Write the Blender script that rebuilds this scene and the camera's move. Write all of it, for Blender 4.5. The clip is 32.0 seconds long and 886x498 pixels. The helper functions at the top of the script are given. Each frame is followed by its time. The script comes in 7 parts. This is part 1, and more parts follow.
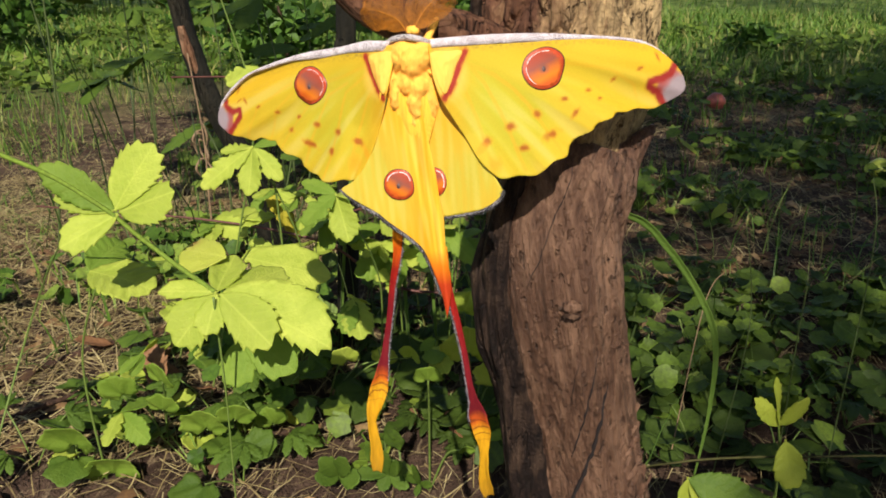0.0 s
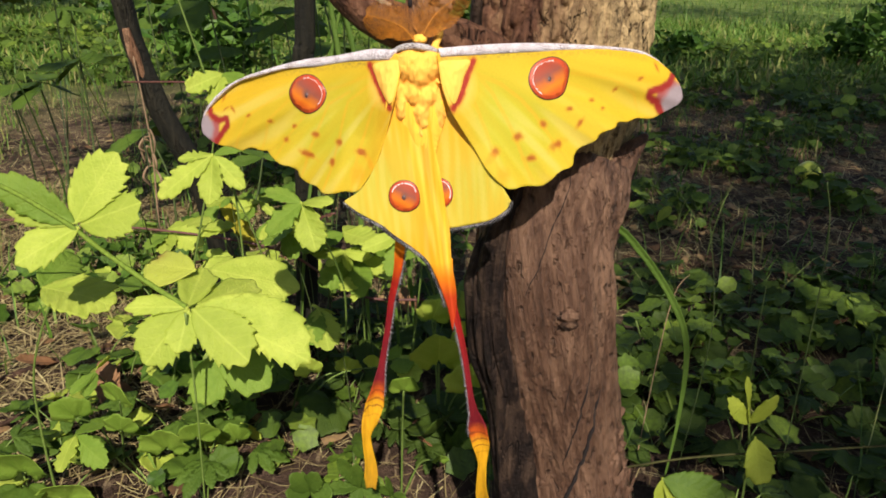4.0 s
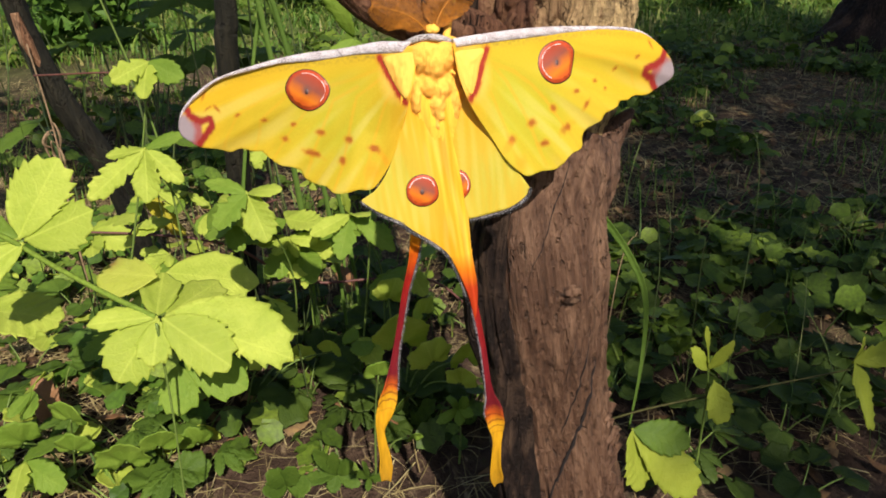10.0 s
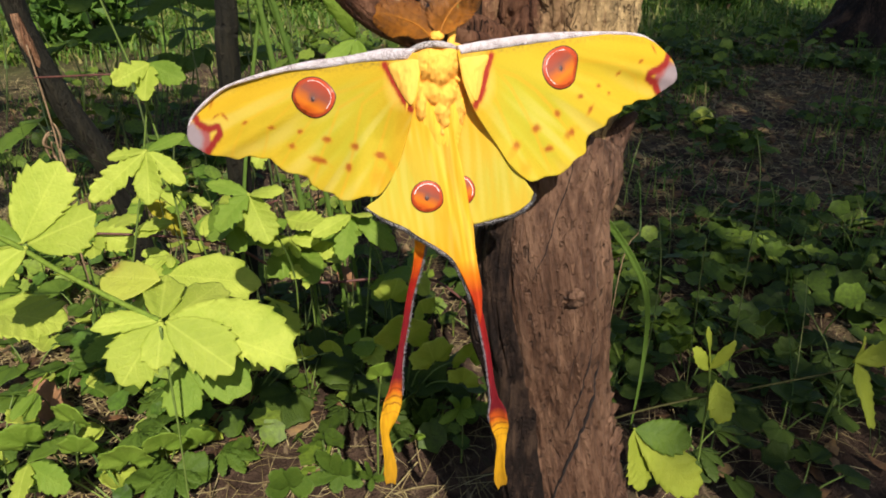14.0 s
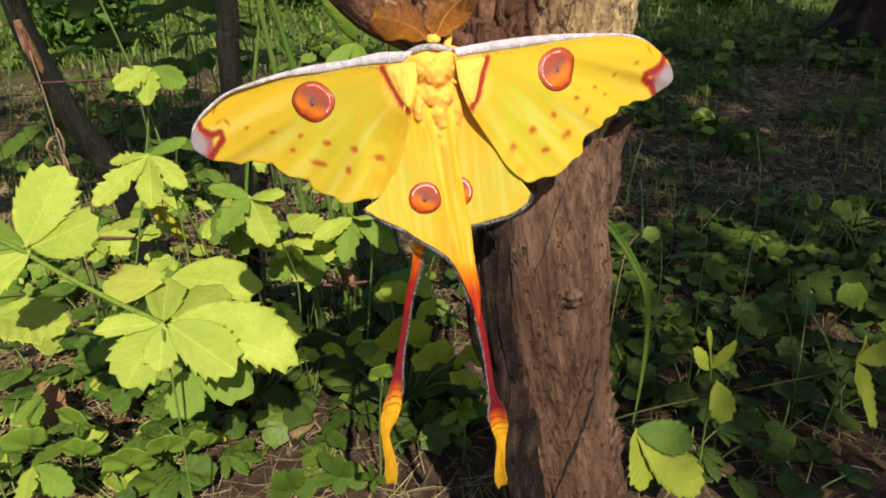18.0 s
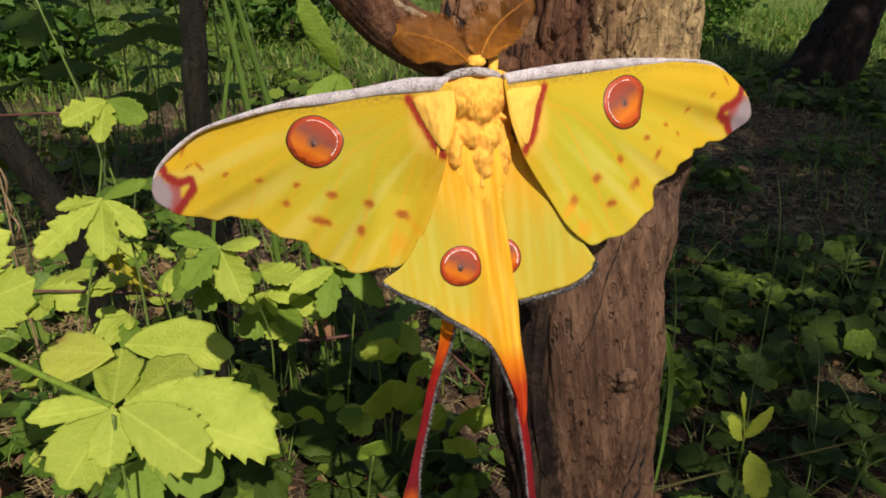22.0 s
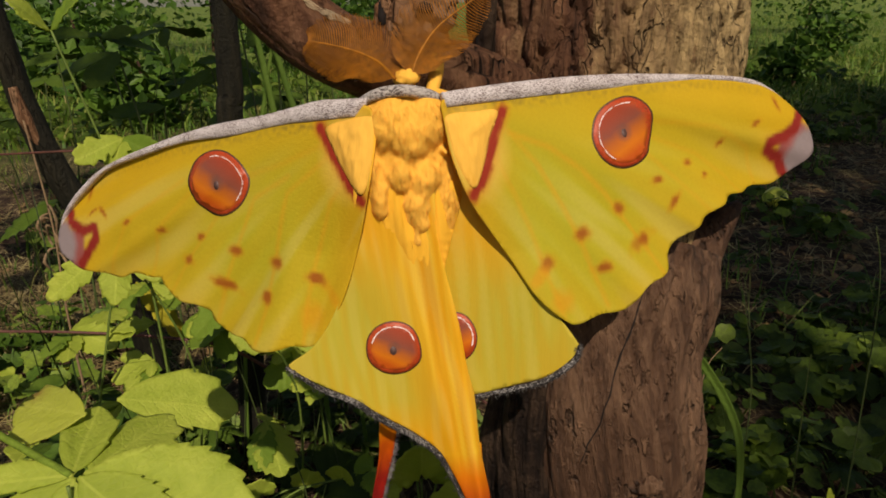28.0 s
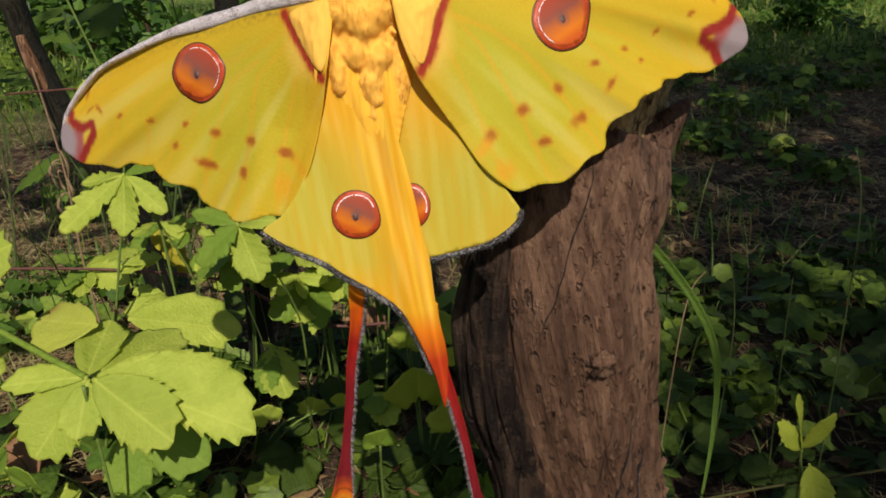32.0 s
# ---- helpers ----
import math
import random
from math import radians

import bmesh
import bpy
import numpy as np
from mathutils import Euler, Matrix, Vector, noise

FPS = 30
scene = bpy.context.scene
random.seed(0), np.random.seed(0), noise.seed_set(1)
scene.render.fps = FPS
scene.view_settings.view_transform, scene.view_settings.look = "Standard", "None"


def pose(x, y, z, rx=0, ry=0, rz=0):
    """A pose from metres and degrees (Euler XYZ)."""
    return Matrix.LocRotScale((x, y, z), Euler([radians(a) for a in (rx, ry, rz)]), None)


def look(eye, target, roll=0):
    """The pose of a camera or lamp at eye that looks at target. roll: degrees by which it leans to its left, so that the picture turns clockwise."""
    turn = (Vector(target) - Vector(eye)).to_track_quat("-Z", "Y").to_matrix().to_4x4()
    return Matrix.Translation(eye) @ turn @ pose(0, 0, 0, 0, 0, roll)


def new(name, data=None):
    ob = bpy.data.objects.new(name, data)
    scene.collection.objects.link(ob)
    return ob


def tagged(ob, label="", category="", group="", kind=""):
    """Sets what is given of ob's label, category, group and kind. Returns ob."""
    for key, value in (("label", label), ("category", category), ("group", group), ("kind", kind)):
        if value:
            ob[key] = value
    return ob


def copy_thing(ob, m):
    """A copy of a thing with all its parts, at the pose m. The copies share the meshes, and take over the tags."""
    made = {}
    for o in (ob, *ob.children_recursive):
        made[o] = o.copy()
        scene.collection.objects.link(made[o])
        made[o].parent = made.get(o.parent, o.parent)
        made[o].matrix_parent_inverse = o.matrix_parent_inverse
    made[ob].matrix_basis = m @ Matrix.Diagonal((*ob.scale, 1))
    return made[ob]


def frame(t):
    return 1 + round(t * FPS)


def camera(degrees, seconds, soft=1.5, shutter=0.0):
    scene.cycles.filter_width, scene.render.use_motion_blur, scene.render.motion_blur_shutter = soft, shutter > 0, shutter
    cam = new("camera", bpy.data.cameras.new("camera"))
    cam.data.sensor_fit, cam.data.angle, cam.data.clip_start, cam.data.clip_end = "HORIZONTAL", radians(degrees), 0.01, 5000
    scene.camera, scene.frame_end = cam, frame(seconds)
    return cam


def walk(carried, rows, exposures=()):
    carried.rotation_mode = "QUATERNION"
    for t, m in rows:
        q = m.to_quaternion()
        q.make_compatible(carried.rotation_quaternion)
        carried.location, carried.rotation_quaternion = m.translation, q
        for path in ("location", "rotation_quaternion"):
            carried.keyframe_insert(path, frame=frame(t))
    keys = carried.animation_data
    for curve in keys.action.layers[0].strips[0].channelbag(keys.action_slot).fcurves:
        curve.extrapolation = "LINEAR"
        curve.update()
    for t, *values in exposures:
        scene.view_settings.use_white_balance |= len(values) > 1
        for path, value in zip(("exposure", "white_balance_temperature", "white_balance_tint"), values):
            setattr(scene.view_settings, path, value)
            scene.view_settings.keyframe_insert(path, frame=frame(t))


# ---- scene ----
cam = camera(64.45, 32.0, soft=1.8)
# seconds, eye, target, roll
PATH = [
    (0, (0.02093, -0.18835, 0.35123), (0.01356, 0.04148, 0.25315), 0.29),
    (0.5, (0.01924, -0.18715, 0.35134), (0.01306, 0.04280, 0.25343), 0.40),
    (1, (0.01685, -0.18573, 0.35126), (0.01246, 0.04443, 0.25375), 0.56),
    (1.5, (0.01412, -0.18479, 0.35079), (0.01223, 0.04567, 0.25392), 0.75),
    (2, (0.01123, -0.18442, 0.35056), (0.01237, 0.04625, 0.25419), 0.97),
    (2.5, (0.00849, -0.18406, 0.35050), (0.01279, 0.04668, 0.25437), 1.15),
    (3, (0.00580, -0.18375, 0.35056), (0.01339, 0.04693, 0.25449), 1.27),
    (3.5, (0.00209, -0.18364, 0.35130), (0.01349, 0.04681, 0.25506), 1.44),
    (5.5, (-0.00987, -0.18191, 0.35227), (0.01737, 0.04644, 0.25422), 1.53),
    (6, (-0.01378, -0.18027, 0.35243), (0.01793, 0.04717, 0.25360), 1.56),
    (6.5, (-0.01760, -0.17914, 0.35244), (0.01832, 0.04737, 0.25294), 1.49),
    (7, (-0.02129, -0.17842, 0.35276), (0.01836, 0.04712, 0.25246), 1.32),
    (7.5, (-0.02502, -0.17758, 0.35306), (0.01784, 0.04693, 0.25177), 1.11),
    (8, (-0.02837, -0.17671, 0.35288), (0.01698, 0.04679, 0.25046), 0.78),
    (8.5, (-0.03081, -0.17541, 0.35291), (0.01609, 0.04708, 0.24900), 0.39),
    (9, (-0.03308, -0.17393, 0.35455), (0.01497, 0.04748, 0.24886), 0.17),
    (9.5, (-0.03584, -0.17338, 0.35715), (0.01345, 0.04711, 0.25012), 0.21),
    (10, (-0.03829, -0.17300, 0.35854), (0.01202, 0.04697, 0.25092), 0.32),
    (10.5, (-0.03945, -0.17251, 0.35872), (0.01131, 0.04726, 0.25090), 0.35),
    (11, (-0.03969, -0.17245, 0.35858), (0.01115, 0.04728, 0.25074), 0.32),
    (11.5, (-0.03968, -0.17219, 0.35820), (0.01109, 0.04759, 0.25042), 0.28),
    (12, (-0.03956, -0.17162, 0.35805), (0.01106, 0.04817, 0.25022), 0.23),
    (12.5, (-0.03947, -0.17133, 0.35854), (0.01104, 0.04838, 0.25049), 0.19),
    (13, (-0.03937, -0.17126, 0.35909), (0.01105, 0.04837, 0.25082), 0.16),
    (13.5, (-0.03946, -0.17136, 0.35994), (0.01095, 0.04815, 0.25143), 0.15),
    (14, (-0.03994, -0.17190, 0.36145), (0.01065, 0.04739, 0.25259), 0.19),
    (14.5, (-0.04073, -0.17268, 0.36281), (0.01021, 0.04641, 0.25369), 0.22),
    (16.5, (-0.03887, -0.17582, 0.36374), (0.01082, 0.04353, 0.25458), -0.12),
    (17, (-0.03887, -0.17609, 0.36352), (0.01077, 0.04334, 0.25448), -0.14),
    (17.5, (-0.03881, -0.17570, 0.36297), (0.01070, 0.04389, 0.25421), -0.20),
    (18, (-0.03873, -0.17408, 0.36179), (0.01076, 0.04587, 0.25374), -0.27),
    (18.5, (-0.03818, -0.17139, 0.36022), (0.01162, 0.04901, 0.25325), -0.34),
    (19, (-0.03729, -0.16695, 0.35897), (0.01325, 0.05377, 0.25300), -0.35),
    (19.5, (-0.03779, -0.15977, 0.35823), (0.01427, 0.06095, 0.25301), -0.19),
    (20, (-0.03956, -0.15169, 0.35729), (0.01468, 0.06904, 0.25319), 0.02),
    (20.5, (-0.04157, -0.14429, 0.35577), (0.01510, 0.07666, 0.25346), 0.21),
    (21, (-0.04372, -0.13680, 0.35412), (0.01547, 0.08437, 0.25372), 0.41),
    (21.5, (-0.04503, -0.12914, 0.35263), (0.01629, 0.09226, 0.25405), 0.59),
    (22, (-0.04540, -0.12124, 0.35055), (0.01762, 0.10057, 0.25395), 0.71),
    (22.5, (-0.04491, -0.11381, 0.34840), (0.01944, 0.10845, 0.25374), 0.76),
    (23, (-0.04346, -0.10786, 0.34746), (0.02188, 0.11475, 0.25433), 0.83),
    (23.5, (-0.04103, -0.10277, 0.34632), (0.02477, 0.12037, 0.25479), 0.89),
    (24, (-0.03668, -0.09877, 0.34468), (0.02852, 0.12527, 0.25491), 0.85),
    (24.5, (-0.03080, -0.09616, 0.34407), (0.03260, 0.12894, 0.25568), 0.77),
    (25, (-0.02576, -0.09404, 0.34407), (0.03457, 0.13234, 0.25682), 0.67),
    (25.5, (-0.02251, -0.09238, 0.34408), (0.03360, 0.13550, 0.25794), 0.50),
    (26, (-0.01958, -0.09134, 0.34398), (0.03138, 0.13811, 0.25880), 0.24),
    (26.5, (-0.01616, -0.09019, 0.34290), (0.02895, 0.14090, 0.25885), -0.08),
    (28.5, (-0.00381, -0.08861, 0.34012), (0.02727, 0.14502, 0.25675), -0.95),
    (29, (-0.00097, -0.08916, 0.33877), (0.02825, 0.14488, 0.25588), -0.85),
    (29.5, (0.00051, -0.09052, 0.33788), (0.02892, 0.14362, 0.25498), -0.83),
    (30, (0.00082, -0.09327, 0.33799), (0.02939, 0.14062, 0.25446), -0.91),
    (30.5, (0.00073, -0.09745, 0.33819), (0.02971, 0.13601, 0.25358), -1.09),
    (31, (0.00078, -0.10236, 0.33659), (0.02976, 0.13038, 0.25002), -1.33),
    (31.5, (0.00108, -0.10691, 0.33355), (0.02949, 0.12437, 0.24298), -1.65),
    (32, (0.00129, -0.11042, 0.32999), (0.02892, 0.11863, 0.23370), -2.02),
]
EXPOSURES = [(0, 0.48, 6500, 13), (18, 0.48, 6500, 13), (21, 0.25, 6500, 13), (23, -0.08, 6850, 13), (23.5, -0.15, 6950, 13), (25.5, -0.29, 7400, 13), (28.5, -0.45, 7500, 13), (30.5, -0.40, 7300, 13), (32, -0.08, 6600, 12)]
walk(cam, [(t, look(eye, target, roll)) for t, eye, target, roll in PATH], EXPOSURES)
# ---- end of path ----

# ---- light ----
SUN = Vector((0.03, -1.0, 0.92)).normalized()
world = bpy.data.worlds.new("sky")
world.use_nodes = True
scene.world = world
wn = world.node_tree
sky = wn.nodes.new("ShaderNodeTexSky")
sky.sky_type = "NISHITA"
sky.sun_disc = False
sky.sun_elevation = math.asin(SUN.z)
sky.sun_rotation = math.atan2(SUN.x, SUN.y)
wn.links.new(sky.outputs[0], wn.nodes["Background"].inputs[0])
wn.nodes["Background"].inputs[1].default_value = 0.074
sun_data = bpy.data.lights.new("sun", "SUN")
sun_data.energy, sun_data.angle, sun_data.color = 4.9, radians(0.5), (1.0, 0.94, 0.84)
sun = new("sun", sun_data)
sun.matrix_world = look(SUN * 6, (0, 0, 0))


# ---- materials ----
class Mat:
    """A small builder for node materials."""

    def __init__(self, name, rough=0.7, metal=0.0, spec=0.4):
        self.m = bpy.data.materials.new(name)
        self.m.use_nodes = True
        self.t = self.m.node_tree
        self.b = self.t.nodes["Principled BSDF"]
        self.b.inputs["Roughness"].default_value = rough
        self.b.inputs["Metallic"].default_value = metal
        self.b.inputs["Specular IOR Level"].default_value = spec
        self.co = self.t.nodes.new("ShaderNodeTexCoord")

    def n(self, kind, **values):
        node = self.t.nodes.new(kind)
        for key, value in values.items():
            node.inputs[key.replace("_", " ")].default_value = value
        return node

    def link(self, a, b):
        self.t.links.new(a, b)

    def coords(self, scale=(1, 1, 1), space="Object"):
        mp = self.n("ShaderNodeMapping")
        mp.inputs["Scale"].default_value = scale
        self.link(self.co.outputs[space], mp.inputs["Vector"])
        return mp.outputs[0]

    def noise(self, scale, detail=4, stretch=(1, 1, 1), rough=0.6, space="Object"):
        node = self.n("ShaderNodeTexNoise", Scale=scale, Detail=detail, Roughness=rough)
        self.link(self.coords(stretch, space), node.inputs["Vector"])
        return node.outputs["Fac"]

    def ramp(self, fac, stops):
        node = self.t.nodes.new("ShaderNodeValToRGB")
        els = node.color_ramp.elements
        while len(els) < len(stops):
            els.new(0.5)
        for el, (at, col) in zip(els, stops):
            el.position, el.color = at, (*col, 1) if len(col) == 3 else col
        self.link(fac, node.inputs[0])
        return node.outputs[0]

    def mix(self, fac, a, b, mode="MIX"):
        node = self.t.nodes.new("ShaderNodeMix")
        node.data_type, node.blend_type = "RGBA", mode
        for sock, value in ((node.inputs[0], fac), (node.inputs[6], a), (node.inputs[7], b)):
            if isinstance(value, (int, float)):
                sock.default_value = value
            elif isinstance(value, tuple):
                sock.default_value = (*value, 1)
            else:
                self.link(value, sock)
        return node.outputs[2]

    def math(self, op, a, b=0.0, clamp=False):
        node = self.t.nodes.new("ShaderNodeMath")
        node.operation, node.use_clamp = op, clamp
        for sock, value in zip(node.inputs, (a, b)):
            if isinstance(value, (int, float)):
                sock.default_value = value
            else:
                self.link(value, sock)
        return node.outputs[0]

    def xyz(self, space="Object"):
        node = self.t.nodes.new("ShaderNodeSeparateXYZ")
        self.link(self.co.outputs[space], node.inputs[0])
        return node.outputs

    def color(self, c):
        if isinstance(c, tuple):
            self.b.inputs["Base Color"].default_value = (*c, 1)
        else:
            self.link(c, self.b.inputs["Base Color"])
        self.base = c

    def bump(self, height, strength=0.5, distance=0.001):
        node = self.n("ShaderNodeBump", Strength=strength, Distance=distance)
        self.link(height, node.inputs["Height"])
        self.link(node.outputs[0], self.b.inputs["Normal"])

    def thin(self, amount, color=None):
        """Lets light through a thin sheet."""
        tr = self.n("ShaderNodeBsdfTranslucent")
        c = color or self.base
        if isinstance(c, tuple):
            tr.inputs[0].default_value = (*c, 1)
        else:
            self.link(c, tr.inputs[0])
        mx = self.n("ShaderNodeMixShader")
        mx.inputs[0].default_value = amount
        self.link(self.b.outputs[0], mx.inputs[1])
        self.link(tr.outputs[0], mx.inputs[2])
        self.link(mx.outputs[0], self.t.nodes["Material Output"].inputs[0])

    def pick(self, island=False):
        if island:
            return self.t.nodes.new("ShaderNodeNewGeometry").outputs["Random Per Island"]
        return self.t.nodes.new("ShaderNodeObjectInfo").outputs["Random"]


def plain(name, color, rough=0.6, grain=900, vary=0.25, bump=0.3, spec=0.4, thin=0.0):
    m = Mat(name, rough, spec=spec)
    f = m.noise(grain, 5)
    dark = tuple(c * (1 - vary) for c in color)
    light = tuple(min(1, c * (1 + vary)) for c in color)
    m.color(m.ramp(f, [(0.3, dark), (0.7, light)]))
    m.bump(f, bump, 0.0004)
    if thin:
        m.thin(thin)
    return m.m


def fur_material(name, color, deep, lie=(1, 1, 0.14)):
    """Short dense fur: streaks that run down, deeper in the partings."""
    m = Mat(name, 0.9, spec=0.1)
    s = m.noise(900, 5, lie)
    g = m.noise(260, 3, tuple(min(1, v * 3) for v in lie))
    f = m.math("ADD", m.math("MULTIPLY", s, 0.55), m.math("MULTIPLY", g, 0.45))
    m.color(m.ramp(f, [(0.30, deep), (0.46, color), (0.70, tuple(min(1, v * 1.12) for v in color))]))
    m.bump(f, 0.6, 0.0006)
    return m.m


def strand_material(name, deep, light):
    """Fine hair: each strand has its own tone."""
    m = Mat(name, 0.8, spec=0.1)
    m.color(m.ramp(m.pick(island=True), [(0.0, deep), (1.0, light)]))
    m.thin(0.45)
    return m.m


def wing_material(name, thin, streak=(1, 1, 1), grain=1500, amount=0.15):
    """Wing scales: the pigment of the mesh under fine grain."""
    m = Mat(name, 0.62, spec=0.25)
    at = m.t.nodes.new("ShaderNodeAttribute")
    at.attribute_name = "pigment"
    fine = m.noise(grain, 6, streak)
    c = m.mix(amount, at.outputs["Color"], m.ramp(fine, [(0.3, (0.36, 0.36, 0.36)), (0.7, (0.62, 0.62, 0.62))]), "OVERLAY")
    m.color(c)
    m.bump(fine, 0.35, 0.0003)
    m.thin(thin)
    return m.m


def tail_material(name, shift):
    m = Mat(name, 0.6, spec=0.3)
    x, y, z = m.xyz("Generated")
    f = m.math("ADD", z, m.math("MULTIPLY", m.math("SUBTRACT", m.noise(160, 3), 0.5), 0.05))
    c = m.ramp(f, [(0.0, (0.40, 0.24, 0.014)), (0.14, (0.56, 0.34, 0.012)), (0.32, (0.62, 0.36, 0.012)), (0.36, (0.50, 0.10, 0.012)), (0.41, (0.15, 0.010, 0.020)),
                   (0.62, (0.20, 0.010, 0.018)), (0.85 - shift, (0.34, 0.016, 0.010)), (0.94 - shift, (0.68, 0.13, 0.006)), (1.0 - shift, (0.80, 0.34, 0.008))])
    bars = m.math("POWER", m.math("MAXIMUM", m.math("SINE", m.math("MULTIPLY", f, 230.0)), 0.0), 4.0)
    near = m.ramp(f, [(0.27, (0, 0, 0)), (0.30, (0.8, 0.8, 0.8)), (0.37, (0.8, 0.8, 0.8)), (0.41, (0, 0, 0))])
    c = m.mix(m.math("MULTIPLY", bars, near), c, (0.16, 0.04, 0.012))
    hairs = m.noise(900, 4, (1.0, 1.0, 0.15))
    c = m.mix(0.25, c, m.ramp(hairs, [(0.35, (0.25, 0.05, 0.01)), (0.65, (0.85, 0.45, 0.05))]), "OVERLAY")
    m.color(c)
    m.bump(hairs, 0.5, 0.0005)
    m.thin(0.15)
    return m.m


def frosted(name, dark, light, scale=2600, low=0.36, high=0.55):
    m = Mat(name, 0.75, spec=0.3)
    f = m.noise(scale, 3, (0.6, 1.4, 1.0))
    g = m.noise(260, 3)
    f2 = m.math("ADD", f, m.math("MULTIPLY", m.math("SUBTRACT", g, 0.5), 0.35))
    m.color(m.ramp(f2, [(low, dark), (high, light)]))
    m.bump(f, 0.7, 0.0006)
    return m.m


def iris_material(name, tilt):
    """Orange below, mauve-brown above."""
    m = Mat(name, 0.46, spec=0.3)
    x, y, z = m.xyz("Generated")
    f = m.math("ADD", m.math("ADD", y, m.math("MULTIPLY", m.math("SUBTRACT", x, 0.5), tilt)), m.math("MULTIPLY", m.math("SUBTRACT", m.noise(400, 3), 0.5), 0.10))
    c = m.ramp(f, [(0.08, (0.50, 0.085, 0.008)), (0.25, (0.60, 0.16, 0.010)), (0.46, (0.44, 0.11, 0.022)), (0.62, (0.25, 0.070, 0.045)), (0.92, (0.34, 0.055, 0.026))])
    dx, dy = m.math("SUBTRACT", x, 0.5), m.math("SUBTRACT", y, 0.5)
    r = m.math("ADD", m.math("SQRT", m.math("ADD", m.math("MULTIPLY", dx, dx), m.math("MULTIPLY", dy, dy))), m.math("MULTIPLY", m.math("SUBTRACT", m.noise(700, 3), 0.5), 0.10))
    c = m.mix(m.ramp(r, [(0.04, (0.75, 0.75, 0.75)), (0.17, (0, 0, 0))]), c, (0.13, 0.07, 0.06))
    c = m.mix(m.ramp(r, [(0.40, (0, 0, 0)), (0.50, (0.8, 0.8, 0.8))]), c, (0.46, 0.07, 0.018))
    m.color(c)
    m.bump(m.noise(1800, 3), 0.2, 0.0003)
    return m.m


def leaf_material(name, low, high, thin=0.35, vein=0.2, spots=0.0, stain=None):
    m = Mat(name, 0.6, spec=0.2)
    x, y, z = m.xyz()
    rib = m.math("ABSOLUTE", x)
    wander = m.math("MULTIPLY", m.math("SUBTRACT", m.noise(90, 3), 0.5), 0.008)
    bend = m.math("MULTIPLY", m.math("MULTIPLY", rib, rib), 14.0)
    way = m.math("ADD", m.math("ADD", m.math("SUBTRACT", y, m.math("MULTIPLY", rib, 1.05)), bend), wander)
    lines = m.math("POWER", m.math("MAXIMUM", m.math("SINE", m.math("MULTIPLY", way, 980.0)), 0.0), 12.0)
    mid = m.math("LESS_THAN", rib, 0.0005)
    veins = m.math("MAXIMUM", m.math("MULTIPLY", lines, m.math("MULTIPLY", m.noise(60, 2), 0.8)), m.math("MULTIPLY", mid, 0.9))
    net = m.n("ShaderNodeTexVoronoi", Scale=420.0, Randomness=1.0)
    net.feature = "DISTANCE_TO_EDGE"
    m.link(m.coords(), net.inputs["Vector"])
    cell = m.ramp(net.outputs["Distance"], [(0.0, (0, 0, 0)), (0.30, (1, 1, 1))])
    f = m.math("ADD", m.math("MULTIPLY", m.noise(38, 5), 0.8), m.math("MULTIPLY", m.noise(420, 4), 0.2))
    c = m.ramp(f, [(0.34, low), (0.66, high)])
    rand = m.pick()
    c = m.mix(m.math("MULTIPLY", rand, 0.5), c, tuple(v * 0.72 for v in low), "MIX")
    pale = tuple(min(1, v * 1.12 + 0.01) for v in high)
    c = m.mix(m.math("MULTIPLY", veins, vein * 0.5), c, pale)
    blotch = m.ramp(m.noise(70, 4, (1, 1, 1), 0.7), [(0.62, (0, 0, 0)), (0.74, (1, 1, 1))])
    c = m.mix(m.math("MULTIPLY", blotch, 0.22), c, (high[0] * 1.15, high[1] * 0.95, high[2] * 0.8))
    if spots:
        s = m.ramp(m.noise(34, 3), [(0.565, (0, 0, 0)), (0.59, (1, 1, 1))])
        c = m.mix(m.math("MULTIPLY", s, spots), c, (0.20, 0.09, 0.03))
    if stain:
        away = m.math("SQRT", m.math("ADD", m.math("POWER", m.math("SUBTRACT", x, stain[0]), 2.0), m.math("POWER", m.math("SUBTRACT", y, stain[1]), 2.0)))
        away = m.math("ADD", away, m.math("MULTIPLY", m.math("SUBTRACT", m.noise(260, 4), 0.5), 0.006))
        c = m.mix(m.ramp(away, [(0.0030, (1, 1, 1)), (0.0042, (0, 0, 0))]), c, (0.24, 0.12, 0.045))
    m.color(c)
    m.bump(m.math("ADD", m.math("MULTIPLY", veins, -0.7), m.math("ADD", m.math("MULTIPLY", cell, 0.35), m.math("MULTIPLY", m.noise(700, 4), 0.4))), 0.52, 0.0010)
    m.thin(thin, tuple(min(1, v * 1.25) for v in high))
    return m.m


def stuff_leaf(name, stops, thin=0.3, rough=0.55):
    m = Mat(name, rough, spec=0.3)
    r = m.pick(island=True)
    c = m.ramp(r, stops)
    f = m.noise(260, 4)
    c = m.mix(0.35, c, m.ramp(f, [(0.35, (0.02, 0.04, 0.005)), (0.65, (0.6, 0.7, 0.2))]), "OVERLAY")
    m.color(c)
    m.bump(m.noise(500, 3), 0.3, 0.001)
    if thin:
        m.thin(thin)
    return m.m


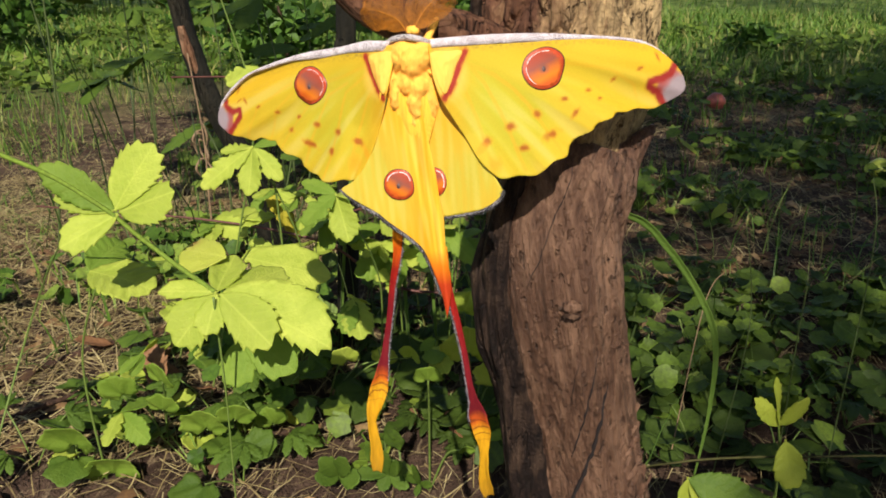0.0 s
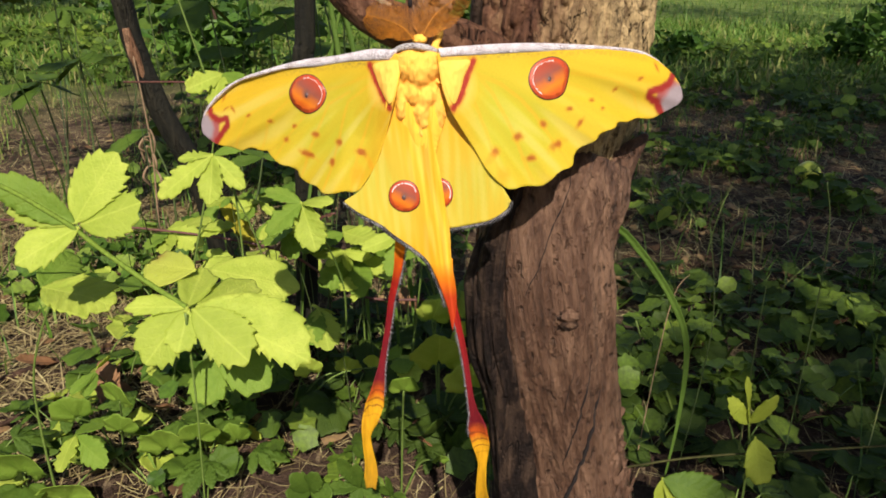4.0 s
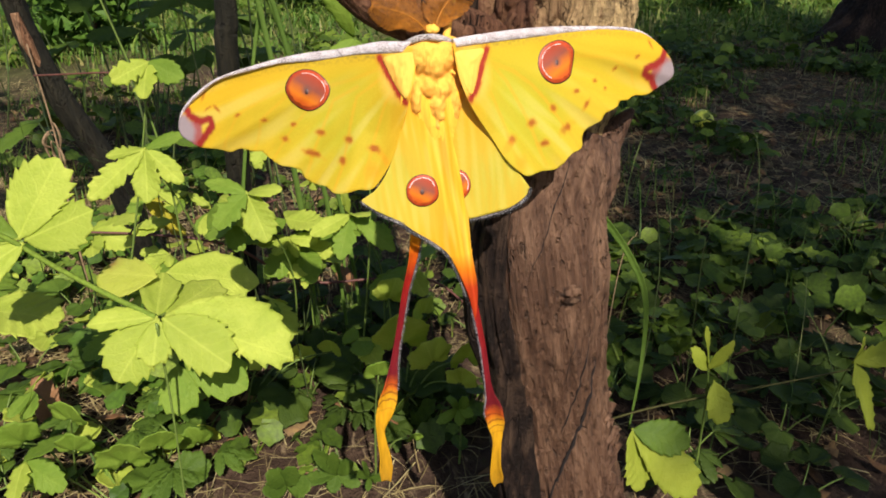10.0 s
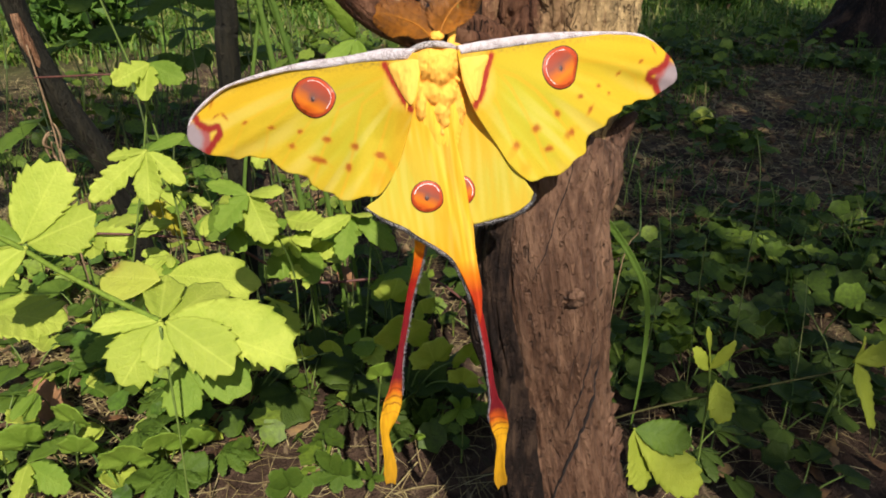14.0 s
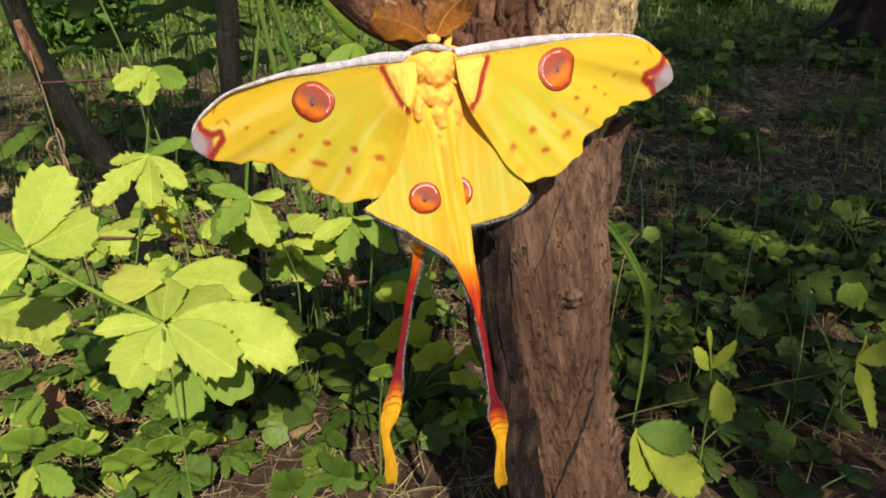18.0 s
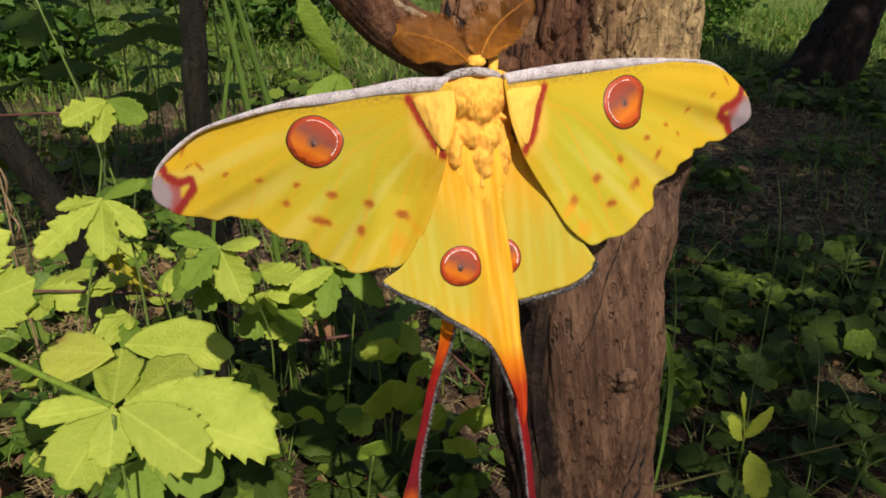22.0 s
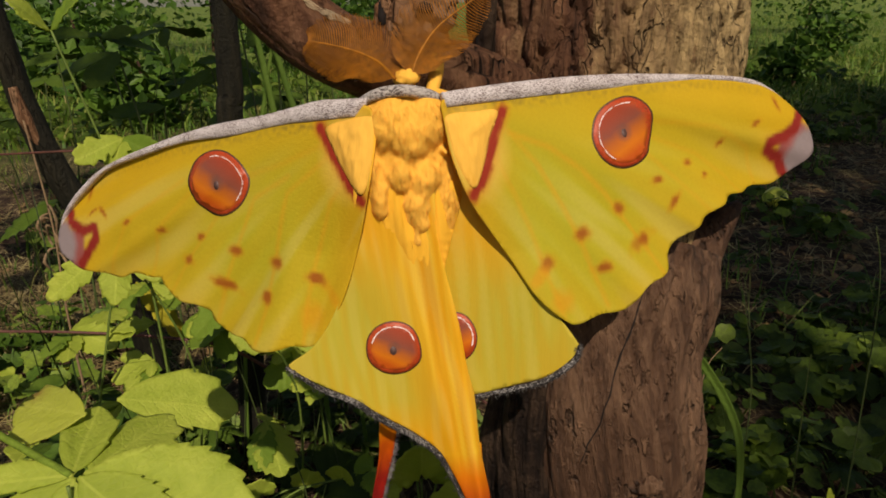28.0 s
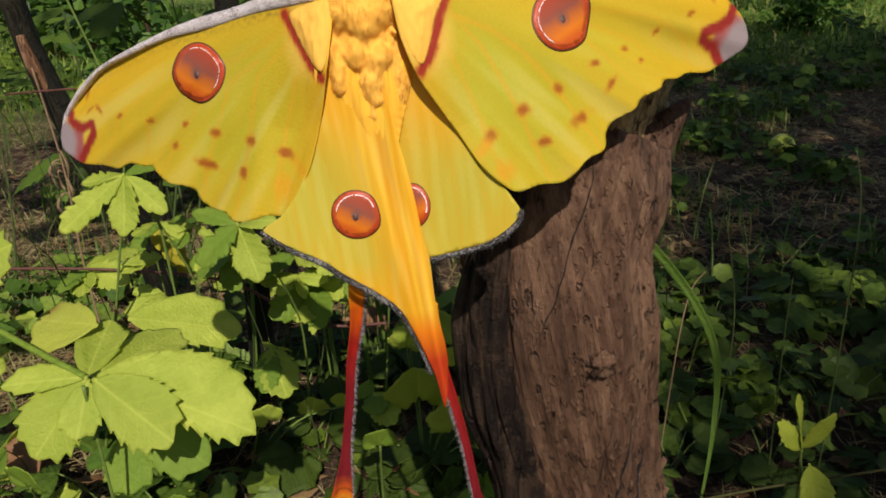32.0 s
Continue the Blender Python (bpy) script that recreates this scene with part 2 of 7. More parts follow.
def wood_material(name, dark, mid, light, crack=0.8, stretch=0.12, scale=170, keep_from=0.45, patch=None, checks=False, flaky=None):
    m = Mat(name, 0.74, spec=0.2)
    grain = m.noise(scale, 8, (1, 1, stretch), 0.65)
    big = m.noise(24, 4, (1, 1, 0.5))
    f = m.math("ADD", m.math("MULTIPLY", grain, 0.65), m.math("MULTIPLY", big, 0.35))
    c = m.ramp(f, [(0.34, dark), (0.49, mid), (0.66, light)])
    if patch:
        where = m.math("ADD", m.math("MULTIPLY", m.noise(32, 5, (1, 1, 0.35)), 0.7), m.math("MULTIPLY", grain, 0.3))
        if flaky:
            where = m.math("ADD", where, m.math("MULTIPLY", m.math("SUBTRACT", m.xyz()[0], flaky), 5.5))
        p = m.ramp(where, [(0.45, (0, 0, 0)), (0.66, (1, 1, 1))])
        flakes = m.ramp(m.noise(300, 7, (1, 1, 0.4), 0.75), [(0.35, tuple(v * 0.2 for v in patch)), (0.46, tuple(v * 0.7 for v in patch)), (0.60, tuple(v * 1.15 for v in patch))])
        c = m.mix(m.math("MULTIPLY", p, 0.8), c, flakes)
    vor = m.n("ShaderNodeTexVoronoi", Scale=70.0, Randomness=1.0)
    vor.feature = "DISTANCE_TO_EDGE"
    warp = m.n("ShaderNodeTexNoise", Scale=60.0, Detail=4.0)
    m.link(m.coords((1, 1, 0.11)), warp.inputs["Vector"])
    vecmix = m.mix(0.05, m.coords((1, 1, 0.11)), warp.outputs["Color"])
    m.link(vecmix, vor.inputs["Vector"])
    line = m.ramp(vor.outputs["Distance"], [(0.0, (1, 1, 1)), (0.035, (0, 0, 0))])
    keep = m.ramp(m.noise(30, 3), [(keep_from, (0, 0, 0)), (keep_from + 0.12, (1, 1, 1))])
    line = m.mix(1.0, line, keep, "MULTIPLY")
    if checks:
        v2 = m.n("ShaderNodeTexVoronoi", Scale=240.0, Randomness=1.0)
        v2.feature = "DISTANCE_TO_EDGE"
        w2 = m.n("ShaderNodeTexNoise", Scale=140.0, Detail=3.0)
        m.link(m.coords((1, 1, 0.5)), w2.inputs["Vector"])
        m.link(m.mix(0.012, m.coords((1, 1, 0.5)), w2.outputs["Color"]), v2.inputs["Vector"])
        l2 = m.ramp(v2.outputs["Distance"], [(0.0, (1, 1, 1)), (0.045, (0, 0, 0))])
        line = m.mix(1.0, line, m.mix(1.0, l2, m.ramp(m.noise(55, 3, (1, 1, 0.5)), [(0.48, (0, 0, 0)), (0.56, (1, 1, 1))]), "MULTIPLY"), "LIGHTEN")
    c = m.mix(m.math("MULTIPLY", line, crack), c, (0.018, 0.010, 0.006))
    # pale wear, strengthened to paint small glints as well
    worn = m.ramp(m.noise(380, 6, (1, 1, 0.55), 0.7), [(0.57, (0, 0, 0)), (0.70, (1, 1, 1))])
    c = m.mix(m.math("MULTIPLY", worn, 0.55), c, light)
    pits = m.ramp(m.noise(300, 4, (1, 1, 0.7)), [(0.30, (1, 1, 1)), (0.38, (0, 0, 0))])
    c = m.mix(m.math("MULTIPLY", pits, 0.7), c, dark)
    m.color(c)
    m.bump(m.math("SUBTRACT", m.math("ADD", grain, m.math("MULTIPLY", m.noise(600, 6), 0.5)), m.math("MULTIPLY", m.math("MAXIMUM", line, pits), 0.8)), 0.9, 0.0030)
    return m.m


def trunk_material(name, dark, mid, light, lean=0.0):
    """Barkless weathered wood: long leaning fibres, worn pale ridges, small dark pits and painted pale glints."""
    m = Mat(name, 0.56, spec=0.38)

    def grain_at(scale, detail, stretch, rough=0.62):
        mp = m.n("ShaderNodeMapping")
        mp.inputs["Rotation"].default_value = (0, radians(lean), 0)
        m.link(m.co.outputs["Object"], mp.inputs["Vector"])
        m2 = m.n("ShaderNodeMapping")
        m2.inputs["Scale"].default_value = (1, 1, stretch)
        m.link(mp.outputs[0], m2.inputs["Vector"])
        node = m.n("ShaderNodeTexNoise", Scale=scale, Detail=detail, Roughness=rough)
        m.link(m2.outputs[0], node.inputs["Vector"])
        return node.outputs["Fac"]
    fibre, fine, big = grain_at(210, 7, 0.085), grain_at(900, 5, 0.06), m.noise(26, 4, (1, 1, 0.55))
    speck = m.noise(560, 6, (1, 1, 0.6), 0.75)
    f = m.math("ADD", m.math("ADD", m.math("MULTIPLY", fibre, 0.40), m.math("MULTIPLY", fine, 0.22)), m.math("ADD", m.math("MULTIPLY", big, 0.24), m.math("MULTIPLY", speck, 0.14)))
    c = m.ramp(f, [(0.36, dark), (0.47, mid), (0.58, light), (0.68, tuple(v * 1.5 for v in light))])
    pits = m.ramp(grain_at(330, 3, 0.42), [(0.33, (1, 1, 1)), (0.41, (0, 0, 0))])
    where = m.ramp(m.noise(42, 3), [(0.36, (0.15, 0.15, 0.15)), (0.56, (1, 1, 1))])
    pits = m.mix(1.0, pits, where, "MULTIPLY")
    c = m.mix(m.math("MULTIPLY", pits, 0.60), c, tuple(v * 0.45 for v in dark))
    # bright flecks paint the wood's glints into its colour
    chips = m.ramp(grain_at(420, 4, 0.40), [(0.60, (0, 0, 0)), (0.66, (1, 1, 1))])
    c = m.mix(m.math("MULTIPLY", m.mix(1.0, chips, where, "MULTIPLY"), 0.35), c, tuple(min(1, v * 1.9) for v in light))
    m.color(c)
    m.bump(m.math("SUBTRACT", m.math("ADD", m.math("ADD", m.math("MULTIPLY", fibre, 1.1), m.math("MULTIPLY", fine, 0.40)), m.math("ADD", m.math("MULTIPLY", chips, 0.5), m.math("MULTIPLY", speck, 0.5))), m.math("MULTIPLY", pits, 0.9)), 1.0, 0.0022)
    return m.m


def ground_material():
    m = Mat("soil, moss and straw", 0.95, spec=0.15)
    a = m.noise(5.0, 6)
    b = m.noise(70, 6)
    c = m.ramp(m.math("ADD", m.math("MULTIPLY", a, 0.6), m.math("MULTIPLY", b, 0.4)),
               [(0.32, (0.034, 0.020, 0.013)), (0.46, (0.052, 0.031, 0.020)), (0.56, (0.098, 0.060, 0.039)), (0.70, (0.075, 0.085, 0.028))])
    straw = m.noise(160, 5, (1, 0.25, 1))
    c = m.mix(m.ramp(straw, [(0.57, (0, 0, 0)), (0.66, (0.6, 0.6, 0.6))]), c, (0.34, 0.245, 0.14))
    x, y, z = m.xyz()
    dx, dy = m.math("SUBTRACT", x, 0.35), m.math("SUBTRACT", y, 0.25)
    far = m.math("SQRT", m.math("ADD", m.math("MULTIPLY", dx, dx), m.math("MULTIPLY", dy, dy)))
    lawn = m.math("MULTIPLY", m.math("SUBTRACT", m.math("ADD", far, m.math("MULTIPLY", m.math("SUBTRACT", a, 0.5), 0.9)), 1.45), 0.8, clamp=True)
    c = m.mix(lawn, c, m.ramp(m.noise(9, 5), [(0.35, (0.05, 0.095, 0.014)), (0.65, (0.20, 0.26, 0.055))]))
    m.color(c)
    m.bump(m.math("ADD", b, m.noise(420, 4)), 0.9, 0.006)
    return m.m


M = dict(
    wing=wing_material("forewing scales", 0.2),
    hind=wing_material("hindwing scales and hair", 0.18, (1.0, 0.12, 1.0), 1100, 0.09),
    tail=tail_material("tail scales", 0.0),
    tail_back=tail_material("hind tail scales", 0.12),
    costa=frosted("frosted leading edge", (0.20, 0.14, 0.14), (0.74, 0.67, 0.68), 4200),
    collar=frosted("frosted grey collar", (0.09, 0.07, 0.065), (0.50, 0.45, 0.43), 2600),
    margin=frosted("grey wing margin", (0.016, 0.014, 0.016), (0.46, 0.43, 0.42), 4200, 0.52, 0.66),
    rim=plain("dark eyespot rim", (0.10, 0.045, 0.022), 0.5, 1600, 0.3),
    ring=plain("red eyespot ring", (0.44, 0.055, 0.016), 0.35, 1500, 0.25),
    iris_l=iris_material("eyespot iris", 0.5),
    iris_r=iris_material("eyespot iris mirrored", -0.5),
    pupil=plain("eyespot pupil", (0.11, 0.06, 0.055), 0.5, 1500, 0.3),
    arc=plain("pearly eyespot scales", (0.86, 0.70, 0.70), 0.3, 1800, 0.1),
    fur=fur_material("golden fur", (0.84, 0.44, 0.070), (0.70, 0.32, 0.030)),
    fur_pale=fur_material("pale yellow fur", (0.85, 0.46, 0.080), (0.74, 0.36, 0.040), (1, 0.14, 1)),
    fur_flat=fur_material("golden hair lying flat", (0.85, 0.44, 0.045), (0.70, 0.32, 0.020), (1, 0.08, 1)),
    strands=strand_material("golden hair", (0.84, 0.45, 0.06), (0.96, 0.62, 0.15)),
    margin_hair=strand_material("dark grey hair", (0.02, 0.018, 0.02), (0.30, 0.28, 0.27)),
    tail_hair=strand_material("pale grey hair", (0.06, 0.04, 0.05), (0.62, 0.56, 0.58)),
    antenna=plain("amber antenna", (0.46, 0.17, 0.012), 0.55, 900, 0.3, 0.3, 0.4, 0.35),
    bark=trunk_material("weathered brown wood", (0.017, 0.008, 0.004), (0.088, 0.042, 0.023), (0.200, 0.110, 0.064), 11),
    bark_top=wood_material("cracked grey bark", (0.034, 0.014, 0.009), (0.110, 0.048, 0.026), (0.25, 0.125, 0.064), 0.85, 0.14, 230, 0.50, (0.56, 0.40, 0.19), True, -0.019),
    bark_dark=wood_material("dark bark", (0.012, 0.007, 0.005), (0.052, 0.027, 0.016), (0.14, 0.08, 0.046), 0.5),
    # Near-black tone also holds the shade of the stump's left flank
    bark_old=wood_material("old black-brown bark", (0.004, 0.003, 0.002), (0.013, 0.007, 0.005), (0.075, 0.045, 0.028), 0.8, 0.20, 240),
    bark_branch=wood_material("reddish brown bark", (0.020, 0.009, 0.006), (0.105, 0.045, 0.024), (0.26, 0.13, 0.07), 0.8, 0.14, 260),
    bark_sapling=wood_material("dark mossy bark", (0.004, 0.004, 0.003), (0.011, 0.010, 0.006), (0.028, 0.023, 0.013), 0.5),
    gap=plain("dark gap in wood", (0.010, 0.006, 0.005), 0.9, 500, 0.3),
    snag=wood_material("orange-brown broken wood", (0.05, 0.020, 0.010), (0.17, 0.080, 0.040), (0.38, 0.22, 0.125), 0.5),
    pale_wood=wood_material("pale broken wood", (0.26, 0.17, 0.10), (0.48, 0.36, 0.23), (0.70, 0.60, 0.45), 0.5),
    leaf=leaf_material("yellow green leaf", (0.29, 0.38, 0.045), (0.58, 0.63, 0.115), 0.38, 0.7),
    leaf_spot=leaf_material("spotted yellow green leaf", (0.45, 0.50, 0.07), (0.63, 0.64, 0.14), 0.35, 0.3, 0.0, (0.006, 0.030)),
    leaf_mid=leaf_material("fresh green leaf", (0.14, 0.24, 0.024), (0.29, 0.39, 0.058), 0.36, 0.4),
    leaf_yellow=leaf_material("yellowing leaf", (0.44, 0.40, 0.03), (0.66, 0.56, 0.07), 0.35, 0.4, 0.5),
    leaf_olive=leaf_material("olive yellow leaf", (0.22, 0.27, 0.028), (0.38, 0.42, 0.055)),
    # Darkest copy of the green leaf; shade is put into its colour
    leaf_shade=leaf_material("green leaf darkened for shade", (0.030, 0.054, 0.007), (0.070, 0.108, 0.013), 0.2),
    # Darker copy of leaf_mid, with half shade worked into its colour
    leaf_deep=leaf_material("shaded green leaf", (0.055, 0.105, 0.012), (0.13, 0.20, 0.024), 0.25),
    leaf_dead=leaf_material("dead brown leaf", (0.17, 0.075, 0.03), (0.32, 0.17, 0.08), 0.15, 0.3),
    blade=leaf_material("grass blade", (0.08, 0.15, 0.022), (0.16, 0.25, 0.045), 0.25, 0.0),
    stem=plain("green stem", (0.115, 0.17, 0.030), 0.6, 500, 0.25),
    stem_leafy=plain("fresh leaf stalk", (0.125, 0.185, 0.022), 0.75, 500, 0.3, 0.3, 0.15),
    stem_olive=plain("olive stalk", (0.10, 0.13, 0.030), 0.6, 500, 0.3),
    stem_dark=plain("dark green stem", (0.06, 0.085, 0.022), 0.6, 500, 0.3),
    stem_runner=plain("brownish olive runner", (0.048, 0.046, 0.014), 0.8, 300, 0.4, 0.3, 0.15),
    stem_red=plain("reddish bramble stem", (0.10, 0.036, 0.026), 0.6, 500, 0.4),
    stem_dry=plain("dry straw stem", (0.24, 0.155, 0.085), 0.8, 500, 0.35),
    apple=plain("green yellow apple skin", (0.42, 0.46, 0.06), 0.4, 90, 0.25),
    apple_red=plain("dull red apple skin", (0.32, 0.08, 0.05), 0.45, 90, 0.35),
    ground=ground_material(),
    # Two tones of one leaf: sun and shade are put into the colours
    cover_lit=stuff_leaf("ground cover leaves, lighter for sun", [(0.0, (0.045, 0.09, 0.012)), (0.5, (0.10, 0.18, 0.026)), (1.0, (0.26, 0.33, 0.06))]),
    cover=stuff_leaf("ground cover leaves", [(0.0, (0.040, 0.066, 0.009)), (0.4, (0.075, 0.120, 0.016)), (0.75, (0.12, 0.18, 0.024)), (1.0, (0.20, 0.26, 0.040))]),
    grass=stuff_leaf("grass blades", [(0.0, (0.06, 0.13, 0.018)), (0.55, (0.13, 0.23, 0.035)), (0.8, (0.22, 0.28, 0.06)), (1.0, (0.34, 0.28, 0.12))]),
    stalk_green=stuff_leaf("tall green stalks", [(0.0, (0.02, 0.04, 0.010)), (0.7, (0.05, 0.085, 0.018)), (1.0, (0.20, 0.22, 0.06))]),
    blade_thin=stuff_leaf("thin shaded grass", [(0.0, (0.05, 0.10, 0.016)), (0.7, (0.10, 0.17, 0.03)), (1.0, (0.30, 0.30, 0.12))]),
    straw=stuff_leaf("dry straw", [(0.0, (0.13, 0.085, 0.045)), (0.5, (0.27, 0.19, 0.10)), (1.0, (0.46, 0.36, 0.21))], 0.0, 0.85),
    litter=stuff_leaf("leaf litter", [(0.0, (0.07, 0.035, 0.02)), (0.5, (0.17, 0.085, 0.045)), (1.0, (0.34, 0.21, 0.12))], 0.1, 0.85),
    crown=stuff_leaf("tree leaves", [(0.0, (0.030, 0.07, 0.012)), (0.6, (0.065, 0.14, 0.02)), (1.0, (0.12, 0.21, 0.035))]),
)


# ---- shape helpers ----
from mathutils import bvhtree, geometry


def raw_mesh(name, verts, faces, material=None, smooth=True):
    me = bpy.data.meshes.new(name)
    me.from_pydata([tuple(v) for v in verts], [], [tuple(f) for f in faces])
    if smooth:
        me.polygons.foreach_set("use_smooth", [True] * len(me.polygons))
    if material:
        me.materials.append(M[material])
    me.update()
    return me


def pigment(me, f):
    """Gives each point of a mesh its pigment: f(x, y) in millimetres gives rows of red, green, blue."""
    co = np.empty(len(me.vertices) * 3)
    me.vertices.foreach_get("co", co)
    co = co.reshape(-1, 3) * 1000
    at = me.attributes.new("pigment", "FLOAT_COLOR", "POINT")
    at.data.foreach_set("color", np.c_[np.clip(f(co[:, 0], co[:, 1]), 0, 1), np.ones(len(co))].ravel())
    return me


def part(name, me, parent, label="", m=None):
    """Links a mesh as one object under a thing or a part; m is its pose in the parent's space."""
    ob = new(name, me)
    ob.parent = parent
    if m is not None:
        ob.matrix_basis = m
    if label:
        ob["label"] = label
    return ob


def thing(name, m, label, category, group="", kind=""):
    ob = new(name)
    ob.matrix_basis = m
    return tagged(ob, label, category, group, kind)


def spline(pts, n=6, closed=False):
    """Catmull-Rom through control points."""
    p = np.array(pts, float)
    k = len(p)
    out = []
    for i in range(k if closed else k - 1):
        if closed:
            a, b, c, d = p[i - 1], p[i], p[(i + 1) % k], p[(i + 2) % k]
        else:
            a, b, c, d = p[max(i - 1, 0)], p[i], p[i + 1], p[min(i + 2, k - 1)]
        for j in range(n):
            t = j / n
            out.append(0.5 * (2 * b + (c - a) * t + (2 * a - 5 * b + 4 * c - d) * t * t + (3 * b - a - 3 * c + d) * t ** 3))
    if not closed:
        out.append(p[-1])
    return np.array(out)


def inside(pts, poly):
    x, y = pts[:, 0], pts[:, 1]
    res = np.zeros(len(pts), bool)
    j = len(poly) - 1
    for i in range(len(poly)):
        (xi, yi), (xj, yj) = poly[i], poly[j]
        if yi != yj:
            res ^= ((yi > y) != (yj > y)) & (x < (xj - xi) * (y - yi) / (yj - yi) + xi)
        j = i
    return res


def plate(name, outline, material, relief=None, thick=0.0003, step=0.0016):
    """A thin sheet in x and y with that outline, lifted by relief(x, y), with a back and an edge."""
    o = np.array(outline, float)
    lo, hi = o.min(0), o.max(0)
    gx, gy = np.meshgrid(np.arange(lo[0], hi[0], step), np.arange(lo[1], hi[1], step))
    g = np.stack([gx.ravel(), gy.ravel()], 1)
    g[:, 0] += (np.round((g[:, 1] - lo[1]) / step) % 2) * step / 2
    g = g[inside(g, o)] if len(g) else g
    if len(g):
        keep = np.min(np.linalg.norm(g[:, None] - o[None], axis=2), axis=1) > step * 0.5
        g = g[keep]
    pts = [Vector(p) for p in o] + [Vector(p) for p in g]
    k = len(o)
    v2, edges, faces, *_ = geometry.delaunay_2d_cdt(pts, [(i, (i + 1) % k) for i in range(k)], [], 1, 1e-7)
    xy = np.array([tuple(v) for v in v2])
    z = relief(xy[:, 0], xy[:, 1]) if relief else np.zeros(len(xy))
    n = len(xy)
    top = np.c_[xy, z]
    verts = np.r_[top, np.c_[xy, z - thick]]
    faces = [tuple(f) if geometry.area_tri(*[v2[i] for i in f[:3]]) >= 0 else tuple(f) for f in faces]
    count = {}
    for f in faces:
        for a, b in zip(f, f[1:] + f[:1]):
            count[(a, b)] = 1
    rim = [(a, b) for a, b in count if (b, a) not in count]
    allf = list(faces) + [tuple(n + i for i in reversed(f)) for f in faces] + [(b, a, a + n, b + n) for a, b in rim]
    return raw_mesh(name, verts, allf, material)


def frames_along(path):
    p = np.array(path, float)
    t = np.gradient(p, axis=0)
    t /= np.linalg.norm(t, axis=1)[:, None] + 1e-12
    ref = np.array([0.0, 1.0, 0.0]) if abs(t[0] @ np.array([0, 1.0, 0])) < 0.9 else np.array([1.0, 0, 0])
    us, vs = [], []
    u = np.cross(ref, t[0])
    for d in t:
        u = u - d * (u @ d)
        u /= np.linalg.norm(u) + 1e-12
        us.append(u)
        vs.append(np.cross(d, u))
    return p, t, np.array(us), np.array(vs)


def tube(name, path, radii, material, seg=8, wobble=None, ends=True):
    """A round limb along a path. wobble(ring place, angle array, radius) gives the radii round a ring."""
    p, t, u, v = frames_along(path)
    r = np.interp(np.linspace(0, 1, len(p)), np.linspace(0, 1, len(radii)), radii)
    a = np.linspace(0, 2 * np.pi, seg, endpoint=False)
    verts = []
    for i in range(len(p)):
        rr = wobble(p[i], a, r[i]) if wobble else np.full(seg, r[i])
        verts.append(p[i] + rr[:, None] * (np.cos(a)[:, None] * u[i] + np.sin(a)[:, None] * v[i]))
    verts = np.concatenate(verts)
    faces = []
    for i in range(len(p) - 1):
        for j in range(seg):
            k = (j + 1) % seg
            faces.append((i * seg + j, i * seg + k, (i + 1) * seg + k, (i + 1) * seg + j))
    if ends:
        faces += [tuple(reversed(range(seg))), tuple(range((len(p) - 1) * seg, len(p) * seg))]
    return raw_mesh(name, verts, faces, material)


def ribbon(name, path, widths, material, across=(1, 0, 0), twist=None, cup=0.15, thick=0.0004, seg=4):
    """A strip along a path, across that direction, cupped and with thickness; twist in degrees along it."""
    p, t, _, _ = frames_along(path)
    w = np.interp(np.linspace(0, 1, len(p)), np.linspace(0, 1, len(widths)), widths)
    tw = np.radians(np.interp(np.linspace(0, 1, len(p)), np.linspace(0, 1, len(twist)), twist)) if twist else np.zeros(len(p))
    verts, faces, n = [], [], 2 * (seg + 1)
    for i in range(len(p)):
        a = np.array(across, float) - t[i] * (np.array(across, float) @ t[i])
        a /= np.linalg.norm(a)
        b = np.cross(t[i], a)
        a, b = a * math.cos(tw[i]) + b * math.sin(tw[i]), b * math.cos(tw[i]) - a * math.sin(tw[i])
        row = [p[i] + a * w[i] * s / 2 + b * w[i] * cup * (s * s - 0.5) for s in np.linspace(-1, 1, seg + 1)]
        verts += row + [q - b * thick for q in reversed(row)]
    for i in range(len(p) - 1):
        for j in range(n):
            k = (j + 1) % n
            faces.append((i * n + j, i * n + k, (i + 1) * n + k, (i + 1) * n + j))
    faces += [tuple(reversed(range(n))), tuple(range((len(p) - 1) * n, len(p) * n))]
    return raw_mesh(name, verts, faces, material)


def hairs(name, roots, ways, lengths, width, material, bend=0.3, seed=1):
    """Many tapering strands, each a bent three-sided spike."""
    rng = np.random.default_rng(seed)
    verts, faces = [], []
    for r, d, l in zip(roots, ways, lengths):
        d = d / (np.linalg.norm(d) + 1e-9)
        s = np.cross(d, rng.normal(size=3))
        s /= np.linalg.norm(s) + 1e-9
        q = np.cross(d, s)
        w = width * (0.6 + 0.8 * rng.random())
        mid = r + d * l * 0.55 + s * l * bend * 0.25 * rng.normal()
        tip = r + d * l + s * l * bend * rng.normal() * 0.6
        k = len(verts)
        for c, ww in ((r, w), (mid, w * 0.7)):
            for g in range(3):
                verts.append(c + ww * (math.cos(g * 2.094) * s + math.sin(g * 2.094) * q))
        verts.append(tip)
        for g in range(3):
            h = (g + 1) % 3
            faces += [(k + g, k + h, k + 3 + h, k + 3 + g), (k + 3 + g, k + 3 + h, k + 6)]
    return raw_mesh(name, verts, faces, material)


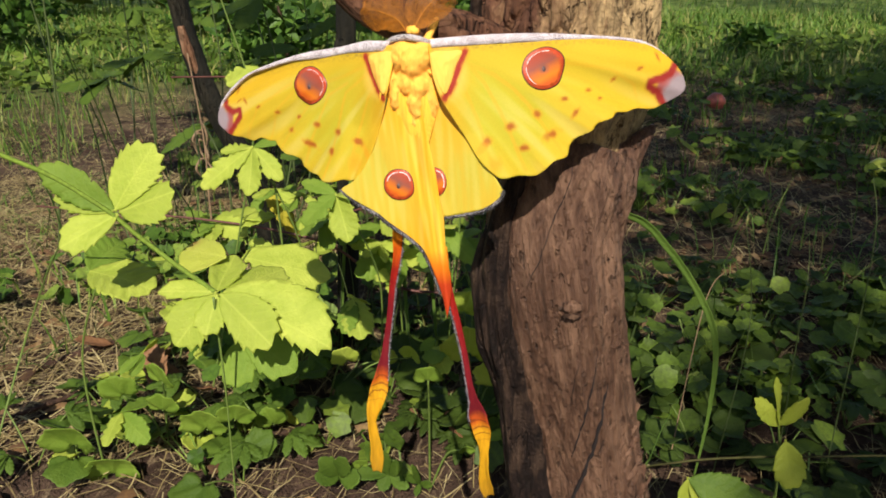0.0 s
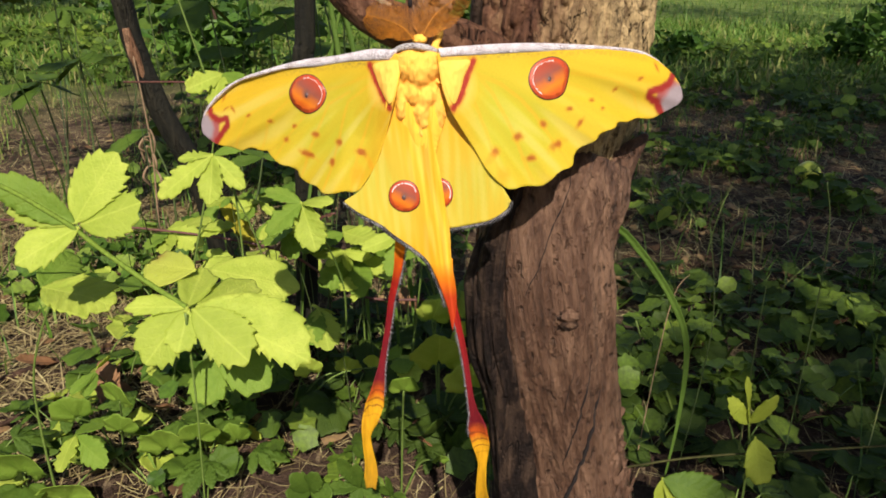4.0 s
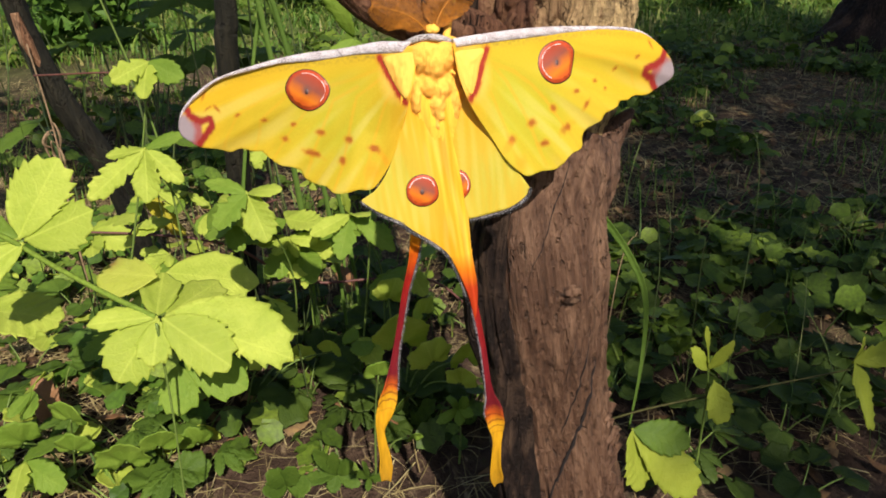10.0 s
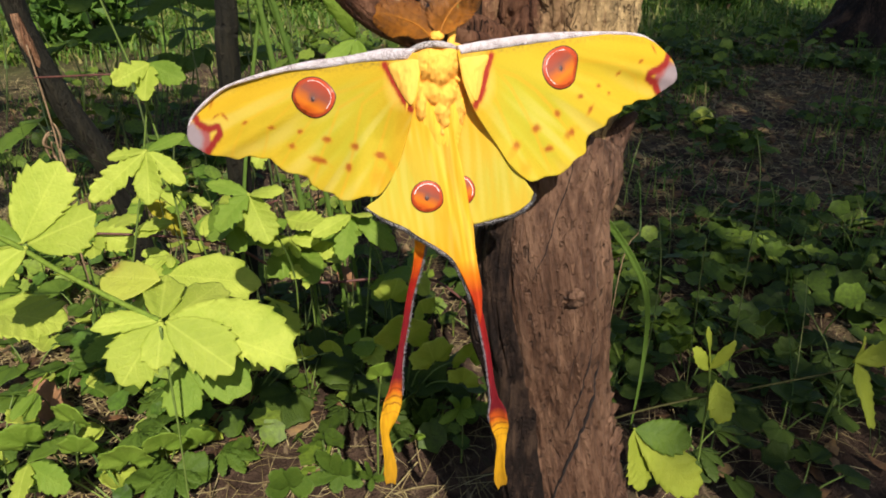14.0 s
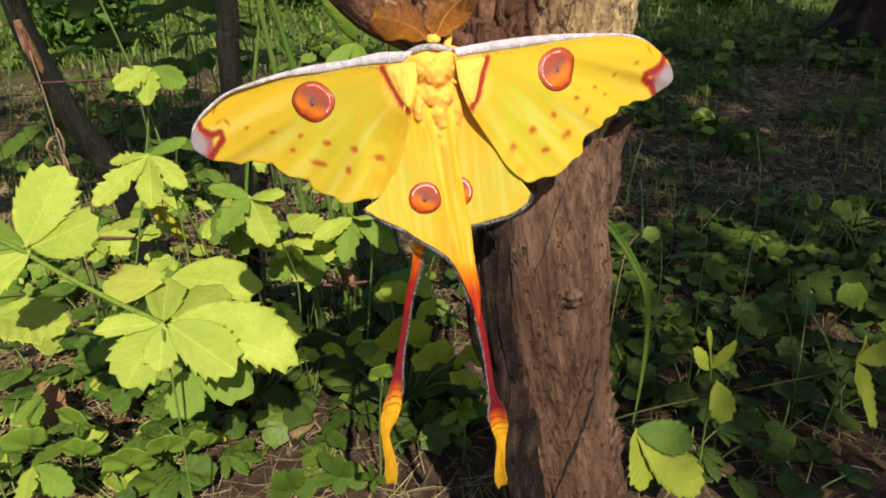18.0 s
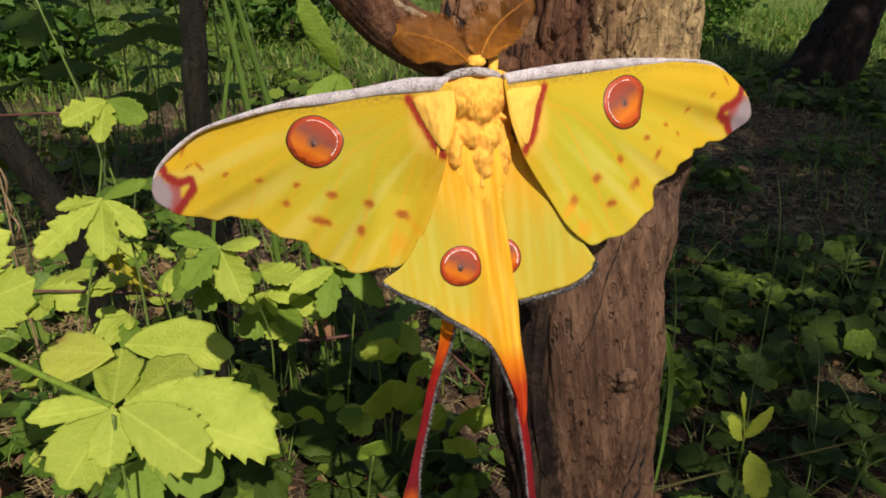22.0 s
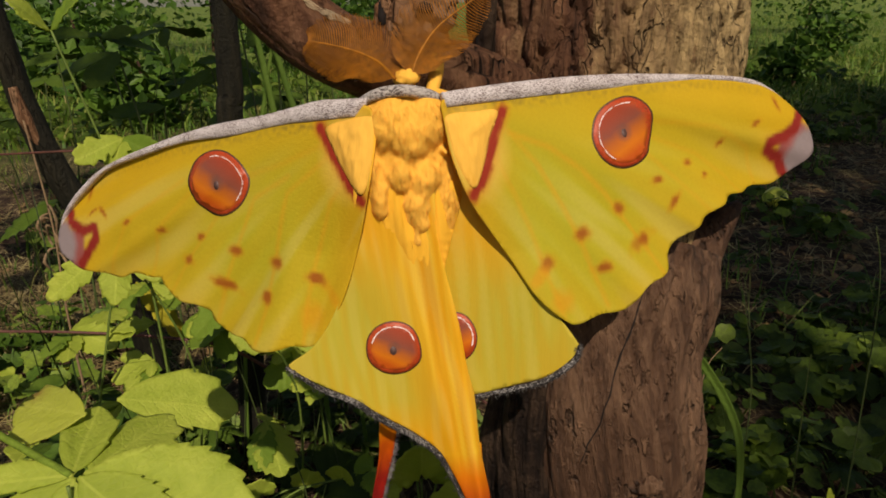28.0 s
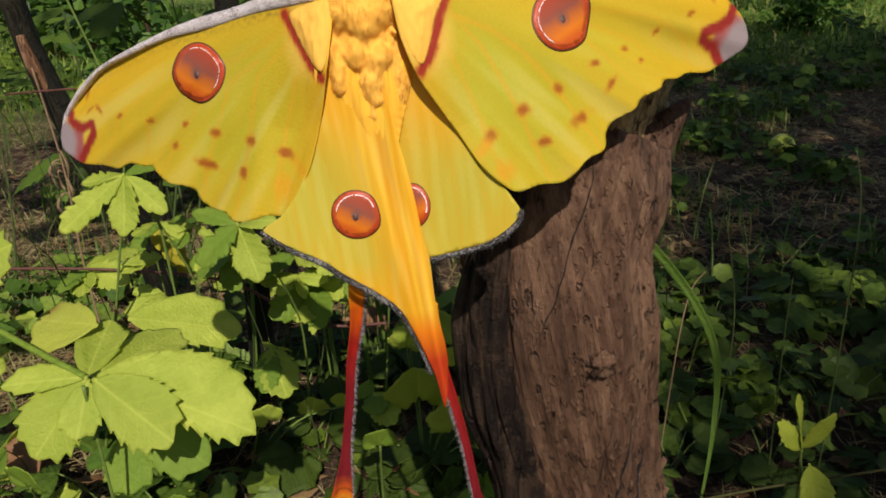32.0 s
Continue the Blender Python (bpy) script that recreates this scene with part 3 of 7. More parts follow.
def blob(name, size, material, seed=0, rough=0.12, freq=2.0, rings=20, seg=28):
    """A lumpy ellipsoid."""
    verts, faces = [], []
    for i in range(rings + 1):
        th = math.pi * i / rings
        for j in range(seg):
            ph = 2 * math.pi * j / seg
            d = Vector((math.sin(th) * math.cos(ph), math.sin(th) * math.sin(ph), math.cos(th)))
            k = 1 + rough * noise.noise(d * freq + Vector((seed, 0, 0)))
            verts.append((d.x * size[0] * k, d.y * size[1] * k, d.z * size[2] * k))
    for i in range(rings):
        for j in range(seg):
            k = (j + 1) % seg
            faces.append((i * seg + j, (i + 1) * seg + j, (i + 1) * seg + k, i * seg + k))
    return raw_mesh(name, verts, faces, material)


def mm(pts):
    return [(x / 1000, y / 1000) for x, y in pts]


def wing_pose(c, gx, gz, x, z):
    """The pose of a sheet that lies in y = c + gx x + gz z and faces -y, with its origin at x, z."""
    n = Vector((gx, -1, gz)).normalized()
    ex = Vector((1, gx, 0)).normalized()
    ey = n.cross(ex)
    m = Matrix((ex, ey, n)).transposed().to_4x4()
    m.translation = (x, c + gx * x + gz * z, z)
    return m


# ---- ground ----
def build_ground():
    xs = np.unique(np.r_[-np.geomspace(0.6, 60, 26)[::-1], np.linspace(-0.6, 1.2, 150), np.geomspace(1.2, 70, 26)])
    ys = np.unique(np.r_[-np.geomspace(0.4, 30, 16)[::-1], np.linspace(-0.4, 2.0, 190), np.geomspace(2.0, 90, 30)])
    verts, faces = [], []
    for y in ys:
        for x in xs:
            verts.append((x, y, ground_z(x, y)))
    k = len(xs)
    for i in range(len(ys) - 1):
        for j in range(k - 1):
            faces.append((i * k + j, i * k + j + 1, (i + 1) * k + j + 1, (i + 1) * k + j))
    tagged(new("ground", raw_mesh("ground", verts, faces, "ground")), "bare soil with moss, straw and rough lawn behind", "ground", kind="structure")


def ground_z(x, y):
    return 0.012 * noise.noise(Vector((x * 3.1, y * 3.1, 0.3))) + 0.006 * noise.noise(Vector((x * 14, y * 14, 4.3))) + 0.003 * noise.noise(Vector((x * 45, y * 45, 1.3)))


build_ground()


# ---- stump ----
def trunk_wobble(depth, flute, seed):
    def f(c, a, r):
        out = np.empty(len(a))
        for i, t in enumerate(a):
            d = Vector((math.cos(t), math.sin(t), 0))
            g = noise.noise(Vector((d.x * 2.2 + seed, d.y * 2.2, c[2] * 9)))
            h = noise.fractal(Vector((d.x * flute, d.y * flute, c[2] * 22 + seed)), 0.9, 2.1, 4)
            k = noise.fractal(Vector((d.x * flute * 3, d.y * flute * 3, c[2] * 34 + seed)), 0.9, 2.1, 3)
            out[i] = r * (1 + depth * g + depth * 0.55 * h + depth * 0.18 * k)
        return out
    return f


def on_surface(me, points, lift=0.0):
    """Where points, moved along +y, meet a mesh."""
    tree = bvhtree.BVHTree.FromPolygons([v.co for v in me.vertices], [p.vertices for p in me.polygons])
    out = []
    for p in points:
        hit, normal, _, _ = tree.ray_cast(Vector((p[0], p[1] - 0.2, p[2])), Vector((0, 1, 0)))
        if hit is not None:
            out.append((hit + normal * lift, normal))
    return out


def bark_flakes(name, me, count, box, size, mat, seed):
    """Loose slivers of bark and wood that stand a little off the trunk, in one mesh."""
    rng = np.random.default_rng(seed)
    (x0, x1), (z0, z1) = box
    spots = on_surface(me, np.c_[rng.uniform(x0, x1, count), np.zeros(count), rng.uniform(z0, z1, count)], -0.0002)
    verts, faces = [], []
    for p, n in spots:
        up = (Vector((0.18 + 0.15 * rng.normal(), 0, 1)) - n * n.z).normalized()
        side = n.cross(up).normalized()
        l, w, h = size * rng.uniform(0.4, 1.5), size * rng.uniform(0.10, 0.28), size * rng.uniform(0.08, 0.26)
        k = len(verts)
        verts += [p - up * l / 2 - side * w * 0.6, p - up * l / 2 + side * w * 0.7, p + up * l / 2 + side * w * 0.3, p + up * l / 2 - side * w * 0.2,
                  p - up * l * 0.3 + n * h * 0.5, p + up * l * 0.15 + n * h, p + up * l * 0.42 + n * h * 1.1]
        faces += [(k, k + 1, k + 4), (k + 1, k + 5, k + 4), (k + 1, k + 2, k + 5), (k + 2, k + 6, k + 5), (k + 2, k + 3, k + 6), (k + 3, k + 5, k + 6), (k + 3, k, k + 5), (k, k + 4, k + 5)]
    return raw_mesh(name, verts, faces, mat, False)


def crack_along(me, pts, width, seed):
    """A dark drying crack, wandering and of uneven width, sunk into a trunk's surface."""
    rng = random.Random(seed)
    path = spline(pts, 12)
    path[:, 0] += np.array([0.0006 * noise.noise(Vector((seed, p[2] * 160, 0))) for p in path])
    hits = [h for h, n in on_surface(me, path, 0.00005)]
    rad = [width * (0.15 + 0.85 * math.sin(math.pi * min(1, max(0, i / (len(hits) - 1)))) ** 0.6) * rng.uniform(0.55, 1.2) for i in range(len(hits))]
    return tube("crack", hits, rad, "gap", 7)


def build_stump():
    stump = thing("tree_stump", pose(0.07, 0.085, 0), "weathered brown forked tree stump with cracked bark", "stump")
    o = np.array([0.07, 0.085, 0.0])
    def worn(c, a, r):
        out = trunk_wobble(0.075, 4.4, 2.0)(c, a, r)
        for i, t in enumerate(a):
            d = Vector((math.cos(t), math.sin(t), 0))
            q = Vector((d.x * 13 + c[2] * 34, d.y * 13, c[2] * 42))
            cuts = noise.noise(Vector((d.x * 30 + c[2] * 80, d.y * 30, c[2] * 120)))
            out[i] += 0.00085 * noise.fractal(q, 0.8, 2.2, 4) - 0.0011 * max(0.0, cuts - 0.28) * (1.6 if d.x < 0 else 1.0)
        return out
    low = spline([(0.112, 0.092, -0.03), (0.098, 0.09, 0.04), (0.083, 0.086, 0.11), (0.076, 0.084, 0.145), (0.069, 0.078, 0.176), (0.063, 0.073, 0.204), (0.0585, 0.070, 0.23),
                  (0.0565, 0.071, 0.253), (0.061, 0.074, 0.272), (0.065, 0.077, 0.283)], 38) - o
    trunk = tube("trunk", low, [0.040, 0.032, 0.0275, 0.0262, 0.0258, 0.0262, 0.0268, 0.0262, 0.0262, 0.0235], "bark", 230, worn)
    part("trunk", trunk, stump)
    part("flaking_wood", bark_flakes("flaking_wood", trunk, 220, ((-0.045, 0.000), (0.09, 0.27)), 0.0030, "bark", 5), stump, "small raised slivers of wood")
    part("flaking_wood", bark_flakes("flaking_wood", trunk, 160, ((0.0, 0.030), (0.08, 0.27)), 0.0024, "bark", 6), stump, "small raised slivers of wood")
    part("flaking_wood", bark_flakes("flaking_wood", trunk, 70, ((0.022, 0.045), (0.05, 0.16)), 0.0120, "bark", 7), stump, "long frayed strips of wood")
    def plates(c, a, r):
        out = trunk_wobble(0.05, 6.0, 7.0)(c, a, r)
        for i, t in enumerate(a):
            d = Vector((math.cos(t), math.sin(t), 0))
            q = Vector((d.x * r * 150, d.y * r * 150, (c[2] + o[2]) * 62))
            q += Vector((noise.noise(q * 1.3), noise.noise(q * 1.3 + Vector((5, 0, 0))), noise.noise(q * 1.3 + Vector((0, 7, 0))))) * 0.35
            near = noise.voronoi(q)[0]
            gap = min(1.0, (near[1] - near[0]) * 5.0)
            rough = noise.fractal(q * 2.5, 0.8, 2.0, 3)
            out[i] += 0.0021 * (gap - 1) + 0.00065 * rough
        return out
    up = spline([(0.055, 0.088, 0.235), (0.056, 0.086, 0.275), (0.0575, 0.082, 0.31), (0.0575, 0.083, 0.345), (0.060, 0.086, 0.40), (0.066, 0.09, 0.50), (0.075, 0.10, 0.62)], 26) - o
    up = np.array([[np.interp(z, up[:, 2], up[:, k]) for k in range(3)] for z in np.r_[np.linspace(up[0, 2], 0.30, 12)[:-1], np.linspace(0.30, 0.375, 130), np.linspace(0.38, up[-1, 2], 24)]])
    part("upper_trunk", tube("upper_trunk", up, np.interp(up[:, 2], [0.235, 0.275, 0.31, 0.345, 0.40, 0.50, 0.62], [0.024, 0.028, 0.0325, 0.0325, 0.032, 0.030, 0.027]), "bark_top", 300, plates), stump, "upper trunk with cracked grey bark")
    side = spline([(0.058, 0.088, 0.285), (0.040, 0.074, 0.308), (0.022, 0.058, 0.322), (0.0075, 0.049, 0.3270), (-0.0010, 0.047, 0.3305), (-0.0070, 0.046, 0.3330), (-0.0132, 0.046, 0.3375), (-0.0190, 0.046, 0.3440), (-0.0245, 0.047, 0.3510), (-0.0300, 0.048, 0.3590), (-0.040, 0.050, 0.376)], 16) - o
    part("branch", tube("branch", side, [0.016, 0.0125, 0.0095, 0.0078, 0.0070, 0.0066, 0.0066, 0.0068, 0.0068, 0.0066, 0.006], "bark_branch", 90, trunk_wobble(0.13, 3.0, 4.0)), stump, "reddish brown side branch, broken off")
    # torn edge of pale wood along the broken branch, and the splintered snag beside it
    torn = spline([(-0.0180, 0.0430, 0.3482), (-0.0140, 0.0422, 0.3440), (-0.0112, 0.0418, 0.3410), (-0.0092, 0.0416, 0.3398), (-0.0072, 0.0416, 0.3386), (-0.0055, 0.0416, 0.3380), (-0.0042, 0.0420, 0.3372)], 12) - o
    part("torn_wood", tube("torn_wood", torn, [0.0008, 0.0014, 0.0008, 0.0004, 0.0007, 0.0004, 0.0006], "pale_wood", 20, trunk_wobble(0.7, 3.0, 9.0)), stump, "pale torn wood")
    for c, size, seed, mat in (((0.0085, 0.0450, 0.3385), (0.0056, 0.0046, 0.0062), 3, "snag"), ((0.0042, 0.0450, 0.3370), (0.0030, 0.0030, 0.0060), 8, "snag"), ((0.0075, 0.0425, 0.3338), (0.0034, 0.0022, 0.0022), 5, "bark_branch"), ((0.0122, 0.0455, 0.3410), (0.0034, 0.0032, 0.0040), 11, "snag")):
        part("snag", blob("snag", size, mat, seed, 0.55, 2.6, 40, 56), stump, "orange-brown broken snag" if mat == "snag" else "reddish broken snag", pose(*(np.array(c) - o)))
    for c, size in (((0.0092, 0.0402, 0.3396), (0.0014, 0.0010, 0.0010)), ((0.0045, 0.0418, 0.3352), (0.0008, 0.0008, 0.0013)), ((0.0018, 0.0432, 0.3385), (0.0007, 0.0008, 0.0022))):
        part("snag_hole", blob("snag_hole", size, "gap", 6, 0.4, 2.5, 10, 14), stump, "dark hole in the snag", pose(*(np.array(c) - o)))
    # thin dark root of a second shoot in the fork
    fork = spline([(0.030, 0.070, 0.312), (0.0245, 0.060, 0.326), (0.0235, 0.056, 0.338), (0.0250, 0.055, 0.352), (0.027, 0.056, 0.375)], 8) - o
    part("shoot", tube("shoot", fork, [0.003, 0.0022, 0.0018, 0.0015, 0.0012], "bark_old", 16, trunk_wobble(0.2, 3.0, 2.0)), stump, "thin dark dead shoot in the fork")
    # pointed splinter at the fork
    chip = spline([(0.066, 0.072, 0.225), (0.0700, 0.070, 0.255), (0.0775, 0.068, 0.276), (0.0840, 0.0665, 0.286), (0.0892, 0.0655, 0.2930)], 14) - o
    part("splinter", tube("splinter", chip, [0.0150, 0.0140, 0.0085, 0.0042, 0.0008], "bark", 90, trunk_wobble(0.10, 3.0, 15.0)), stump, "pointed splinter of wood")
    # rough bark left along one side, coloured near black to carry that side's shade
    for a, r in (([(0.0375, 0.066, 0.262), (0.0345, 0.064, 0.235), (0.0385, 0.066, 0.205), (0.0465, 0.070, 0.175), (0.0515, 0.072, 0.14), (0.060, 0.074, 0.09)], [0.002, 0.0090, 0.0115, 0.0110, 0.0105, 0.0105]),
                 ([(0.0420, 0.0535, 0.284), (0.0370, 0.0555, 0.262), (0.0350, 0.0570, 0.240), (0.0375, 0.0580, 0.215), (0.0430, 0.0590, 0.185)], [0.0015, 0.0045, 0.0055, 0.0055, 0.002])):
        part("bark_ridge", tube("bark_ridge", spline(a, 14) - o, r, "bark_old", 60, trunk_wobble(0.34, 5.0, 3.0)), stump, "rough bark ridge, darkened for the shaded side")
    # long drying cracks that wind up the wood
    for i, (a, w) in enumerate((([(0.0585, 0, 0.282), (0.057, 0, 0.274), (0.052, 0, 0.261), (0.048, 0, 0.247), (0.0445, 0, 0.236)], 0.00026), ([(0.045, 0, 0.284), (0.040, 0, 0.272), (0.036, 0, 0.258), (0.032, 0, 0.246)], 0.0009),
                                ([(0.074, 0, 0.208), (0.073, 0, 0.190), (0.071, 0, 0.168), (0.069, 0, 0.150)], 0.0004), ([(0.0805, 0, 0.190), (0.079, 0, 0.175), (0.0775, 0, 0.156), (0.074, 0, 0.136), (0.070, 0, 0.115), (0.068, 0, 0.09)], 0.0009),
                                ([(0.053, 0, 0.146), (0.050, 0, 0.134)], 0.0006), ([(0.0660, 0, 0.205), (0.0650, 0, 0.180)], 0.0002))):
        part("crack", crack_along(trunk, np.array(a) - o, w, i + 1), stump, "dark drying crack")
    # knot
    part("knot", blob("knot", (0.0040, 0.0028, 0.0028), "bark", 3, 0.5, 2.5, 16, 22), stump, "small round knot", pose(*(np.array([0.0612, 0.0435, 0.2300]) - o)))
    # dark lump in place of the shadow that the knot casts
    part("knot_hollow", blob("knot_hollow", (0.0034, 0.0016, 0.0013), "bark_dark", 5, 0.4, 2.5, 10, 14), stump, "dark lump standing in for shade under the knot", pose(*(np.array([0.0612, 0.0418, 0.2268]) - o)))


build_stump()


# ---- moth ----
MOVING = {}


def ripple(side, amount=0.0015, bow=0.0):
    """Folds of a wing that run out from the hinge and grow towards the margin."""
    def f(x, y):
        ax, r = x * side + 0.014, np.hypot(x * side + 0.014, y - 0.012)
        a = np.arctan2(y - 0.012, ax)
        edge = np.clip((r - 0.030) / 0.05, 0, 1)
        return amount * edge ** 1.5 * (np.sin(a * 23 + 0.6) + 0.45 * np.abs(np.sin(a * 23 + 2.0)) ** 8) + bow * r * r
    return f


def eyespot(wing, outline, iris, relief, arc_span, pupil, scale=1.0):
    """Dark rim, red ring, iris, pupil and an arc of pearly scales, laid on the wing."""
    o = spline(mm(outline), 8, True)
    c = o.mean(0)
    ang = np.arctan2(o[:, 1] - c[1], o[:, 0] - c[0])
    oval = c + np.c_[np.cos(ang) * np.ptp(o[:, 0]), np.sin(ang) * np.ptp(o[:, 1])] / 2
    o = c + (o * 0.72 + oval * 0.28 - c) * scale
    for name, k, mat, z in (("eyespot_rim", 1.0, "rim", 0.00004), ("eyespot_ring", 0.95, "ring", 0.00009), ("eyespot_iris", 0.86, iris, 0.00014)):
        q = c + (o - c) * k
        r2 = np.max(np.sum((q - c) ** 2, axis=1))
        part(name, plate(name, q, mat, lambda x, y, r2=r2, z=z: relief(x, y) + z + 0.0003 * np.clip(1 - ((x - c[0]) ** 2 + (y - c[1]) ** 2) / r2, 0, 1), 0.0002, 0.0008), wing,
             {"rim": "dark brown rim", "ring": "glossy red ring"}.get(mat, "orange and mauve iris"))
    top = lambda x, y: float(relief(np.array([x]), np.array([y]))[0])
    px, py = pupil[0] / 1000, pupil[1] / 1000
    part("eyespot_pupil", plate("eyespot_pupil", spline([(px + math.cos(a) * 0.0006, py + math.sin(a) * 0.0008) for a in np.linspace(0, 6.283, 9)[:-1]], 4, True), "pupil", lambda x, y: relief(x, y) + 0.00050, 0.0002), wing, "small dark pupil")
    a0, a1 = arc_span
    rng = random.Random(5)
    q = (o - c) * 0.80
    ang = np.degrees(np.arctan2(q[:, 1], q[:, 0])) % 360
    order = [i for i in np.argsort((ang - a0) % 360) if (ang[i] - a0) % 360 < a1]
    verts, faces = [], []
    for k in range(len(order) - 1):
        for t in (0.0, 0.33, 0.66):
            p = c + q[order[k]] * (1 - t) + q[order[k + 1]] * t
            s = 0.00015 * (0.15 + rng.random())
            z = top(p[0], p[1]) + 0.00034
            k0 = len(verts)
            for a in range(6):
                verts.append((p[0] + s * math.cos(a * 1.047), p[1] + s * math.sin(a * 1.047), z))
            verts.append((p[0], p[1], z + s * 0.5))
            faces += [(k0 + a, k0 + (a + 1) % 6, k0 + 6) for a in range(6)]
    part("eyespot_arc", raw_mesh("eyespot_arc", verts, faces, "arc"), wing, "arc of pearly white scales")


def grain(x, y, f, seed):
    return np.array([noise.noise(Vector((a * f, b * f, seed))) for a, b in zip(x, y)])


def blend(base, col, w):
    w = np.clip(w, 0, 1)[:, None]
    return base * (1 - w) + np.array(col) * w


def to_line(x, y, line):
    """The distance to a polyline, in millimetres."""
    best = np.full(len(x), 1e9)
    for (ax, ay), (bx, by) in zip(line, line[1:]):
        t = np.clip(((x - ax) * (bx - ax) + (y - ay) * (by - ay)) / ((bx - ax) ** 2 + (by - ay) ** 2), 0, 1)
        best = np.minimum(best, np.hypot(x - ax - t * (bx - ax), y - ay - t * (by - ay)))
    return best


def soft(d, edge, width):
    return np.clip((edge - d) / width + 0.5, 0, 1)


def forewing_pigment(side, green, flecks, faint, bar, hook, tip, shoulder, veins):
    def f(x, y):
        n1, n2 = grain(x, y, 0.09, 1.0 + side), grain(x, y, 0.6, 2.0)
        ax = x * side
        c = np.tile(np.array((0.655, 0.435, 0.026)), (len(x), 1))
        c = blend(c, (0.74, 0.38, 0.014), np.clip(1 - ax / 20 + 0.3 * n1, 0, 1) * 0.55)
        c = blend(c, (0.64, 0.37, 0.010), np.clip((ax - 46) / 30 + 0.3 * n1, 0, 1) * 0.45)
        c = blend(c, (0.70, 0.40, 0.010), np.clip((y + 16 + 0.18 * ax) / 16, 0, 1) * 0.35)
        for gx, gy, rx, ry, k in green:
            w = np.exp(-((x - gx) / rx) ** 2 - ((y - gy) / ry) ** 2) * k
            c = blend(c, (0.44, 0.445, 0.030), w * (0.62 + 0.25 * n1))
        c = blend(c, (0.46, 0.33, 0.008), np.clip(0.5 * n1 - 0.05, 0, 0.2))
        fan, reach = np.arctan2(y - 12, ax + 14), np.hypot(ax + 14, y - 12)
        streak = grain(fan * 16, reach * 0.035, 1.0, 9.0 + side)
        c = blend(c, (0.66, 0.56, 0.15), np.clip(streak * 0.9, 0, 0.34) * np.clip((-y - 6) / 14, 0, 1))
        c = blend(c, (0.56, 0.34, 0.012), np.clip(-streak * 0.7, 0, 0.22))
        for line, k in veins:
            d = to_line(x, y, line) + 0.15 * n2
            c = blend(c, (0.42, 0.40, 0.02), soft(d, 2.6, 3.6) * 0.22 * k)
            c = blend(c, (0.70, 0.37, 0.020), soft(d, 0.42, 0.7) * 0.62 * k)
        # dark scales dusted below the leading edge
        edge = [(-0.8, -1.6), (-20.5, -5.0), (-34.4, -8.4), (-50, -12.0), (-66, -17.4), (-74, -23.6)] if side < 0 else [(-3.6, 0.4), (17.7, 0.8), (43.7, 1.0), (60, 0.2), (66.8, -1.6)]
        dust = soft(to_line(x, y, edge), 0.5, 2.2) * np.clip(0.35 + 1.6 * grain(x, y, 1.6, 31.0), 0, 1) * np.clip(1.1 - ax / 85, 0, 1)
        c = blend(c, (0.075, 0.055, 0.040), dust * 0.75)
        # pale base and its crimson bar
        d = np.hypot((x - shoulder[0]) / 5.5, (y - shoulder[1]) / 7.0)
        c = blend(c, (0.86, 0.56, 0.12), soft(d, 1.0, 0.7) * 0.7)
        d = to_line(x, y, bar) + 0.35 * n2
        c = blend(c, (0.66, 0.20, 0.012), soft(d, 1.5, 1.0) * 0.45)
        c = blend(c, (0.36, 0.035, 0.016), soft(d, 0.95, 0.5))
        # flecks
        for fx, fy, w, h, t in flecks:
            ca, sa = math.cos(radians(t)), math.sin(radians(t))
            u, v = (x - fx) * ca + (y - fy) * sa, (y - fy) * ca - (x - fx) * sa
            bow = v + 0.10 * u * u / max(w, 1) * 1.6
            d = np.hypot(u / (w / 2), bow / (h / 2)) + 0.45 * n2
            c = blend(c, (0.62, 0.28, 0.012), soft(d, 1.15, 0.7) * 0.5)
            c = blend(c, (0.36, 0.085, 0.012), soft(d, 0.72, 0.55) * 0.88)
        for fx, fy, w, h, t in faint:
            ca, sa = math.cos(radians(t)), math.sin(radians(t))
            u, v = (x - fx) * ca + (y - fy) * sa, (y - fy) * ca - (x - fx) * sa
            c = blend(c, (0.70, 0.33, 0.015), soft(np.hypot(u / (w / 2), v / (h / 2)) + 0.3 * n2, 1.0, 0.9) * 0.7)
        # pinkish grey tip behind a crimson hook
        inside_tip = soft(to_line(x, y, tip) + 0.3 * n2, 3.4, 1.2)
        c = blend(c, (0.36, 0.10, 0.09), inside_tip)
        c = blend(c, (0.33, 0.27, 0.28), soft(to_line(x, y, tip[:2]) + 0.4 * n2, 3.4, 2.0) * 0.95)
        d = to_line(x, y, hook) + 0.4 * n2
        c = blend(c, (0.30, 0.026, 0.018), soft(d, 1.2, 0.8))
        return c
    return f


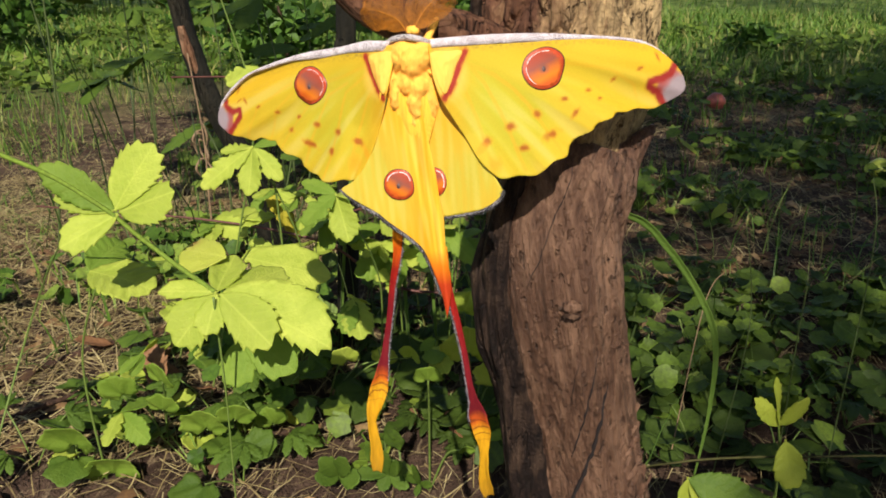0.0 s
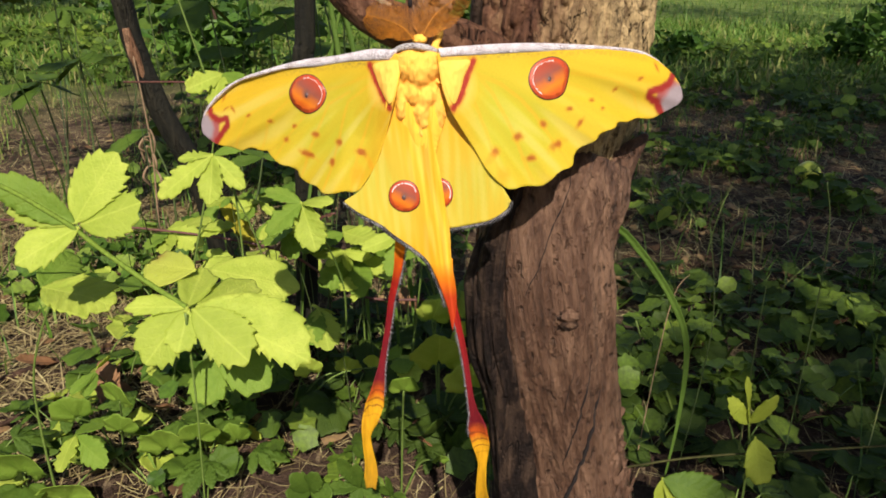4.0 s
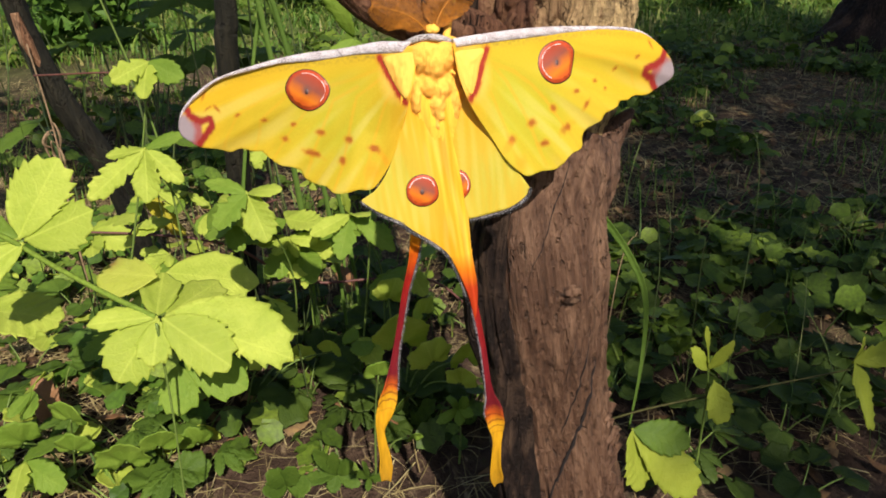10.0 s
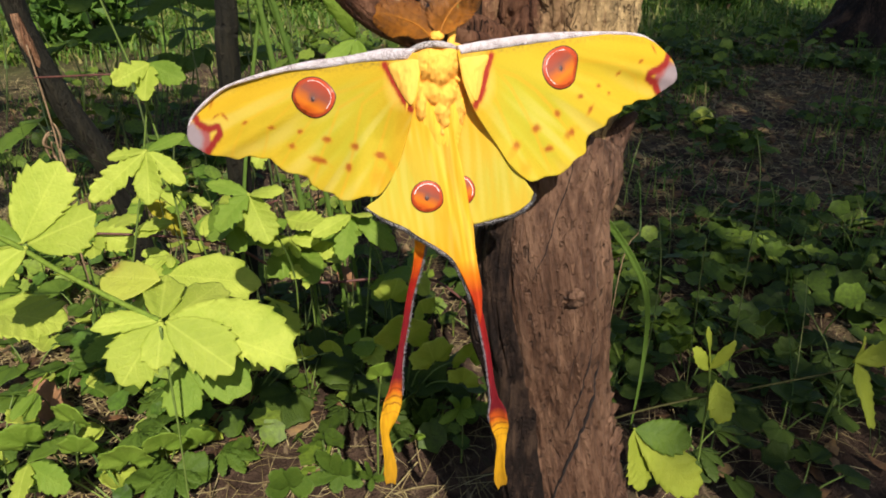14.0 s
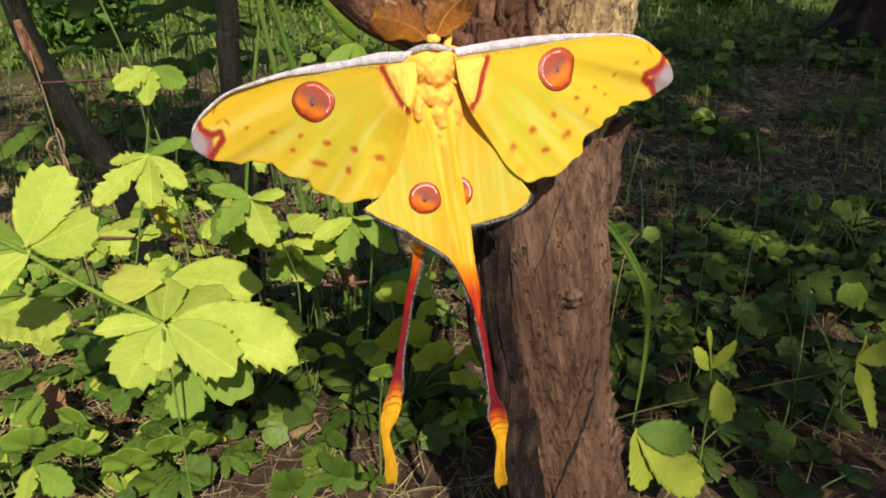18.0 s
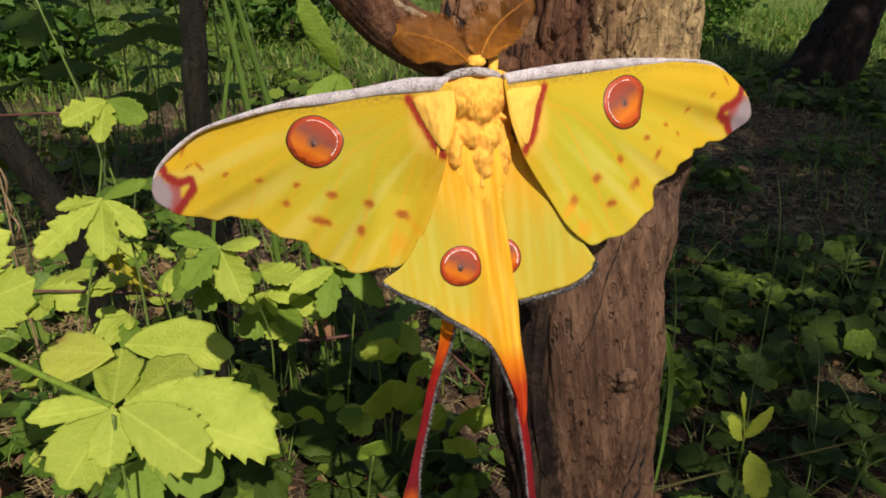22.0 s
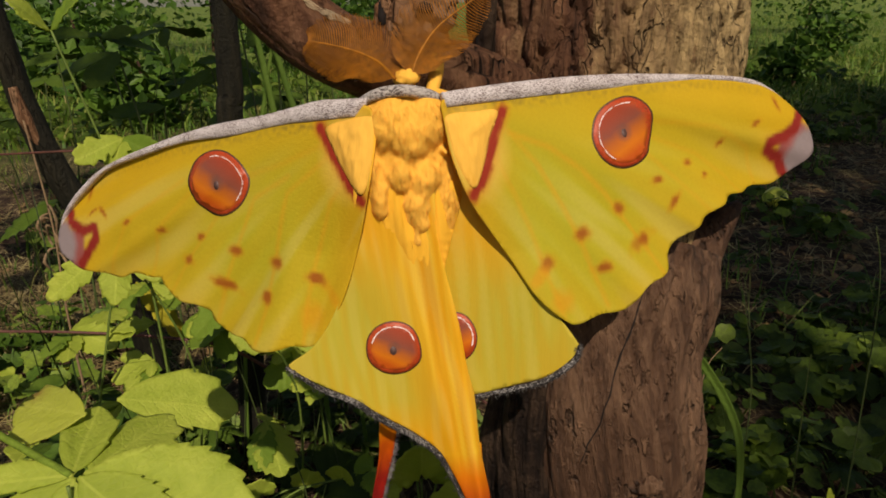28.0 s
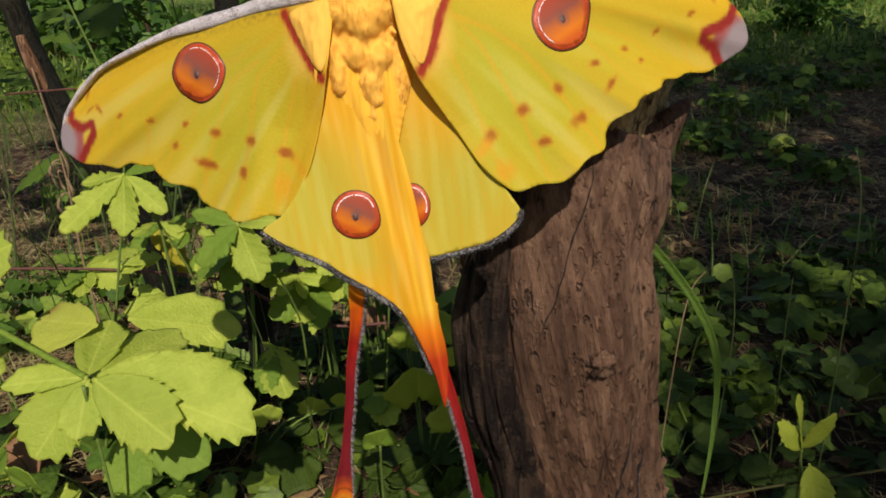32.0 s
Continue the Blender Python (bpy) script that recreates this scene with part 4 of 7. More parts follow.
def hind_pigment(front):
    def f(x, y):
        n1, n2, n3 = grain(x, y, 0.10, 5.0), grain(x * 1.1 + y * 0.14, y * 0.05, 0.9, 6.0), grain(x * 0.6 + y * 0.08, y * 0.06, 0.9, 7.0)
        c = np.tile(np.array((0.62, 0.44, 0.040)), (len(x), 1))
        c = blend(c, (0.47, 0.44, 0.05), np.exp(-((x - (-13 if front else 19)) / 13) ** 2 - ((y + 20) / 15) ** 2) * 0.62 + 0.12 * n1)
        c = blend(c, (0.84, 0.36, 0.008), np.clip((y + 12) / 10, 0, 1) * 0.6)
        c = blend(c, (0.82, 0.36, 0.005), np.clip((-y - 33) / 8, 0, 1) * 0.8)
        if front:
            s = np.clip(-y / 55, 0, 1)
            d = (x - (2.2 - (y + 2) * 0.140)) / (6.0 - 3.6 * s)
            wide = np.clip(1.25 - np.abs(d) * 0.6, 0, 1)
            wav = np.array([noise.noise(Vector((a * 1.6, b * 0.022, 3.0))) for a, b in zip(d, y)])
            c = blend(c, (0.88, 0.43, 0.020), wide)
            # pleat troughs tinted darker, so their shade sits in the pigment
            c = blend(c, (0.66, 0.28, 0.008), wide * np.clip(-np.sin(d * 4.2 + 0.9 * wav) - 0.3, 0, 0.35) + wide * np.clip(n2 * 1.2, 0, 0.3))
            c = blend(c, (0.92, 0.62, 0.06), wide * np.clip(-n2 * 1.4, 0, 0.5))
        c = blend(c, (0.64, 0.34, 0.010), np.clip(n3 * 1.5, 0, 0.30))
        c = blend(c, (0.70, 0.56, 0.13), np.clip(-n3 * 1.2, 0, 0.22))
        start = 44 if front else 38
        c = blend(c, (0.76, 0.20, 0.006), np.clip((-y - start + 2 * n1) / 5, 0, 1))
        return blend(c, (0.50, 0.045, 0.008), np.clip((-y - start - 5 + 2 * n1) / 6, 0, 1))
    return f


def settle(me, side, back, along):
    """Bends the inner edge of a forewing back towards the body."""
    for v in me.vertices:
        x, y = v.co.x * side * 1000, v.co.y * 1000
        w = min(1, max(0, (14 - x) / 13)) * min(1, max(0, (-y - 10) / 15))
        w = w * w * (3 - 2 * w)
        v.co.z -= back * w
        v.co.x += along * w
    me.update()
    return me


def build_wings(moth):
    # forewings: leading edge, tip, scalloped margin, inner edge
    left = [(3.5, -2), (1.6, 1.0), (-8.8, 0.2), (-21, -2.9), (-35, -5.8), (-50, -10.3), (-66, -16.4), (-75.3, -22.6), (-80.3, -28.3), (-81.5, -33.3), (-79.6, -36.6), (-75.4, -38.1),
            (-71, -39.4), (-64.2, -39.0), (-60.3, -39.4), (-56.2, -37.6), (-50.9, -37.6), (-46.5, -37.0), (-41.3, -38.9), (-37.5, -39.9), (-33.8, -39.7), (-31.1, -40.4), (-30.4, -42.2),
            (-26.8, -43.5), (-20.9, -43.5), (-17.5, -45.0), (-13.5, -44.2), (-9.9, -42.7), (-6.5, -42.4), (-3.0, -40.4), (1.2, -32.2), (3.2, -22.4), (3.8, -15.5), (4.0, -6)]
    right = [(-4.5, -1.7), (-3.7, 2.2), (5.3, 2.9), (18.2, 3.5), (32.5, 3.3), (48.4, 2.3), (60.3, 1.2), (67.6, -0.5), (73.7, -3.9), (78.5, -8.8), (80.9, -13.9), (79.5, -16.9), (74.6, -19.3),
             (70, -20.9), (64.1, -20.5), (59.5, -21.5), (55.8, -21.5), (53.8, -23.2), (48.7, -24.6), (46.6, -26.9), (41.8, -28.7), (39.1, -31.3), (37.6, -34.2), (33.0, -35.5), (28.9, -38.8),
             (26.2, -39.4), (21.2, -38.9), (16.4, -39.5), (13.6, -38.4), (8.8, -33.3), (4.7, -25.7), (0.6, -18.8), (-1.9, -14.3), (-3.6, -8.8)]
    flecks_l = [(-27.1, -34.1, 6.5, 2.4, -10), (-14.9, -28.2, 3.8, 2.6, 0), (-5.1, -29.6, 5.0, 2.4, -10), (-24.6, -27.4, 3.6, 2.2, 5), (-35.9, -26.6, 3.6, 1.6, 15), (-38.1, -31.4, 4.2, 1.7, -10),
                (-16.2, -34.7, 3.2, 3.0, 0), (-46.2, -26.8, 2.8, 1.3, 15), (-56.2, -26.7, 2.8, 1.1, 25), (-65.6, -25.8, 4.2, 1.2, -25), (-69.5, -26.4, 3.4, 0.7, 35), (-73.1, -22.1, 1.2, 5.0, -15)]
    flecks_r = [(32.9, -27.0, 6.2, 2.6, 25), (19.6, -23.6, 3.6, 2.8, 0), (11.4, -27.8, 3.6, 3.0, 30), (23.6, -30.4, 3.6, 2.4, 0), (28.8, -20.4, 3.4, 2.4, 0), (41.3, -20.8, 4.2, 1.6, 50), (37.9, -16.3, 3.0, 1.6, 0),
                (46.9, -13.9, 2.8, 1.4, 10), (55.5, -11.0, 2.4, 1.1, 30), (64.5, -8.0, 3.2, 1.1, 20), (70.9, -4.5, 1.2, 4.4, 15), (50.3, -16.7, 2.4, 0.9, 20)]
    wl = part("forewing", settle(pigment(plate("forewing", spline(mm(left), 5, True), "wing", ripple(-1), 0.0003, 0.00062), forewing_pigment(
        -1, [(-14, -26, 14, 19, 1.0), (-28, -24, 10, 15, 0.6), (-46, -29, 18, 8, 0.35)], flecks_l, [(-5.5, -36.5, 5, 5, 0), (-1.0, -32.4, 5, 2.0, -40)],
        [(-7.5, -3.2), (-5.3, -6.0), (-2.1, -9.8), (0.3, -12.6), (3.0, -14.8)], [(-79.6, -28.2), (-76.4, -30.0), (-72.0, -31.0), (-67.4, -29.6), (-66.0, -31.6), (-68.6, -35.0), (-71.2, -38.6)],
        [(-79.6, -33.4), (-76.6, -35.6), (-73.6, -34.4), (-72.8, -36.4)], (-0.5, -7.0), [
            ([(-5.0, -8), (-13.6, -15.3), (-15.0, -24.0), (-15.8, -36.8), (-17.6, -44)], 1.0), ([(0, -10), (-3.7, -15.7), (-4.9, -23.5), (-7.0, -34.4), (-7.3, -42)], 1.0), ([(-13.6, -12.3), (-21.6, -17.3), (-23.9, -25.4), (-29.5, -42)], 0.9),
            ([(-31.4, -21.7), (-36.3, -28.6), (-41.2, -38.7)], 0.7), ([(-38.3, -18.3), (-47.4, -27.1), (-50.7, -37.5)], 0.7), ([(-40.5, -16.1), (-56.0, -26.4), (-62.3, -38.9)], 0.7), ([(-6, -6), (-16, -10.5), (-24, -13.5)], 0.6)])), -1, 0.0026, -0.0021), moth, "yellow forewing with scalloped edge", wing_pose(.0265 - .85 * .013 - .33 * .295, -.85, .33, -.004, .324))
    wr = part("forewing", settle(pigment(plate("forewing", spline(mm(right), 5, True), "wing", ripple(1), 0.0003, 0.00062), forewing_pigment(
        1, [(14, -24, 11, 20, 1.0), (27, -21, 15, 16, 0.85), (11, -12, 9, 11, 0.7), (48, -13, 18, 9, 0.4)], flecks_r, [(13.7, -35.0, 4.4, 4, 0), (9.8, -29.8, 4.6, 2.2, 45)],
        [(6.5, -0.7), (4.1, -5.1), (2.4, -9.7), (0.6, -12.6), (-1.0, -14.2)], [(76.8, -7.6), (75.4, -10.0), (72.6, -11.4), (68.0, -12.4), (68.0, -13.8), (71.6, -16.0), (73.9, -19.4)],
        [(79.0, -13.8), (76.4, -16.4), (74.0, -14.0), (76.4, -12.4)], (0.5, -7.0), [
            ([(1.0, -4), (4.1, -8.6), (7.0, -15.1), (9.3, -21.7), (11.6, -31.1), (13.6, -38)], 0.8), ([(5, -3), (7.4, -4.6), (12.3, -10.7), (16.4, -18.8), (19.9, -27.2), (24.3, -38.0)], 1.0), ([(7.4, -4.6), (15.0, -7.8), (21.2, -12.3), (26.1, -17.4), (30.2, -23.3), (37.1, -34)], 1.0),
            ([(35.4, -10.3), (43.2, -17.4), (50.0, -24.0)], 0.7), ([(38.3, -8.2), (49.4, -12.3), (56.4, -17.4), (58.8, -21.3)], 0.7), ([(38.7, -5.2), (53.8, -7.7), (62.9, -12.9), (65.4, -20.5)], 0.7)])), 1, 0.0020, 0.0006), moth, "yellow forewing with scalloped edge", wing_pose(.022 - .33 * .027 - .3 * .297, .33, .3, .014, .324))
    MOVING["forewing"], MOVING["still_wing"] = wl, wr
    # frosted leading edges
    for wing, top, low in ((wl, [(2.2, 2.2), (-4, 1.6), (-8.8, 1.0), (-21, -2.2), (-35, -5.2), (-50, -9.8), (-66, -16.0), (-75.3, -22.4), (-80.6, -28.3), (-82, -33.0)],
                            [(-80.6, -33.0), (-79.2, -28.8), (-73.6, -23.6), (-66, -17.6), (-56, -14.3), (-46, -11.2), (-34.4, -9.3), (-20.5, -5.9), (-11.1, -4.0), (-0.8, -2.0)]),
                           (wr, [(-4.2, 3.0), (5.3, 3.6), (18.2, 4.0), (32.5, 3.8), (48.4, 2.8), (60.3, 1.7), (67.6, 0.1), (73.9, -3.5), (78.9, -8.8), (81.3, -13.9)],
                            [(80.3, -14.2), (77.3, -9.6), (72.8, -5.0), (66.8, -1.6), (60, 0.2), (53, 0.7), (43.7, 0.6), (32, 0.2), (17.7, 0.2), (4.8, 0.0), (-3.6, 0.0)])):
        t, l = spline(mm(top), 24), spline(mm(low), 24)
        k = np.linspace(0.62, 0.25, len(l))[:, None] if wing is wl else np.linspace(0.55, 0.2, len(l))[:, None]
        l = l * (1 - k) + t[::-1][np.linspace(0, len(t) - 1, len(l)).astype(int)] * k
        o = np.r_[t[::5], l[::5]]

        def bulge(x, y, t=t, l=l):
            g = np.stack([x, y], 1)
            a = np.min(np.linalg.norm(g[:, None] - t[None], axis=2), axis=1)
            b = np.min(np.linalg.norm(g[:, None] - l[None], axis=2), axis=1)
            return 0.0002 + 0.9 * a * b / (a + b + 1e-6)
        part("costa", plate("costa", o, "costa", bulge, 0.0014, 0.0009), wing, "frosted grey leading edge")
    rl, rr = ripple(-1), ripple(1)
    eyespot(wl, [(-31.8, -9.4), (-26.5, -10.6), (-23.2, -14.0), (-25.2, -19.0), (-30.5, -21.9), (-35.6, -20.4), (-39.1, -16.0), (-37.2, -11.4)], "iris_l", rl, (330, 150), (-30.9, -16.0))
    eyespot(wr, [(33, -0.2), (37.6, -2.0), (38.9, -5.8), (36, -11.6), (30.4, -13.4), (26, -11.4), (24.2, -6.9), (27, -2.2)], "iris_r", rr, (70, 170), (31.6, -6.9))
    # hindwings, the one crossed over the other
    hp = wing_pose(.0245 - .12 * .283, 0, .12, .005, .305)
    front = [(-7.0, 8), (-8.5, 2.6), (-14.0, -13.7), (-18.8, -21.1), (-23.6, -25.0), (-18.6, -28.2), (-12.5, -31.6), (-8.3, -35.0), (-1.8, -39.6), (2.6, -43.6), (5.2, -48.5), (7.4, -53.9), (9.2, -59), (10.7, -66), (11.0, -66), (12.0, -59), (12.0, -53.9), (11.0, -48), (10.0, -41.5), (9.4, -33.1),
             (8.1, -27.1), (6.6, -17.8), (3.2, -2.2), (2.5, 8)]
    back = [(2, 6), (12, 4), (18, -8.7), (28, -20.4), (29.2, -24.4), (23.5, -28.9), (16.5, -31.1), (9.6, -32.9), (3.0, -36), (-2.5, -38), (-5.6, -36), (-4.5, -25), (0, -10)]

    def fold(x, y):
        c = 0.0022 - (y + 0.002) * 0.140
        s = np.clip(-y / 0.055, 0, 1)
        d = (x - c) / (0.0060 - 0.0036 * s)
        wide = np.clip(1.25 - np.abs(d) * 0.6, 0, 1)
        wav = np.array([noise.noise(Vector((a * 1.6, b * 22, 3.0))) for a, b in zip(d, y)])
        return 0.0022 * np.exp(-d * d * 0.8) + 0.00034 * np.sin(d * 4.2 + 0.9 * wav) * wide + 0.0003 * np.sin(x * 420 + y * 160)

    def swell(x, y):
        return 0.0005 * np.sin(x * 360 - y * 120)
    hb = part("hindwing", pigment(plate("hindwing", spline(mm(back), 6, True), "hind", swell, 0.0003, 0.0008), hind_pigment(False)), moth, "yellow hindwing, crossed behind", wing_pose(.0286 + .26 * .005 - .12 * .305, -.26, .12, .005, .305))
    hf = part("hindwing", pigment(plate("hindwing", spline(mm(front), 6, True), "hind", fold, 0.0003, 0.00042), hind_pigment(True)), moth, "yellow hindwing with a pleated ridge", hp @ pose(0, 0, 0.0006))
    eyespot(hf, [(-4.8, -17.2), (-1.4, -18.4), (0.0, -21.6), (0.2, -25.4), (-2.4, -27.8), (-6.6, -28.0), (-9.8, -25.2), (-10.0, -21.0), (-8.0, -18.2)], "iris_l", fold, (20, 150), (-5.0, -23.0), 0.93)
    eyespot(hb, [(6.8, -16.9), (9.4, -17.6), (11.2, -20.4), (11.2, -23.4), (9.6, -26.0), (6.8, -26.6), (3.8, -25.0), (2.8, -21.0), (4.2, -18.0)], "iris_r", swell, (330, 120), (6.5, -22.0), 0.95)
    for wing, line in ((hf, [(-23.8, -24.6), (-18.6, -28.8), (-12.5, -32.2), (-8.3, -35.6), (-1.8, -40.2), (2.4, -44.2), (4.8, -49), (6.8, -54), (8.4, -59)]), (hb, [(29.4, -22.3), (28.6, -25.2), (23.5, -29.3), (16.5, -31.5), (11.2, -32.9)])):
        p = [(x, y, 0.4) for x, y in line]
        pts = spline(np.array(p) / 1000, 10)
        part("margin", tube("margin", pts, [0.0003, 0.0006, 0.00065, 0.0006, 0.00045, 0.0004], "margin", 8), wing, "frosted dark grey margin")
        rng = np.random.default_rng(3)
        roots = pts[rng.integers(0, len(pts), 500)] + rng.normal(0, 0.0003, (500, 3))
        ways = np.c_[rng.normal(0, 0.5, 500), -1 + rng.normal(0, 0.4, 500), rng.normal(0, 0.5, 500)]
        part("fringe", hairs("fringe", roots, ways, 0.0005 + 0.0006 * rng.random(500), 0.00007, "margin_hair", 0.4), wing, "fine grey fringe")


def build_tails(moth):
    f = spline([(.0128, .0215, .262), (.0150, .0225, .250), (.0185, .024, .2364), (.0216, .025, .2217), (.0241, .026, .2062), (.0268, .028, .194), (.0298, .030, .1785), (.0307, .032, .1596), (.0330, .035, .1473)], 12)
    b = spline([(.0010, .0275, .280), (-.0005, .0285, .270), (-.0013, .0295, .2618), (-.0020, .032, .2535), (-.0040, .0345, .2417), (-.0054, .0365, .2295), (-.0071, .038, .2174), (-.0089, .038, .2053), (-.0113, .038, .1929), (-.0139, .038, .1814), (-.0126, .038, .1673), (-.0125, .038, .1557)], 12)
    for path, w, tw, shift, mat in ((f, [5.6, 4.6, 3.0, 2.3, 2.1, 2.0, 2.0, 2.2, 3.2, 7.0, 6.6, 3.2, 4.0, 5.4, 3.6], [0, 0, 0, 5, 10, 0, -10, 0, 15, -15, 30, 10, -15], 1, "tail"),
                               (b, [4.6, 4.4, 4.0, 3.5, 3.0, 2.6, 2.3, 2.1, 2.1, 2.1, 2.6, 4.8, 7.0, 6.0, 3.4, 4.0, 5.4, 3.6], [0, 0, 0, -5, -10, 0, 10, 0, -15, 15, -30, -10, 15], -1, "tail_back")):
        tail = part("tail", ribbon("tail", path, [k / 1000 for k in w], mat, (1, 0.05, 0), tw, 0.22, 0.0006, 6), moth, "long twisted tail, red with yellow tip")
        rng = np.random.default_rng(8)
        n = len(path)
        idx = rng.integers(int(n * 0.15), int(n * 0.68), 700)
        wid = np.interp(idx / n, np.linspace(0, 1, len(w)), w) / 1000
        roots = path[idx] + np.c_[-shift * 0 + (-0.5 if shift > 0 else 0.5) * wid, np.full(700, -0.0004), rng.normal(0, 0.0005, 700)]
        ways = np.c_[(-1 if shift > 0 else 1) * (0.5 + rng.random(700)), rng.normal(-0.2, 0.4, 700), rng.normal(-0.6, 0.5, 700)]
        part("tail_fringe", hairs("tail_fringe", roots, ways, 0.0006 + 0.0007 * rng.random(700), 0.00008, "tail_hair", 0.4), tail, "grey fringe along the tail")


BODY_LOBES = [(-2.9, 0.6, 4.9, 5.6, 5.2), (3.1, 0.9, 4.8, 5.4, 5.1), (0.2, -2.5, 3.4, 4.6, 5.2), (-1.9, -7.6, 2.6, 3.6, 4.5), (2.4, -8.6, 3.2, 3.9, 4.7), (0.9, -12.6, 3.2, 3.4, 4.3), (1.4, -15.6, 3.6, 2.6, 3.6),
              (5.5, -4.2, 0.9, 0.8, 4.0), (0.9, -18.5, 2.4, 3.6, 2.6), (-6.6, -6.6, 2.0, 3.3, 3.2), (-5.3, -11.3, 2.0, 4.8, 3.0), (6.0, -12.0, 3.0, 7.2, 2.6), (0, -4.0, 8.6, 14.5, 3.0)]


def body_relief(x, y):
    """The furred back: soft lobes that run into one another, combed downwards."""
    x, y = np.asarray(x) * 1000, np.asarray(y) * 1000
    wx, wy = x + 0.7 * grain(x, y, 0.45, 11.0), y + 0.7 * grain(x, y, 0.45, 12.0)
    total = np.zeros(len(x))
    for cx, cy, rx, ry, h in BODY_LOBES:
        d = ((wx - cx) / rx) ** 2 + ((wy - cy) / ry) ** 2
        total += (h * np.clip(1 - d, 0, 1) ** 0.75) ** 3
    comb = grain(x * 2.4 + 0.5 * np.sin(y * 0.8), y * 0.45, 1.0, 13.0)
    tuft = grain(x, y * 0.55, 0.9, 14.0)
    return (total ** 0.3333 * (1 + 0.06 * tuft) + 0.20 * comb * np.clip(total, 0, 1)) / 1000


def build_body(moth):
    outline = spline(mm([(-8.0, 3.5), (-5.5, 5.4), (0, 5.9), (5, 6.3), (8.4, 4.2), (8.2, -3), (8.6, -12), (6.5, -18.5), (2.0, -22.5), (-2.0, -19), (-5.6, -16.5), (-8.2, -10), (-8.4, -3)]), 8, True)
    thorax = part("thorax", plate("thorax", outline, "fur", body_relief, 0.0003, 0.00033), moth, "lumpy golden furry body", wing_pose(.0245 - .12 * .283, 0, .12, .0044, .3208))
    rng = np.random.default_rng(4)
    p = np.c_[rng.uniform(-0.0086, 0.0086, 4200), rng.uniform(-0.022, 0.0060, 4200)]
    p = p[inside(p, outline)]
    z = body_relief(p[:, 0], p[:, 1])
    e = 0.0003
    gx = (body_relief(p[:, 0] + e, p[:, 1]) - z) / e
    gy = (body_relief(p[:, 0], p[:, 1] + e) - z) / e
    n = np.c_[-gx, -gy, np.ones(len(p))]
    n /= np.linalg.norm(n, axis=1)[:, None]
    way = np.c_[0.25 * grain(p[:, 0] * 1000, p[:, 1] * 1000, 0.5, 15.0) + rng.normal(0, 0.12, len(p)), -np.ones(len(p)), np.zeros(len(p))]
    way -= n * np.sum(way * n, axis=1)[:, None]
    way /= np.linalg.norm(way, axis=1)[:, None]
    roots = np.c_[p, z] - n * 0.00002
    part("fur", hairs("fur", roots, way + n * rng.uniform(0.03, 0.16, (len(p), 1)), rng.uniform(0.0007, 0.0016, len(p)), 0.000022, "strands", 0.16, 4), thorax, "fine golden hair combed downwards")


def antenna(parent, path, width, seed):
    p = spline(path, 19)
    _, t, u, v = frames_along(p)
    rachis = part("antenna", tube("antenna", p, [0.00032, 0.00022, 0.00010], "antenna", 8), parent, "feathery amber antenna")
    verts, faces = [], []
    n = len(p)
    rng = random.Random(seed)
    plane = np.array([0.0, -1.0, 0.25])
    for i in range(3, n):
        s = i / (n - 1)
        l = width * math.sin(math.pi * min(0.97, 0.10 + 0.86 * s)) ** 0.7
        a = np.cross(t[i], plane)
        a /= np.linalg.norm(a)
        for q in (0, 1):
            base = p[i] + (t[i] * 0.5 * (q - 0.5) * np.linalg.norm(p[1] - p[0]))
            for sgn in (-1, 1):
                tip = base + sgn * a * l * (0.94 + 0.1 * rng.random()) + t[i] * l * 0.55 - plane * l * 0.10
                mid = base + sgn * a * l * 0.55 + t[i] * l * 0.20
                k = len(verts)
                w = 0.00008
                e = t[i] * w
                g = plane / np.linalg.norm(plane) * w
                for c, f in ((base, 1), (mid, 0.9), (tip, 0.5)):
                    verts += [c + e * f, c - e * f, c + g * f * 1.5]
                for r in (0, 3):
                    for c in range(3):
                        h = (c + 1) % 3
                        faces.append((k + r + c, k + r + h, k + r + 3 + h, k + r + 3 + c))
    part("comb", raw_mesh("comb", verts, faces, "antenna"), rachis, "fine comb of amber barbs")


